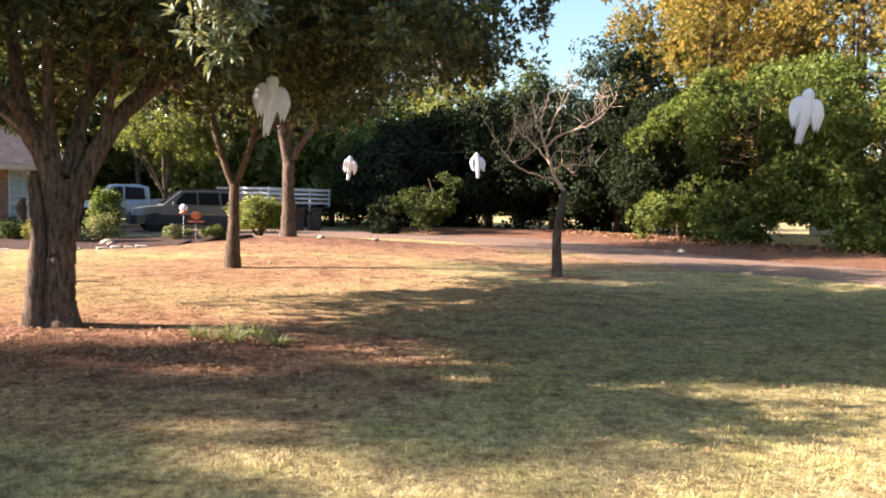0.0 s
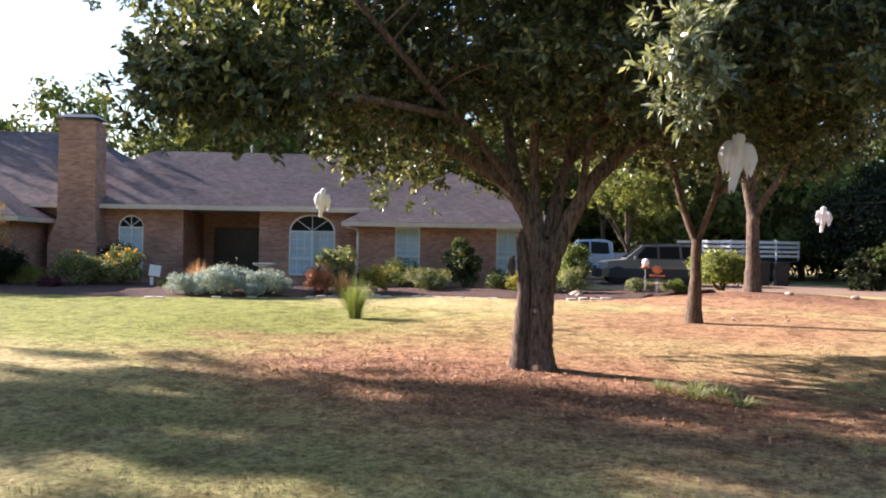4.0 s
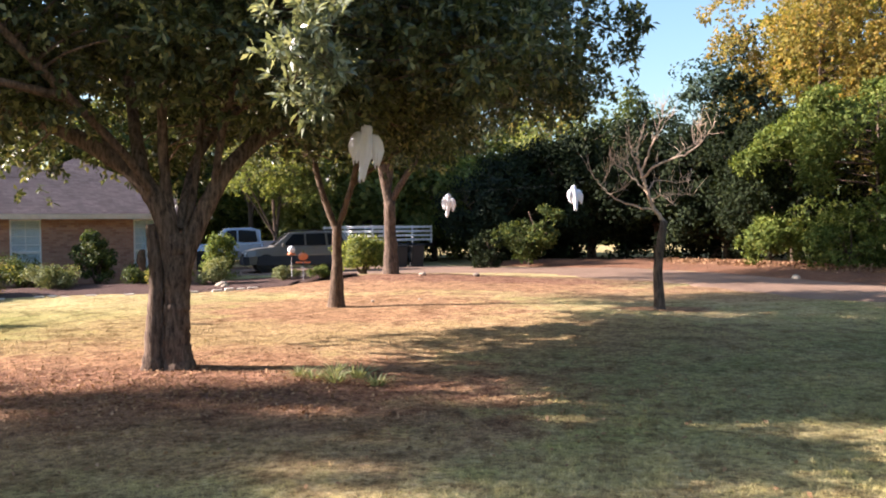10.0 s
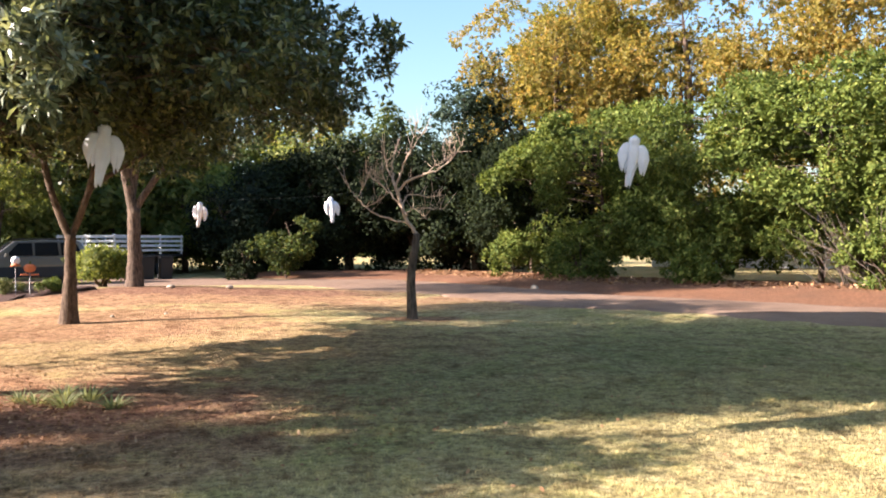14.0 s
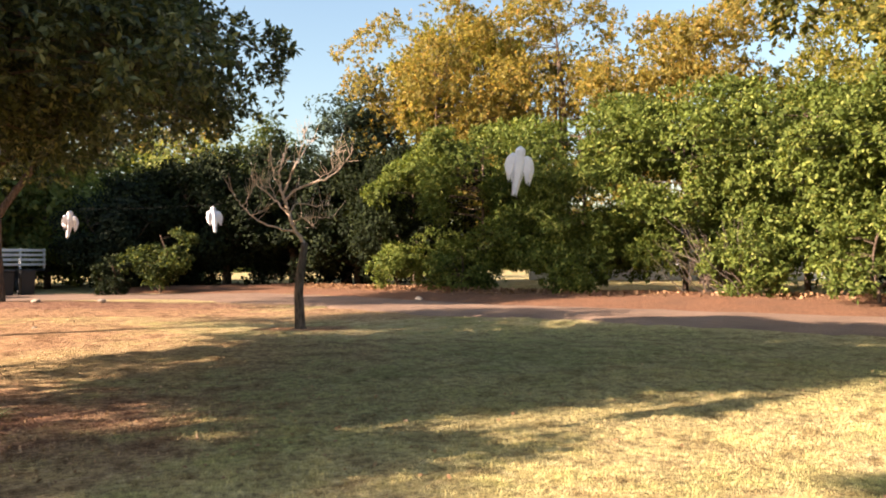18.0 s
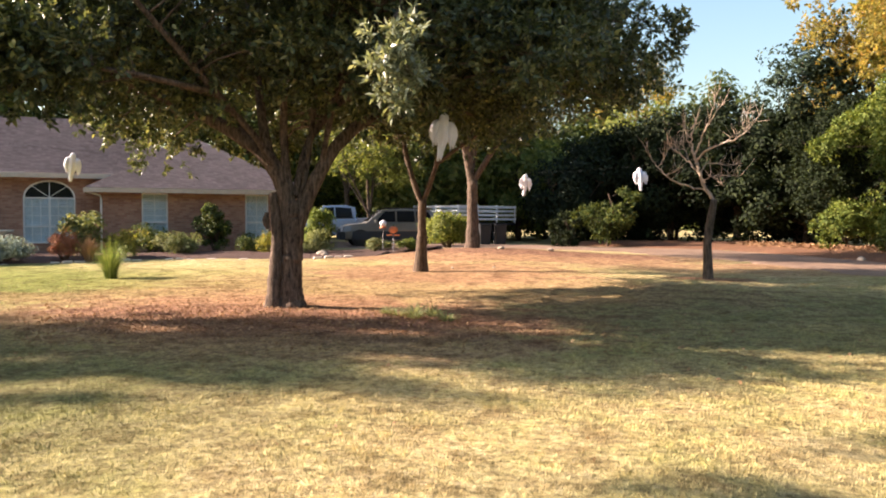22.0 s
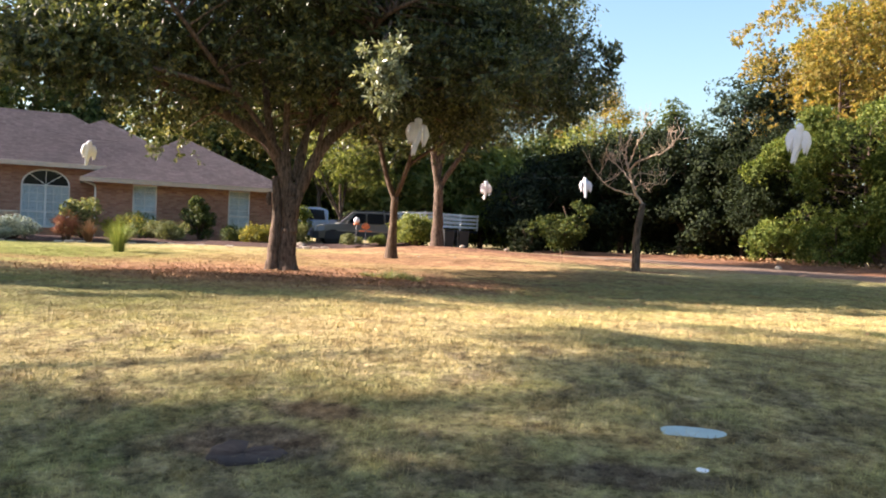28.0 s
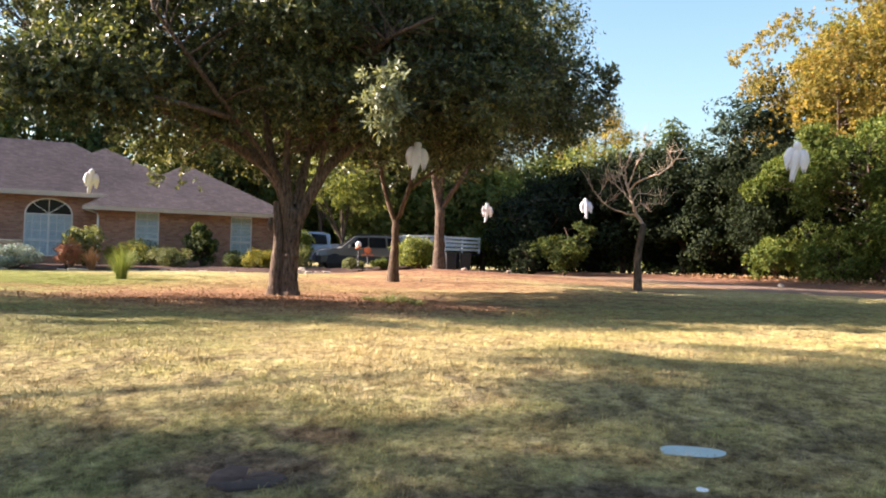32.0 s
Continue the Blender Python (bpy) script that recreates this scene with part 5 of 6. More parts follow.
def grass_clump(at, r, h, mat, label, n=260, seed=0, name="ornamental_grass", width=0.012):
    """Arching blades from one root."""
    rng = np.random.default_rng(seed + 700)
    t = thing(name, (at[0], at[1], hz(*at[:2])), label, "grass")
    V, F = [], []
    for i in range(n):
        a, lean = rng.uniform(0, 6.283), rng.random() ** 0.7
        L = h * rng.uniform(0.6, 1.1)
        d = np.array([math.cos(a), math.sin(a), 0])
        s = np.array([-d[1], d[0], 0]) * width
        b = d * rng.uniform(0, 0.22) * r - np.array([0, 0, 0.04])
        ts = np.linspace(0, 1, 5)
        P = np.array([b + d * (r * lean * q ** 1.7) + np.array([0, 0, L * (q - 0.35 * lean * q ** 3)]) for q in ts])
        w = np.array([1, 0.95, 0.8, 0.5, 0.12])
        k = len(V) * 10
        V.append(np.concatenate([P - s * w[:, None], P + s * w[:, None]]))
        F += [(k + j, k + j + 1, k + j + 6, k + j + 5) for j in range(4)]
    tagged(part_np("blade", np.concatenate(V), F, mat, t), kind="stuff")
    return t


shrub((-17.4, 15.25), 1.05, 0.85, M_SILVER, "rounded silver-grey leafy mound at the bed's front", 0.07, 60, 130, 1, "silver_shrub", 0.24)
shrub((-16.4, 15.9), 0.95, 0.75, M_SILVER, "rounded silver-grey leafy mound at the bed's front", 0.07, 55, 130, 2, "silver_shrub", 0.22)
shrub((-18.3, 14.9), 0.8, 0.6, M_SILVER, "low silver-grey leafy mound at the bed's front", 0.07, 40, 120, 3, "silver_shrub", 0.2)
shrub((-15.25, 17.0), 0.5, 0.9, M_RED, "red and rust-coloured shrub among green ones", 0.07, 40, 100, 4, "red_shrub", wide=0.3)
shrub((-15.7, 18.4), 0.75, 1.55, M_SHRUB, "tall shrub with large yellow-green leaves", 0.17, 24, 40, 5)
shrub((-14.6, 18.8), 0.7, 0.9, M_AUTUMNGREEN, "loose shrub of mixed green and rust leaves", 0.08, 30, 80, 6)
shrub((-15.3, 21.2), 0.85, 0.95, M_WOODS, "dark green rounded shrub under the window", 0.08, 36, 100, 7)
shrub((-14.0, 20.8), 0.95, 0.75, M_SHRUB, "low spreading yellow-green shrub", 0.07, 44, 110, 8)
shrub((-13.6, 22.4), 0.65, 1.9, M_WOODS, "upright dark green shrub against the brick wall", 0.11, 40, 90, 9)
shrub((-12.0, 22.2), 0.7, 0.8, M_WOODS, "dark green shrub by the window", 0.08, 30, 90, 10)
shrub((-11.0, 21.9), 0.7, 0.85, M_AUTUMNGREEN, "tan and green shrub near the oak", 0.08, 30, 90, 11)
shrub((-23.6, 14.9), 0.85, 1.25, M_SHRUB, "bright green flowering shrub with orange blossoms", 0.09, 44, 100, 12, "lantana", flower=M_FLOWER)
shrub((-22.5, 15.7), 0.75, 1.3, M_SHRUB, "bright green flowering shrub with orange blossoms", 0.09, 40, 100, 13, "lantana", flower=M_FLOWER)
shrub((-24.8, 13.9), 0.65, 0.75, M_AUTUMNGREEN, "dry tan-green shrub in the bed", 0.06, 34, 90, 14, wide=0.3)
shrub((-23.6, 13.9), 0.4, 0.45, M_PURPLE, "small purple-leaved plant in the mulch", 0.06, 18, 70, 15)
shrub((-20.3, 15.9), 0.5, 0.35, M_HEDGE, "low green plant by the porch", 0.06, 18, 70, 16)
grass_clump((-14.7, 17.35), 0.5, 0.85, M_PEACH, "wispy tan and orange grass beside the red shrub", 240, 19)
grass_clump((-19.2, 15.9), 0.55, 1.05, M_PEACH, "clump of peach-coloured plume grass", 260, 17)
shrub((-10.15, 23.5), 0.7, 1.6, M_HEDGE, "airy grey-green shrub near the driveway", 0.1, 44, 80, 18)
shrub((-9.6, 22.1), 0.6, 0.8, M_SHRUB, "yellow-green shrub at the bed's edge", 0.07, 28, 90, 19)
shrub((-7.7, 22.7), 0.55, 0.42, M_SHRUB, "low yellow-green mound in the mulch", 0.06, 26, 90, 20)
shrub((-6.6, 22.7), 0.5, 0.4, M_HEDGE, "low green mound in the mulch", 0.06, 24, 90, 21)
shrub((-6.1, 26.2), 1.05, 1.35, M_LIME, "rounded light green bush by the parked car", 0.12, 50, 100, 22)
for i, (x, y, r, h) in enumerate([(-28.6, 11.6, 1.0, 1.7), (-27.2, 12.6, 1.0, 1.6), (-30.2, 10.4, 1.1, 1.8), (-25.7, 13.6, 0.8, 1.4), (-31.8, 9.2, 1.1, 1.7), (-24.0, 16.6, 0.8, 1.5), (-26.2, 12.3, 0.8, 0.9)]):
    shrub((x, y), r, h, M_HEDGESHADED, "shrub by the house wall, shade painted in its leaves", 0.1, 40, 90, 30 + i, "shaded_shrub")
_r = np.random.default_rng(51)
tree("crape_myrtle", (-26.0, 12.9), [[(0.05 * math.cos(a), 0.05 * math.sin(a), -0.1), (0.2 * math.cos(a), 0.2 * math.sin(a), 0.9), (0.6 * math.cos(a), 0.6 * math.sin(a), 1.8)] for a in (0.3, 1.5, 2.8, 4.0, 5.2)],
     [(0.035, 0.03, 0.015)] * 5, hull_clumps(44, (0, 0, 2.0), (1.05, 1.0, 0.75), _r, -0.6, 0.3), 0.3, 0.075, M_BARK, M_TANGRASS,
     "multi-stemmed shrub tree with tan autumn leaves", "shrub", 70, 51, 0, (0, 0, 1.5), twig=0.008, sides=6)
grass_clump((-10.6, 12.9), 0.62, 0.98, M_GREENGRASS, "upright clump of tall green grass alone on the lawn", 460, 60, width=0.0055)
for i, (x, y) in enumerate([(-2.55, 8.65), (-2.25, 8.5), (-2.05, 8.75), (-2.75, 8.8), (-1.75, 8.4), (-2.35, 8.85)]):
    grass_clump((x, y), 0.34, 0.17 + 0.03 * (i % 3), M_WEED, "small tuft of pale green weeds on bare earth", 70, 61 + i, "weed_tuft", 0.011)
for i, (x, y, s) in enumerate([(-9.2, 21.6, 0.2), (-9.0, 21.3, 0.14), (-12.4, 21.0, 0.17), (-3.6, 23.3, 0.12), (-2.0, 23.6, 0.11), (-3.7, 16.9, 0.045), (-2.7, 17.2, 0.05), (7.6, 24.9, 0.15)]):
    rng = np.random.default_rng(500 + i)
    bm = bmesh.new()
    bmesh.ops.create_icosphere(bm, subdivisions=2, radius=s)
    for v in bm.verts:
        v.co *= 1 + 0.35 * noise.noise(v.co * (3.5 / max(s * 5, 0.3)) + Vector((i * 7, 0, 0)))
        v.co.z *= 0.62
    ob = tagged(part("rock", bm, M_ROCK, None, smooth=False), "pale limestone rock on the ground", "rock", "rocks in the yard")
    ob.matrix_basis = pose(x, y, hz(x, y) + s * 0.3, 0, 0, rng.uniform(0, 360))


# ---- vehicles ----
def loft(bm, stations, swell=True):
    """Closed body through stations (x, half width low, half width high, z low, z high)."""
    rings = []
    for x, w0, w1, z0, z1 in stations:
        zm = z0 + (z1 - z0) * 0.55
        wm = max(w0, w1) + 0.015 if swell else w0 + (w1 - w0) * 0.5
        rings.append([bm.verts.new((x, y, z)) for y, z in ((-w0, z0), (-wm, zm), (-w1, z1), (w1, z1), (wm, zm), (w0, z0))])
    for a, b in zip(rings, rings[1:]):
        for k in range(6):
            bm.faces.new((a[k], a[(k + 1) % 6], b[(k + 1) % 6], b[k]))
    bm.faces.new(rings[0][::-1])
    bm.faces.new(rings[-1])
    bmesh.ops.recalc_face_normals(bm, faces=bm.faces[:])
    sharp = [e for e in bm.edges if e.is_manifold and e.calc_face_angle(0) > 0.45]
    bmesh.ops.bevel(bm, geom=sharp, offset=0.035, segments=2, affect='EDGES', profile=0.6)


def quad(bm, pts, thick, axis):
    v = [bm.verts.new(p) for p in pts] + [bm.verts.new(tuple(Vector(p) + Vector(axis) * thick)) for p in pts]
    n = len(pts)
    bm.faces.new(v[:n])
    bm.faces.new(v[n:][::-1])
    for k in range(n):
        bm.faces.new((v[k], v[n + k], v[n + (k + 1) % n], v[(k + 1) % n]))
    bmesh.ops.recalc_face_normals(bm, faces=bm.faces[:])


def wheel(parent, x, y, r, w):
    hub = thing("wheel", (x, y, r))
    hub.parent = parent
    bm = bmesh.new()
    P = [(r * 0.62, -w / 2), (r * 0.9, -w / 2), (r, -w * 0.3), (r, w * 0.3), (r * 0.9, w / 2), (r * 0.62, w / 2)]
    n = 24
    rg = [[bm.verts.new((a * math.cos(2 * math.pi * k / n), b, a * math.sin(2 * math.pi * k / n))) for a, b in P] for k in range(n)]
    for k in range(n):
        q = rg[(k + 1) % n]
        for j in range(len(P)):
            bm.faces.new((rg[k][j], q[j], q[(j + 1) % len(P)], rg[k][(j + 1) % len(P)]))
    bmesh.ops.recalc_face_normals(bm, faces=bm.faces[:])
    part("tyre", bm, M_RUBBER, hub)
    bm = bmesh.new()
    s = -1 if y < 0 else 1
    bmesh.ops.create_cone(bm, cap_ends=True, segments=20, radius1=r * 0.62, radius2=r * 0.6, depth=w * 0.6, matrix=pose(0, 0, 0, 90, 0, 0))
    for k in range(5):
        a = 72 * k
        box(bm, 0.05, r * 0.56, s * w * 0.3 - 0.02, s * w * 0.3 + 0.02, -0.035, 0.035, m=Matrix.Rotation(radians(a), 4, 'Y'))
    part("rim", bm, M_CHROME, hub)


def side_glass(parent, pts, y, mat=M_GLASS):
    """The same pane on both flanks; pts: x, z, inset."""
    for s in (-1, 1):
        bm = bmesh.new()
        quad(bm, [(x, s * (y - i), z) for x, z, i in pts], 0.012, (0, s, 0))
        part("side_window", bm, mat, parent)


def vehicle_suv(at, turn):
    c = thing("parked_suv", at, "tan metallic sport utility car parked on the driveway", "car", turn=turn)
    bm = bmesh.new()
    loft(bm, [(0.0, 0.66, 0.62, 0.42, 0.74), (0.1, 0.80, 0.74, 0.34, 0.88), (0.45, 0.88, 0.80, 0.32, 0.98), (1.25, 0.90, 0.82, 0.32, 1.06), (2.4, 0.91, 0.84, 0.32, 1.08), (4.35, 0.90, 0.83, 0.34, 1.09), (4.62, 0.82, 0.76, 0.42, 1.02)])
    part("body", bm, M_TANPAINT, c)
    bm = bmesh.new()
    loft(bm, [(1.12, 0.80, 0.76, 1.0, 1.05), (1.85, 0.82, 0.64, 1.0, 1.64), (2.9, 0.83, 0.645, 1.0, 1.70), (4.1, 0.82, 0.63, 1.0, 1.66), (4.55, 0.80, 0.66, 1.0, 1.12)], False)
    part("cabin", bm, M_TANPAINT, c)
    side_glass(c, [(1.55, 1.1, 0.0), (2.45, 1.1, 0.0), (2.45, 1.58, 0.14), (1.98, 1.57, 0.14)], 0.84)
    side_glass(c, [(2.53, 1.1, 0.0), (3.35, 1.1, 0.0), (3.32, 1.6, 0.14), (2.53, 1.59, 0.14)], 0.845)
    side_glass(c, [(3.45, 1.1, 0.0), (4.2, 1.1, 0.0), (3.98, 1.57, 0.14), (3.42, 1.59, 0.14)], 0.845)
    bm = bmesh.new()
    quad(bm, [(1.2, -0.7, 1.1), (1.2, 0.7, 1.1), (1.83, 0.58, 1.62), (1.83, -0.58, 1.62)], 0.02, (-0.6, 0, 0.7))
    part("windscreen", bm, M_GLASS, c)
    boxpart("bumper", (-0.06, 0.2, -0.84, 0.84, 0.30, 0.66), M_BLUEGREY, c, "dark front bumper", 0.04)
    boxpart("bumper", (4.55, 4.72, -0.78, 0.78, 0.38, 0.62), M_BLUEGREY, c, "dark rear bumper", 0.04)
    boxpart("grille", (-0.035, 0.03, -0.36, 0.36, 0.62, 0.78), M_DARK, c, "black slatted grille", 0.01)
    for s in (-1, 1):
        boxpart("headlight", (0.0, 0.16, s * 0.58 - 0.16, s * 0.58 + 0.16, 0.66, 0.84), M_LAMPGLASS, c, "clear headlight", 0.03)
        boxpart("tail_light", (4.5, 4.63, s * 0.72 - 0.08, s * 0.72 + 0.08, 0.85, 1.25), M_REDLENS, c, "red tail light", 0.02)
        boxpart("side_mirror", (1.5, 1.62, s * 0.99 - 0.1, s * 0.99 + 0.1, 1.06, 1.2), M_TANPAINT, c, bevel=0.03)
        # dark strip that paints in the shade along the lower flank
        boxpart("lower_flank_shade", (0.5, 4.4, s * 0.925 - 0.02, s * 0.925 + 0.02, 0.30, 0.68), M_BLUEGREY, c, "dark lower flank strip, the body's shade painted in", 0.01)
        boxpart("roof_rail", (2.0, 4.1, s * 0.56 - 0.02, s * 0.56 + 0.02, 1.71, 1.75), M_DARK, c, bevel=0.01)
        for x in (0.86, 3.62):
            wheel(c, x, s * 0.80, 0.34, 0.23)
            bm = bmesh.new()
            bmesh.ops.create_cone(bm, cap_ends=True, segments=24, radius1=0.40, radius2=0.40, depth=0.06, matrix=pose(x, s * 0.885, 0.36, 90, 0, 0))
            part("wheel_arch", bm, M_DARK, c, "dark wheel arch")
        for x in (2.48, 3.4):
            boxpart("door_handle", (x + 0.06, x + 0.22, s * 0.925 - 0.015, s * 0.925 + 0.015, 0.92, 0.955), M_TANPAINT, c)
    return c


def vehicle_pickup(at, turn):
    c = thing("parked_pickup", at, "silver crew-cab pickup truck parked on the driveway", "truck", turn=turn)
    bm = bmesh.new()
    loft(bm, [(0.0, 0.80, 0.76, 0.5, 0.98), (0.12, 0.92, 0.86, 0.45, 1.12), (1.5, 0.97, 0.88, 0.42, 1.22), (3.75, 0.97, 0.9, 0.42, 1.25)])
    part("body", bm, M_SILVERPAINT, c)
    bm = bmesh.new()
    loft(bm, [(1.4, 0.86, 0.8, 1.15, 1.22), (2.1, 0.88, 0.68, 1.15, 1.9), (3.3, 0.88, 0.68, 1.15, 1.94), (3.72, 0.88, 0.7, 1.15, 1.82)], False)
    part("cab", bm, M_SILVERPAINT, c)
    side_glass(c, [(1.85, 1.28, 0.0), (2.62, 1.28, 0.0), (2.62, 1.82, 0.16), (2.2, 1.8, 0.16)], 0.9)
    side_glass(c, [(2.7, 1.28, 0.0), (3.55, 1.28, 0.0), (3.5, 1.78, 0.16), (2.7, 1.83, 0.16)], 0.9)
    bm = bmesh.new()
    quad(bm, [(1.48, -0.74, 1.28), (1.48, 0.74, 1.28), (2.08, 0.6, 1.86), (2.08, -0.6, 1.86)], 0.02, (-0.6, 0, 0.7))
    part("windscreen", bm, M_GLASS, c)
    bm = bmesh.new()
    for s in (-1, 1):
        box(bm, 3.8, 5.6, s * 0.93 - 0.06, s * 0.93 + 0.06, 0.5, 1.3, 0.02)
    box(bm, 5.52, 5.62, -0.93, 0.93, 0.5, 1.3, 0.02)
    box(bm, 3.8, 5.55, -0.9, 0.9, 0.6, 0.68)
    part("truck_bed", bm, M_SILVERPAINT, c, "open silver truck bed")
    boxpart("bumper", (-0.12, 0.1, -0.9, 0.9, 0.42, 0.66), M_CHROME, c, "chrome front bumper", 0.04)
    boxpart("grille", (-0.03, 0.03, -0.5, 0.5, 0.72, 0.98), M_DARK, c, "dark grille", 0.01)
    boxpart("bumper", (5.6, 5.78, -0.85, 0.85, 0.45, 0.62), M_CHROME, c, "chrome rear bumper", 0.04)
    for s in (-1, 1):
        boxpart("headlight", (0.0, 0.12, s * 0.7 - 0.15, s * 0.7 + 0.15, 0.75, 1.0), M_LAMPGLASS, c, "clear headlight", 0.03)
        boxpart("tail_light", (5.55, 5.64, s * 0.88 - 0.06, s * 0.88 + 0.06, 0.85, 1.2), M_REDLENS, c, "red tail light", 0.02)
        boxpart("side_mirror", (1.8, 1.95, s * 1.06 - 0.12, s * 1.06 + 0.12, 1.25, 1.5), M_DARK, c, bevel=0.03)
        for x in (1.0, 4.6):
            wheel(c, x, s * 0.86, 0.40, 0.27)
            bm = bmesh.new()
            bmesh.ops.create_cone(bm, cap_ends=True, segments=24, radius1=0.48, radius2=0.48, depth=0.06, matrix=pose(x, s * 0.962, 0.42, 90, 0, 0))
            part("wheel_arch", bm, M_DARK, c, "dark wheel arch")
    return c


def parked(make, near_wheel, local, turn):
    o = Matrix.Rotation(radians(turn), 4, 'Z') @ Vector((*local, 0))
    x, y = near_wheel[0] - o.x, near_wheel[1] - o.y
    return make((x, y, hz(*near_wheel) + 0.05), turn)


parked(vehicle_suv, (-11.3, 30.9), (0.86, -0.9), 27)
parked(vehicle_pickup, (-14.3, 34.6), (2.4, -0.9), 27)

# white-railed stock trailer
trailer = thing("stock_trailer", (-8.3, 37.4, hz(-8.3, 37.4) + 0.03), "white slat-sided utility trailer with black wheels beyond the cars", "trailer", turn=57)
TL, TW = 4.4, 3.6
boxpart("deck", (0, TL, 0, TW, 0.95, 1.08), M_DARK, trailer, "dark trailer deck", 0.02)
for k in range(4):
    z = 1.22 + 0.22 * k
    for d in ((0, TL, -0.03, 0.03), (0, TL, TW - 0.03, TW + 0.03), (-0.03, 0.03, 0.03, TW - 0.03), (TL - 0.03, TL + 0.03, 0.03, TW - 0.03)):
        boxpart("rail", (*d, z, z + 0.11), M_WHITE, trailer, bevel=0.008)
for x, y in [(x, y) for x in (0.04, TL * 0.33, TL * 0.66, TL - 0.04) for y in (0.04, TW - 0.04)] + [(0.04, TW / 2)]:
    boxpart("post", (x - 0.035, x + 0.035, y - 0.035, y + 0.035, 1.08, 2.02), M_WHITE, trailer, bevel=0.006)
for x in (TL * 0.45, TL * 0.68):
    for y in (0.15, TW - 0.15):
        wheel(trailer, x, y, 0.36, 0.24)
boxpart("axle", (TL * 0.4, TL * 0.73, 0.2, TW - 0.2, 0.4, 0.95), M_DARK, trailer, "dark axle frame", 0.02)
boxpart("drawbar", (-1.5, 0, TW / 2 - 0.06, TW / 2 + 0.06, 0.85, 1.0), M_STEEL, trailer, bevel=0.01)
boxpart("stand_leg", (-1.4, -1.3, TW / 2 - 0.05, TW / 2 + 0.05, 0.0, 0.9), M_STEEL, trailer, bevel=0.01)
for x, y in ((-6.6, 35.8), (-5.9, 36.2)):
    bm = bmesh.new()
    v = box(bm, -0.28, 0.28, -0.3, 0.3, 0.0, 0.95, 0.03)
    for q in v:
        k = 0.82 + 0.18 * q.co.z / 0.95
        q.co.x *= k
        q.co.y *= k
    b = thing("wheeled_bin", (x, y, hz(x, y) + 0.05), "black plastic wheeled rubbish bin near the trailer", "bin", "bins by the trailer", turn=20)
    part("tub", bm, M_DARK, b)
    boxpart("lid", (-0.3, 0.3, -0.33, 0.32, 0.952, 1.02), M_DARK, b, bevel=0.02)
    for s in (-1, 1):
        bm = bmesh.new()
        bmesh.ops.create_cone(bm, cap_ends=True, segments=14, radius1=0.1, radius2=0.1, depth=0.05, matrix=pose(s * 0.27, 0.26, 0.1, 0, 90, 0))
        part("bin_wheel", bm, M_RUBBER, b)

# pale house seen through the gaps of the hedge
nb = thing("neighbour_house", (31, 44, 0.2), "pale neighbouring house hardly seen through the hedge", "house", turn=-40)
boxpart("wall", (-9, 9, -3, 3, 0, 2.7), M_WHITE, nb)
bm = bmesh.new()
v = [bm.verts.new(p) for p in ((-9.5, -3.5, 2.7), (9.5, -3.5, 2.7), (9.5, 3.5, 2.7), (-9.5, 3.5, 2.7), (-6, 0, 4.6), (6, 0, 4.6))]
for f in ((0, 1, 5, 4), (1, 2, 5), (2, 3, 4, 5), (3, 0, 4), (3, 2, 1, 0)):
    bm.faces.new([v[i] for i in f])
part("roof", bm, M_SHINGLE, nb)
for k in (-6, -2, 3, 6.5):
    w = boxpart("window", (k - 0.6, k + 0.6, -3.04, -2.98, 0.9, 2.2), M_GLASS, nb)
    boxpart("window_frame", (k - 0.68, k + 0.68, -3.03, -2.99, 0.82, 2.28), M_TRIM, w)

# ---- small things of the yard ----
# decoration on a stake in the bed
pk = thing("pumpkin_stake", (-7.0, 22.3, hz(-7.0, 22.3) + 0.05), "orange pumpkin yard decoration on a thin stake", "decoration", turn=12)
part_np("stake", *tube_np([(0, 0, -0.1), (0, 0, 0.75)], [0.012, 0.012], 6), M_STEEL, pk)
bm = bmesh.new()
bmesh.ops.create_uvsphere(bm, u_segments=20, v_segments=10, radius=0.15)
for v in bm.verts:
    a = math.atan2(v.co.y, v.co.x)
    k = 1 - 0.08 * abs(math.sin(4 * a))
    v.co = Vector((v.co.x * k, v.co.y * k * 0.35, v.co.z * 0.8 + 0.7))
part("pumpkin", bm, M_ORANGE, pk, smooth=True)
part_np("stem", *tube_np([(0, 0, 0.81), (0.02, 0, 0.88)], [0.025, 0.015], 6), M_WOODS, pk)
for s in (-1, 1):
    boxpart("leaf_arm", (s * 0.12 - 0.1, s * 0.12 + 0.1, -0.012, 0.012, 0.5, 0.55), M_ORANGE, pk, bevel=0.01, m=None)
face = thing("scarecrow_head_ornament", (-7.35, 22.3, hz(-7.35, 22.3) + 0.05), "round white and orange yard ornament on a stake", "decoration", turn=12)
part_np("stake", *tube_np([(0, 0, -0.1), (0, 0, 0.8)], [0.012, 0.012], 6), M_STEEL, face)
bm = bmesh.new()
bmesh.ops.create_uvsphere(bm, u_segments=16, v_segments=10, radius=0.11, matrix=pose(0, 0, 0.92))
part("disc", bm, M_CLOTH, face, smooth=True)
bm = bmesh.new()
bmesh.ops.create_cone(bm, cap_ends=True, segments=18, radius1=0.13, radius2=0.09, depth=0.07, matrix=pose(0, 0, 0.8))
part("collar", bm, M_ORANGE, face, smooth=True)
# sign by the porch
sg = thing("yard_sign", (-21.6, 16.1, hz(-21.6, 16.1) + 0.05), "small white sign board on a short white post", "sign", turn=40)
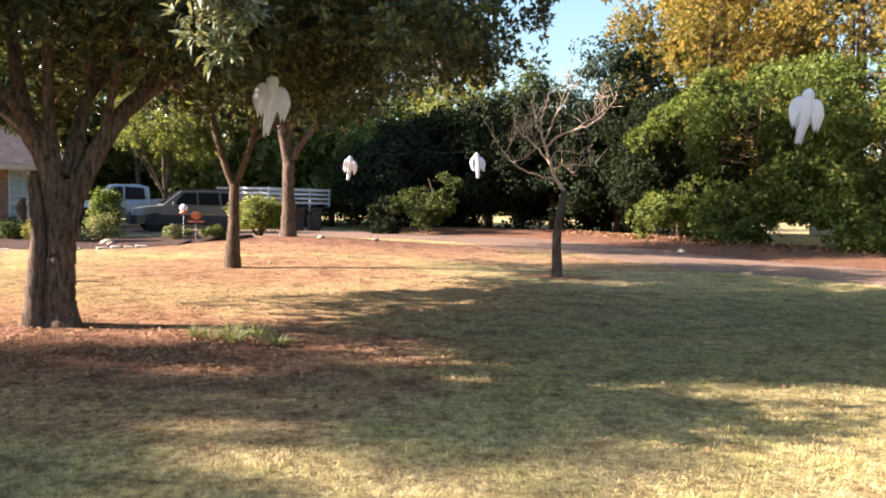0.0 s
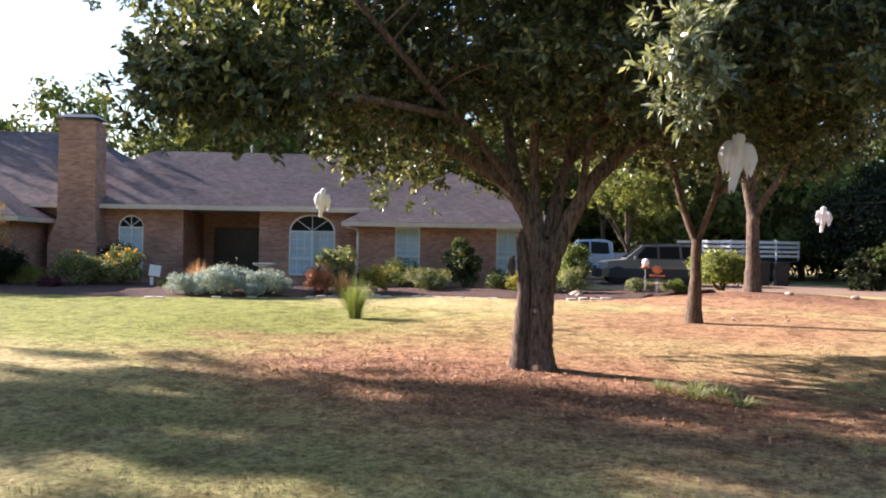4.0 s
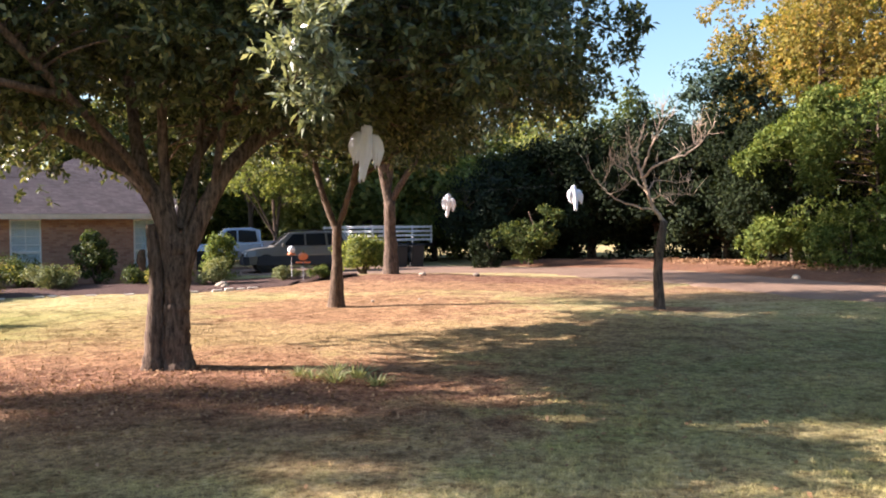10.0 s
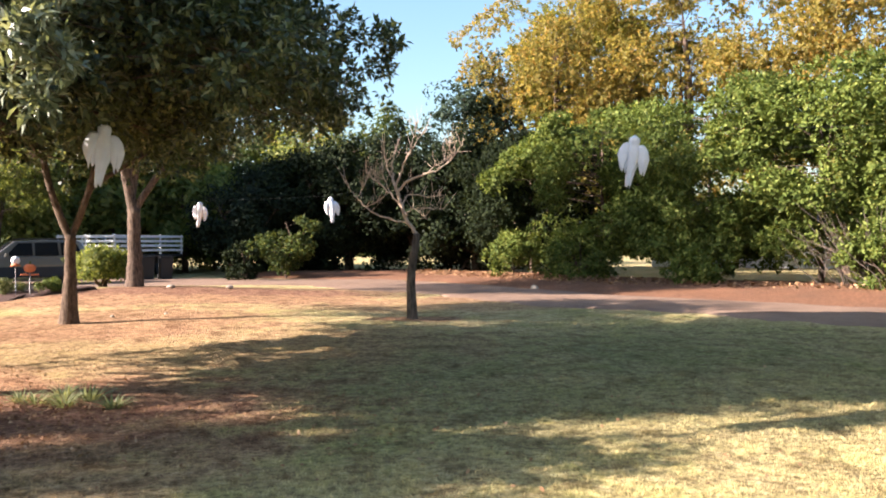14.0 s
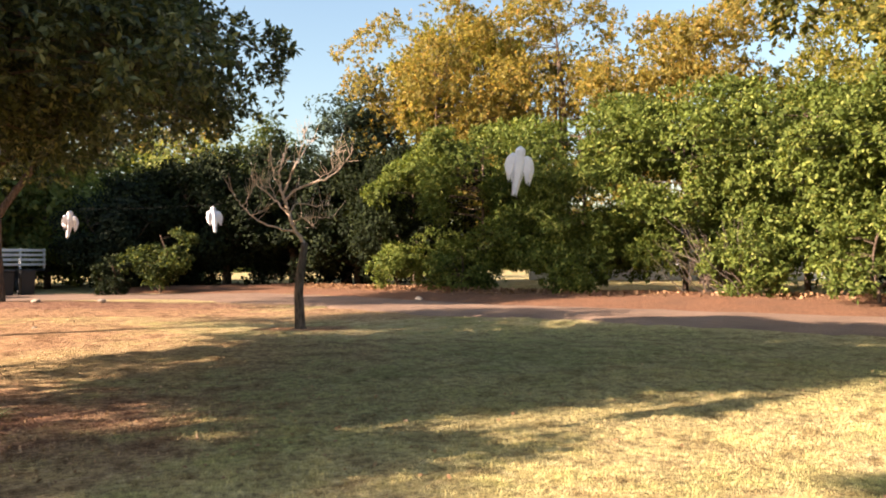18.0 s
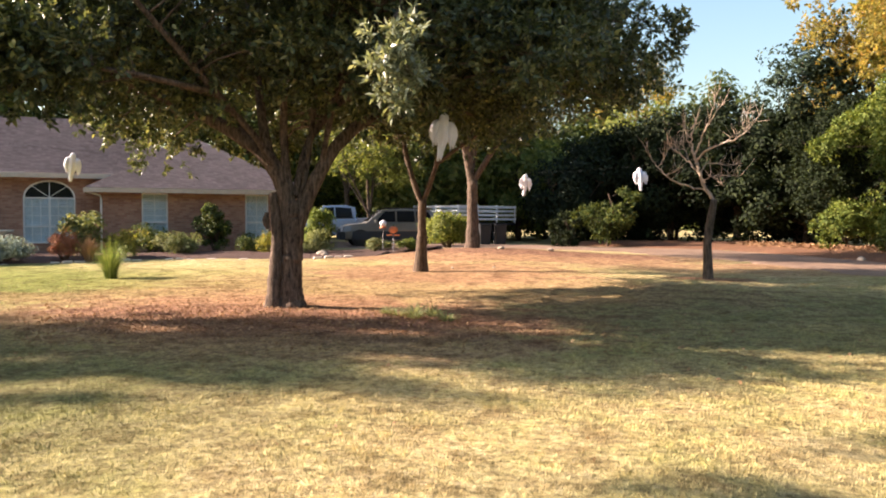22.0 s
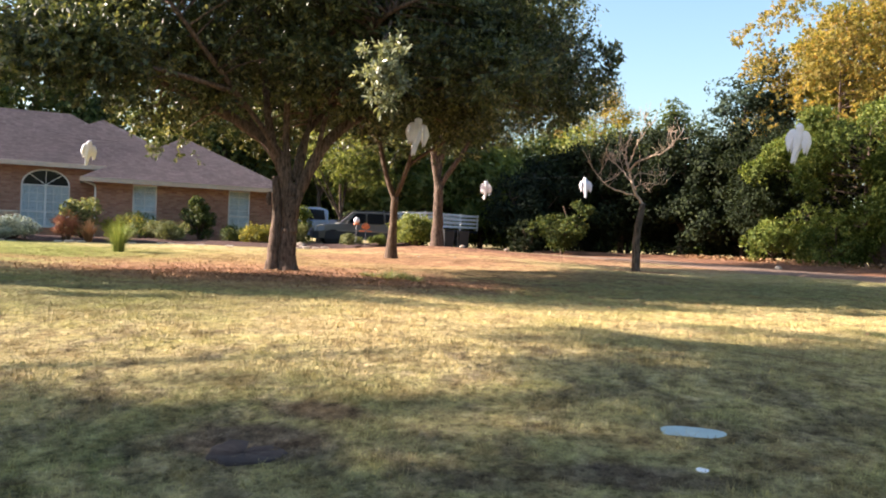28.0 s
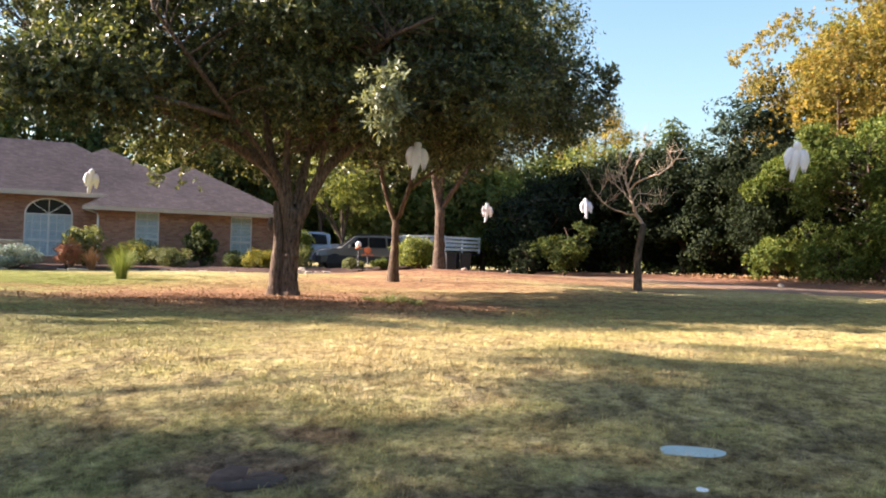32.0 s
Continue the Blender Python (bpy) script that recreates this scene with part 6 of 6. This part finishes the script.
boxpart("post", (-0.05, 0.05, -0.04, 0.04, -0.05, 0.32), M_WHITE, sg, bevel=0.01)
boxpart("board", (-0.16, 0.2, -0.02, 0.02, 0.36, 0.72), M_WHITE, sg, bevel=0.01, m=pose(0, 0, 0, 0, 8, 0))
# bird bath
bb = thing("bird_bath", (-17.4, 16.95, hz(-17.4, 16.95) + 0.08), "pale concrete bird bath near the porch", "bird bath")
bm = bmesh.new()
PR = [(0.0, 0.0), (0.2, 0.0), (0.2, 0.05), (0.09, 0.12), (0.07, 0.6), (0.12, 0.68), (0.34, 0.76), (0.36, 0.82), (0.3, 0.8), (0.0, 0.74)]
rg = [[bm.verts.new((r * math.cos(2 * math.pi * k / 20), r * math.sin(2 * math.pi * k / 20), z)) for r, z in PR[1:-1]] for k in range(20)]
for k in range(20):
    for j in range(len(PR) - 3):
        bm.faces.new((rg[k][j], rg[(k + 1) % 20][j], rg[(k + 1) % 20][j + 1], rg[k][j + 1]))
bm.faces.new([rg[k][-1] for k in range(20)])
bmesh.ops.recalc_face_normals(bm, faces=bm.faces[:])
part("basin", bm, M_CONCRETE, bb, smooth=True)
# irrigation box lid, cap and stump at the bottom of the slope
vb = thing("valve_box", (1.98, -0.72, float(lawn_relief(1.98, -0.72)) - 0.004), "flat pale green plastic irrigation box lid in the grass", "box", turn=4)
boxpart("rim", (-0.13, 0.13, -0.06, 0.06, -0.1, -0.006), M_DARK, vb, bevel=0.01, m=pose(0, 0, 0, 8.7, 0, 0))
bm = bmesh.new()
_m = pose(0, 0, 0, 8.7, 0, 0)
_rim = [(0.168 * (1 + 0.05 * math.sin(5 * a + 1)) * abs(math.cos(a)) ** 0.75 * math.copysign(1, math.cos(a)), 0.07 * (1 + 0.07 * math.sin(4 * a)) * abs(math.sin(a)) ** 0.75 * math.copysign(1, math.sin(a))) for a in [2 * math.pi * (k + 0.5) / 22 for k in range(22)]]
_top = bm.faces.new([bm.verts.new(_m @ Vector((x, y, 0.004))) for x, y in _rim])
for v in bmesh.ops.extrude_face_region(bm, geom=[_top])["geom"]:
    if isinstance(v, bmesh.types.BMVert):
        v.co.z -= 0.009
bmesh.ops.recalc_face_normals(bm, faces=bm.faces[:])
part("lid", bm, M_GREENLID, vb)
bm = bmesh.new()
bmesh.ops.create_cone(bm, cap_ends=True, segments=20, radius1=0.033, radius2=0.029, depth=0.03)
cp = tagged(part("pipe_cap", bm, M_WHITE, None, smooth=False), "small round white pipe cap in the grass", "cap")
cp.matrix_basis = pose(1.98, -1.17, hz(1.98, -1.17) - 0.002, 6, 0, 0)
_r = np.random.default_rng(77)
st = thing("tree_stump", (-0.2, -1.42, float(lawn_relief(-0.2, -1.42))), "low dark weathered stump cut level with the grass", "stump")
n, k = 30, 5
ang = np.arange(n) * 2 * np.pi / n
base = 0.2 * (1 + 0.06 * np.sin(3 * ang + 1) + 0.05 * np.sin(7 * ang) + _r.normal(0, 0.015, n))
V, F = [], []
for i, (s, z) in enumerate([(1.12, -0.08), (1.02, -0.01), (0.99, 0.006), (0.9, 0.01), (0.45, 0.008), (0.02, 0.004)]):
    V.append(np.column_stack([base * s * np.cos(ang), 0.7 * base * s * np.sin(ang), z + _r.normal(0, 0.004, n) + 0.13 * 0.7 * s * base * np.sin(ang)]))
    if i:
        F += [((i - 1) * n + j, (i - 1) * n + (j + 1) % n, i * n + (j + 1) % n, i * n + j) for j in range(n)]
part_np("wood", np.concatenate(V), F, M_STUMP, st)

# ---- pole, lines and hanging cloth ghosts ----
PX, PY = -13.1, 5.05
pz = hz(PX, PY)
pole = thing("line_pole", (PX, PY, pz), "thin dark pole set in an old tyre, holding a pulley wheel", "pole", turn=40)
part_np("shaft", *tube_np([(0, 0, 0.0), (0.04, 0, 1.5), (0.1, 0, 3.0)], [0.022, 0.02, 0.018], 8), M_STEEL, pole)
boxpart("arm", (-0.25, 0.45, -0.015, 0.015, 3.0, 3.03), M_STEEL, pole, bevel=0.004)
bm = bmesh.new()
bmesh.ops.create_cone(bm, cap_ends=True, segments=24, radius1=0.13, radius2=0.13, depth=0.02, matrix=pose(0.1, 0.02, 2.9, 90, 0, 0))
part("pulley_wheel", bm, M_STEEL, pole, "flat pulley wheel on top of the pole")
bm = bmesh.new()
bmesh.ops.create_uvsphere(bm, u_segments=12, v_segments=8, radius=0.05, matrix=pose(-0.26, 0, 3.03))
part("end_knob", bm, M_WHITE, pole, "white knob at the arm's end")
tyre = thing("old_tyre", (PX, PY, pz), "worn black car tyre lying flat round the pole's foot", "tyre")
bm = bmesh.new()
PR = [(0.2, 0.02), (0.24, 0.0), (0.32, 0.0), (0.345, 0.04), (0.345, 0.15), (0.32, 0.19), (0.24, 0.19), (0.2, 0.17)]
rg = [[bm.verts.new((r * math.cos(2 * math.pi * k / 32), r * math.sin(2 * math.pi * k / 32), z)) for r, z in PR] for k in range(32)]
for k in range(32):
    for j in range(len(PR)):
        bm.faces.new((rg[k][j], rg[(k + 1) % 32][j], rg[(k + 1) % 32][(j + 1) % len(PR)], rg[k][(j + 1) % len(PR)]))
bmesh.ops.recalc_face_normals(bm, faces=bm.faces[:])
part("carcass", bm, M_RUBBER, tyre)

LINE = [(-13.05, 5.1, 3.06), (-2.05, 9.42, 3.1), (5.0, 10.9, 3.3), (8.2, 6.7, 2.95), (14.0, -1.0, 2.9)]
BACK = [(14.0, -1.0, 2.9), (2.05, 15.7, 2.95), (0.8, 19.7, 2.9), (-2.6, 21.9, 2.9), (-6.2, 18.8, 2.9), (-11.5, 12.85, 2.95), (-13.05, 5.1, 3.06)]
ln = thing("ghost_line", (-13.05, 5.1, 3.06), "thin line strung round the yard above the lawn", "line")
for run in (LINE, BACK):
    for a, b in zip(run, run[1:]):
        P = np.array([a, (np.array(a) + np.array(b)) / 2 - [0, 0, 0.03], b]) - np.array(LINE[0])
        part_np("line", *tube_np(P, [0.0013] * 3, 5), M_STRING, ln)
anchor = thing("line_post", (14.0, -1.0, hz(14, -1)), "thin grey post holding the line at the lawn's side", "pole")
part_np("shaft", *tube_np([(0, 0, -0.2), (0, 0, 1.6), (0, 0, 3.3)], [0.03, 0.028, 0.026], 8), M_STEEL, anchor)


def ghost(at, turn, h, seed, label, tilt=0.0):
    """A square of white cloth over a ball: head, two raised side folds, a tail; hung by a thread."""
    rng = np.random.default_rng(seed)
    ph = rng.uniform(0, 6.28)

    def drape(profile, folds, cx, ragged, flat):
        """A hanging sleeve of cloth: profile rows of (depth share, radius, sideways shift)."""
        na, nz = 28, 18
        pd = np.array(profile)
        s = np.linspace(pd[0, 0], pd[-1, 0], nz)
        r, sh = np.interp(s, pd[:, 0], pd[:, 1]), np.interp(s, pd[:, 0], pd[:, 2])
        a = np.arange(na) * 2 * np.pi / na
        V = []
        for i in range(nz):
            k = (s[i] - s[0]) / (s[-1] - s[0])
            f = 1 + 0.3 * k * np.sin(folds * a + ph) + 0.12 * k * np.sin((2 * folds + 1) * a + 2 * ph)
            z = -h * (s[i] + ragged * k ** 2 * (np.sin(3 * a + ph) + 0.6 * np.sin(7 * a)))
            V.append(np.column_stack([cx + sh[i] + r[i] * f * np.cos(a), flat * r[i] * f * np.sin(a) + 0.02 * np.sin(4 * k + ph), z]))
        F = [(i * na + j, i * na + (j + 1) % na, (i + 1) * na + (j + 1) % na, (i + 1) * na + j) for i in range(nz - 1) for j in range(na)]
        return np.concatenate(V), np.array(F)

    V, F = join_np([drape([(0, 0.01, 0), (0.03, 0.06, 0), (0.1, 0.08, 0), (0.2, 0.066, 0), (0.35, 0.1, 0), (0.55, 0.085, -0.01), (0.72, 0.052, -0.03), (1.0, 0.03, -0.06)], 5, 0, 0.04, 0.7),
                    drape([(0.15, 0.01, -0.11), (0.17, 0.05, -0.115), (0.27, 0.085, -0.125), (0.42, 0.09, -0.14), (0.55, 0.06, -0.15), (0.66, 0.028, -0.155)], 4, 0, 0.06, 0.5),
                    drape([(0.19, 0.01, 0.11), (0.21, 0.05, 0.115), (0.31, 0.085, 0.125), (0.46, 0.09, 0.14), (0.6, 0.055, 0.145), (0.72, 0.025, 0.145)], 4, 0, 0.06, 0.5)])
    V[:, :2] *= h / 0.78
    ob = tagged(part_np("cloth_ghost", V, F, M_CLOTH, None, smooth=True), label, "ghost decoration", "cloth ghosts hanging on the line")
    ob.matrix_basis = pose(*at, tilt, tilt * 0.5, turn)
    sd = ob.modifiers.new("cloth", 'SOLIDIFY')
    sd.thickness = 0.006
    return ob


G = "white cloth ghost decoration hanging from the line"
for i, (at, turn, h, tilt) in enumerate([((-2.05, 9.42, 3.05), 15, 0.7, 4), ((5.0, 10.9, 3.25), -20, 0.74, 8), ((8.2, 6.7, 2.9), 40, 0.78, 3), ((0.8, 19.7, 2.86), 10, 0.62, -14), ((-2.6, 21.9, 2.86), -5, 0.66, 2),
                                          ((-12.6, 5.28, 3.0), 60, 0.72, 5), ((-11.5, 12.85, 2.9), 25, 0.62, 6)]):
    ghost(at, turn, h, 800 + i, G, tilt)


# ---- grass and fallen leaves ----
def scatter_blades(n, x0, x1, y0, y1, hgt, width, seed):
    rng = np.random.default_rng(seed)
    x, y = rng.uniform(x0, x1, n), rng.uniform(y0, y1, n)
    z = lawn_relief(x, y)
    a = rng.uniform(0, 2 * np.pi, n)
    clump = np.sin(x * 23 + 3 * np.sin(y * 9)) * np.sin(y * 27 + 3 * np.sin(x * 11)) + 0.8 * np.sin(x * 7.3 + 2 * np.sin(y * 5.1)) * np.sin(y * 8.9 + 2 * np.sin(x * 4.3))
    L = hgt * rng.uniform(0.5, 1.25, n) * np.clip(0.85 + 0.4 * clump, 0.35, 1.7)
    lean = rng.normal(0, 0.65, (n, 2)) * L[:, None]
    s = np.column_stack([np.cos(a), np.sin(a)]) * (width * rng.uniform(0.6, 1.4, n))[:, None]
    V = np.empty((n, 3, 3))
    V[:, 0] = np.column_stack([x - s[:, 0], y - s[:, 1], z - 0.006])
    V[:, 1] = np.column_stack([x + s[:, 0], y + s[:, 1], z - 0.006])
    V[:, 2] = np.column_stack([x + lean[:, 0], y + lean[:, 1], z + L])
    return V.reshape(-1, 3), np.arange(3 * n).reshape(n, 3)


_parts = [scatter_blades(380000, -4.5, 6.5, -4.0, 4.0, 0.023, 0.0026, 1), scatter_blades(260000, -9, 9, 4.0, 9.0, 0.023, 0.0036, 2), scatter_blades(120000, -14, 10, 9.0, 16.0, 0.022, 0.0055, 3)]
_r = np.random.default_rng(17)
_tc = np.repeat(np.column_stack([_r.uniform(-9, 8, 2600), _r.uniform(-4, 9, 2600)]), 26, axis=0)
_tn = len(_tc)
_tx, _ty = (_tc + _r.normal(0, 0.035, (_tn, 2))).T
_tz = lawn_relief(_tx, _ty)
_ta, _tl = _r.uniform(0, 6.283, _tn), _r.uniform(0.025, 0.07, _tn)
_tt = np.empty((_tn, 3, 3))
_tt[:, 0] = np.column_stack([_tx - 0.0022 * np.cos(_ta), _ty - 0.0022 * np.sin(_ta), _tz - 0.006])
_tt[:, 1] = np.column_stack([_tx + 0.0022 * np.cos(_ta), _ty + 0.0022 * np.sin(_ta), _tz - 0.006])
_tt[:, 2] = np.column_stack([_tx + _r.normal(0, 0.5, _tn) * _tl, _ty + _r.normal(0, 0.5, _tn) * _tl, _tz + _tl])
_parts.append((_tt.reshape(-1, 3), np.arange(3 * _tn).reshape(_tn, 3)))
_V = np.concatenate([p[0] for p in _parts])
_o, _Fs = 0, []
for p in _parts:
    _Fs.append(p[1] + _o)
    _o += len(p[0])
_F = np.concatenate(_Fs)
# bare earth keeps few blades
_c = _V.reshape(-1, 3, 3)[:, 0]
_bare = np.zeros(len(_c))
for cx, cy, rx, ry, k in ((-4.2, 8.6, 4.4, 1.9, 0.85), (-3.8, 16.0, 3.6, 2.4, 0.8), (-3.0, 12.5, 6.0, 2.8, 0.4), (-3.2, 6.2, 3.2, 1.5, 0.5), (-0.2, -1.42, 0.2, 0.14, 1.0), (1.98, -0.72, 0.165, 0.075, 1.0), (1.97, -1.13, 0.06, 0.06, 1.0)):
    _bare = np.maximum(_bare, k * (((_c[:, 0] - cx) / rx) ** 2 + ((_c[:, 1] - cy) / ry) ** 2 < 1))
_lump = 0.5 + 0.5 * np.sin(_c[:, 0] * 3.1 + 2 * np.sin(_c[:, 1] * 2.3)) * np.sin(_c[:, 1] * 3.7 + 1.5 * np.sin(_c[:, 0] * 1.9))
_edge = np.clip(np.minimum.reduce([(_c[:, 0] + 14) / 3.0, (10 - _c[:, 0]) / 3.0, (16 - _c[:, 1]) / 4.0, (_c[:, 1] + 4) / 0.5]), 0, 1)
_edge = np.minimum(_edge, np.where(_c[:, 1] < 9, np.clip((_c[:, 0] + 9) / 3.0, 0, 1), 1))
_keep = (np.random.default_rng(8).random(len(_c)) < _edge) & (np.random.default_rng(4).random(len(_c)) > _bare) & (np.random.default_rng(5).random(len(_c)) < 0.35 + 0.75 * _lump)
_V = _V.reshape(-1, 3, 3)[_keep].reshape(-1, 3)
tagged(part_np("lawn_grass", _V, np.arange(len(_V)).reshape(-1, 3), M_BLADE), "short mown dry grass blades over the lawn", "grass", kind="stuff")

_r = np.random.default_rng(6)
_n = 2000
_cx = np.concatenate([_r.normal(-4, 3.2, _n // 2), _r.uniform(-12, 10, _n // 4), _r.normal(-3, 3.0, _n // 4)])
_cy = np.concatenate([_r.normal(8.6, 1.6, _n // 2), _r.uniform(2, 22, _n // 4), _r.normal(20.5, 2.4, _n // 4)])
_cx = np.concatenate([_cx, _r.normal(-4.4, 2.4, 4200)])
_cy = np.concatenate([_cy, _r.normal(7.4, 1.0, 4200)])
_P = np.column_stack([_cx, _cy, lawn_relief(_cx, _cy) + 0.018])
tagged(part_np("fallen_leaves", *leaves_np(_P, np.tile([0, 0, 1.0], (len(_P), 1)) + _r.normal(0, 0.2, (len(_P), 3)), 0.045, 0.028, _r, 0.12, 0.0), M_LITTER), "brown fallen oak leaves scattered on grass and earth", "leaves", kind="stuff")

_n = 9000
_t = _r.uniform(0, 1, _n)
_L = spline([(30, 4.5), (23.2, 9.4), (15.6, 16.0), (12.0, 19.8), (9.6, 24.0), (7.5, 29.5), (4.6, 35.5)], 200)
_q = _L[(_t * 199).astype(int)] + np.column_stack([np.abs(_r.normal(0, 1.3, _n)), np.abs(_r.normal(0, 1.3, _n))]) * 0.75 + _r.normal(0, 0.12, (_n, 2))
_P = np.column_stack([_q, lawn_relief(_q[:, 0], _q[:, 1]) + _r.uniform(0.05, 0.34, _n) * np.clip(np.linalg.norm(_q - _L[(_t * 199).astype(int)], axis=1) / 1.6, 0.1, 1)])
tagged(part_np("leaf_litter", *leaves_np(_P, np.tile([0, 0, 1.0], (_n, 1)) + _r.normal(0, 0.35, (_n, 3)), 0.13, 0.075, _r, 0.15, 0.0), M_LITTER), "rust-brown leaf litter along the foot of the hedge", "leaves", kind="stuff")
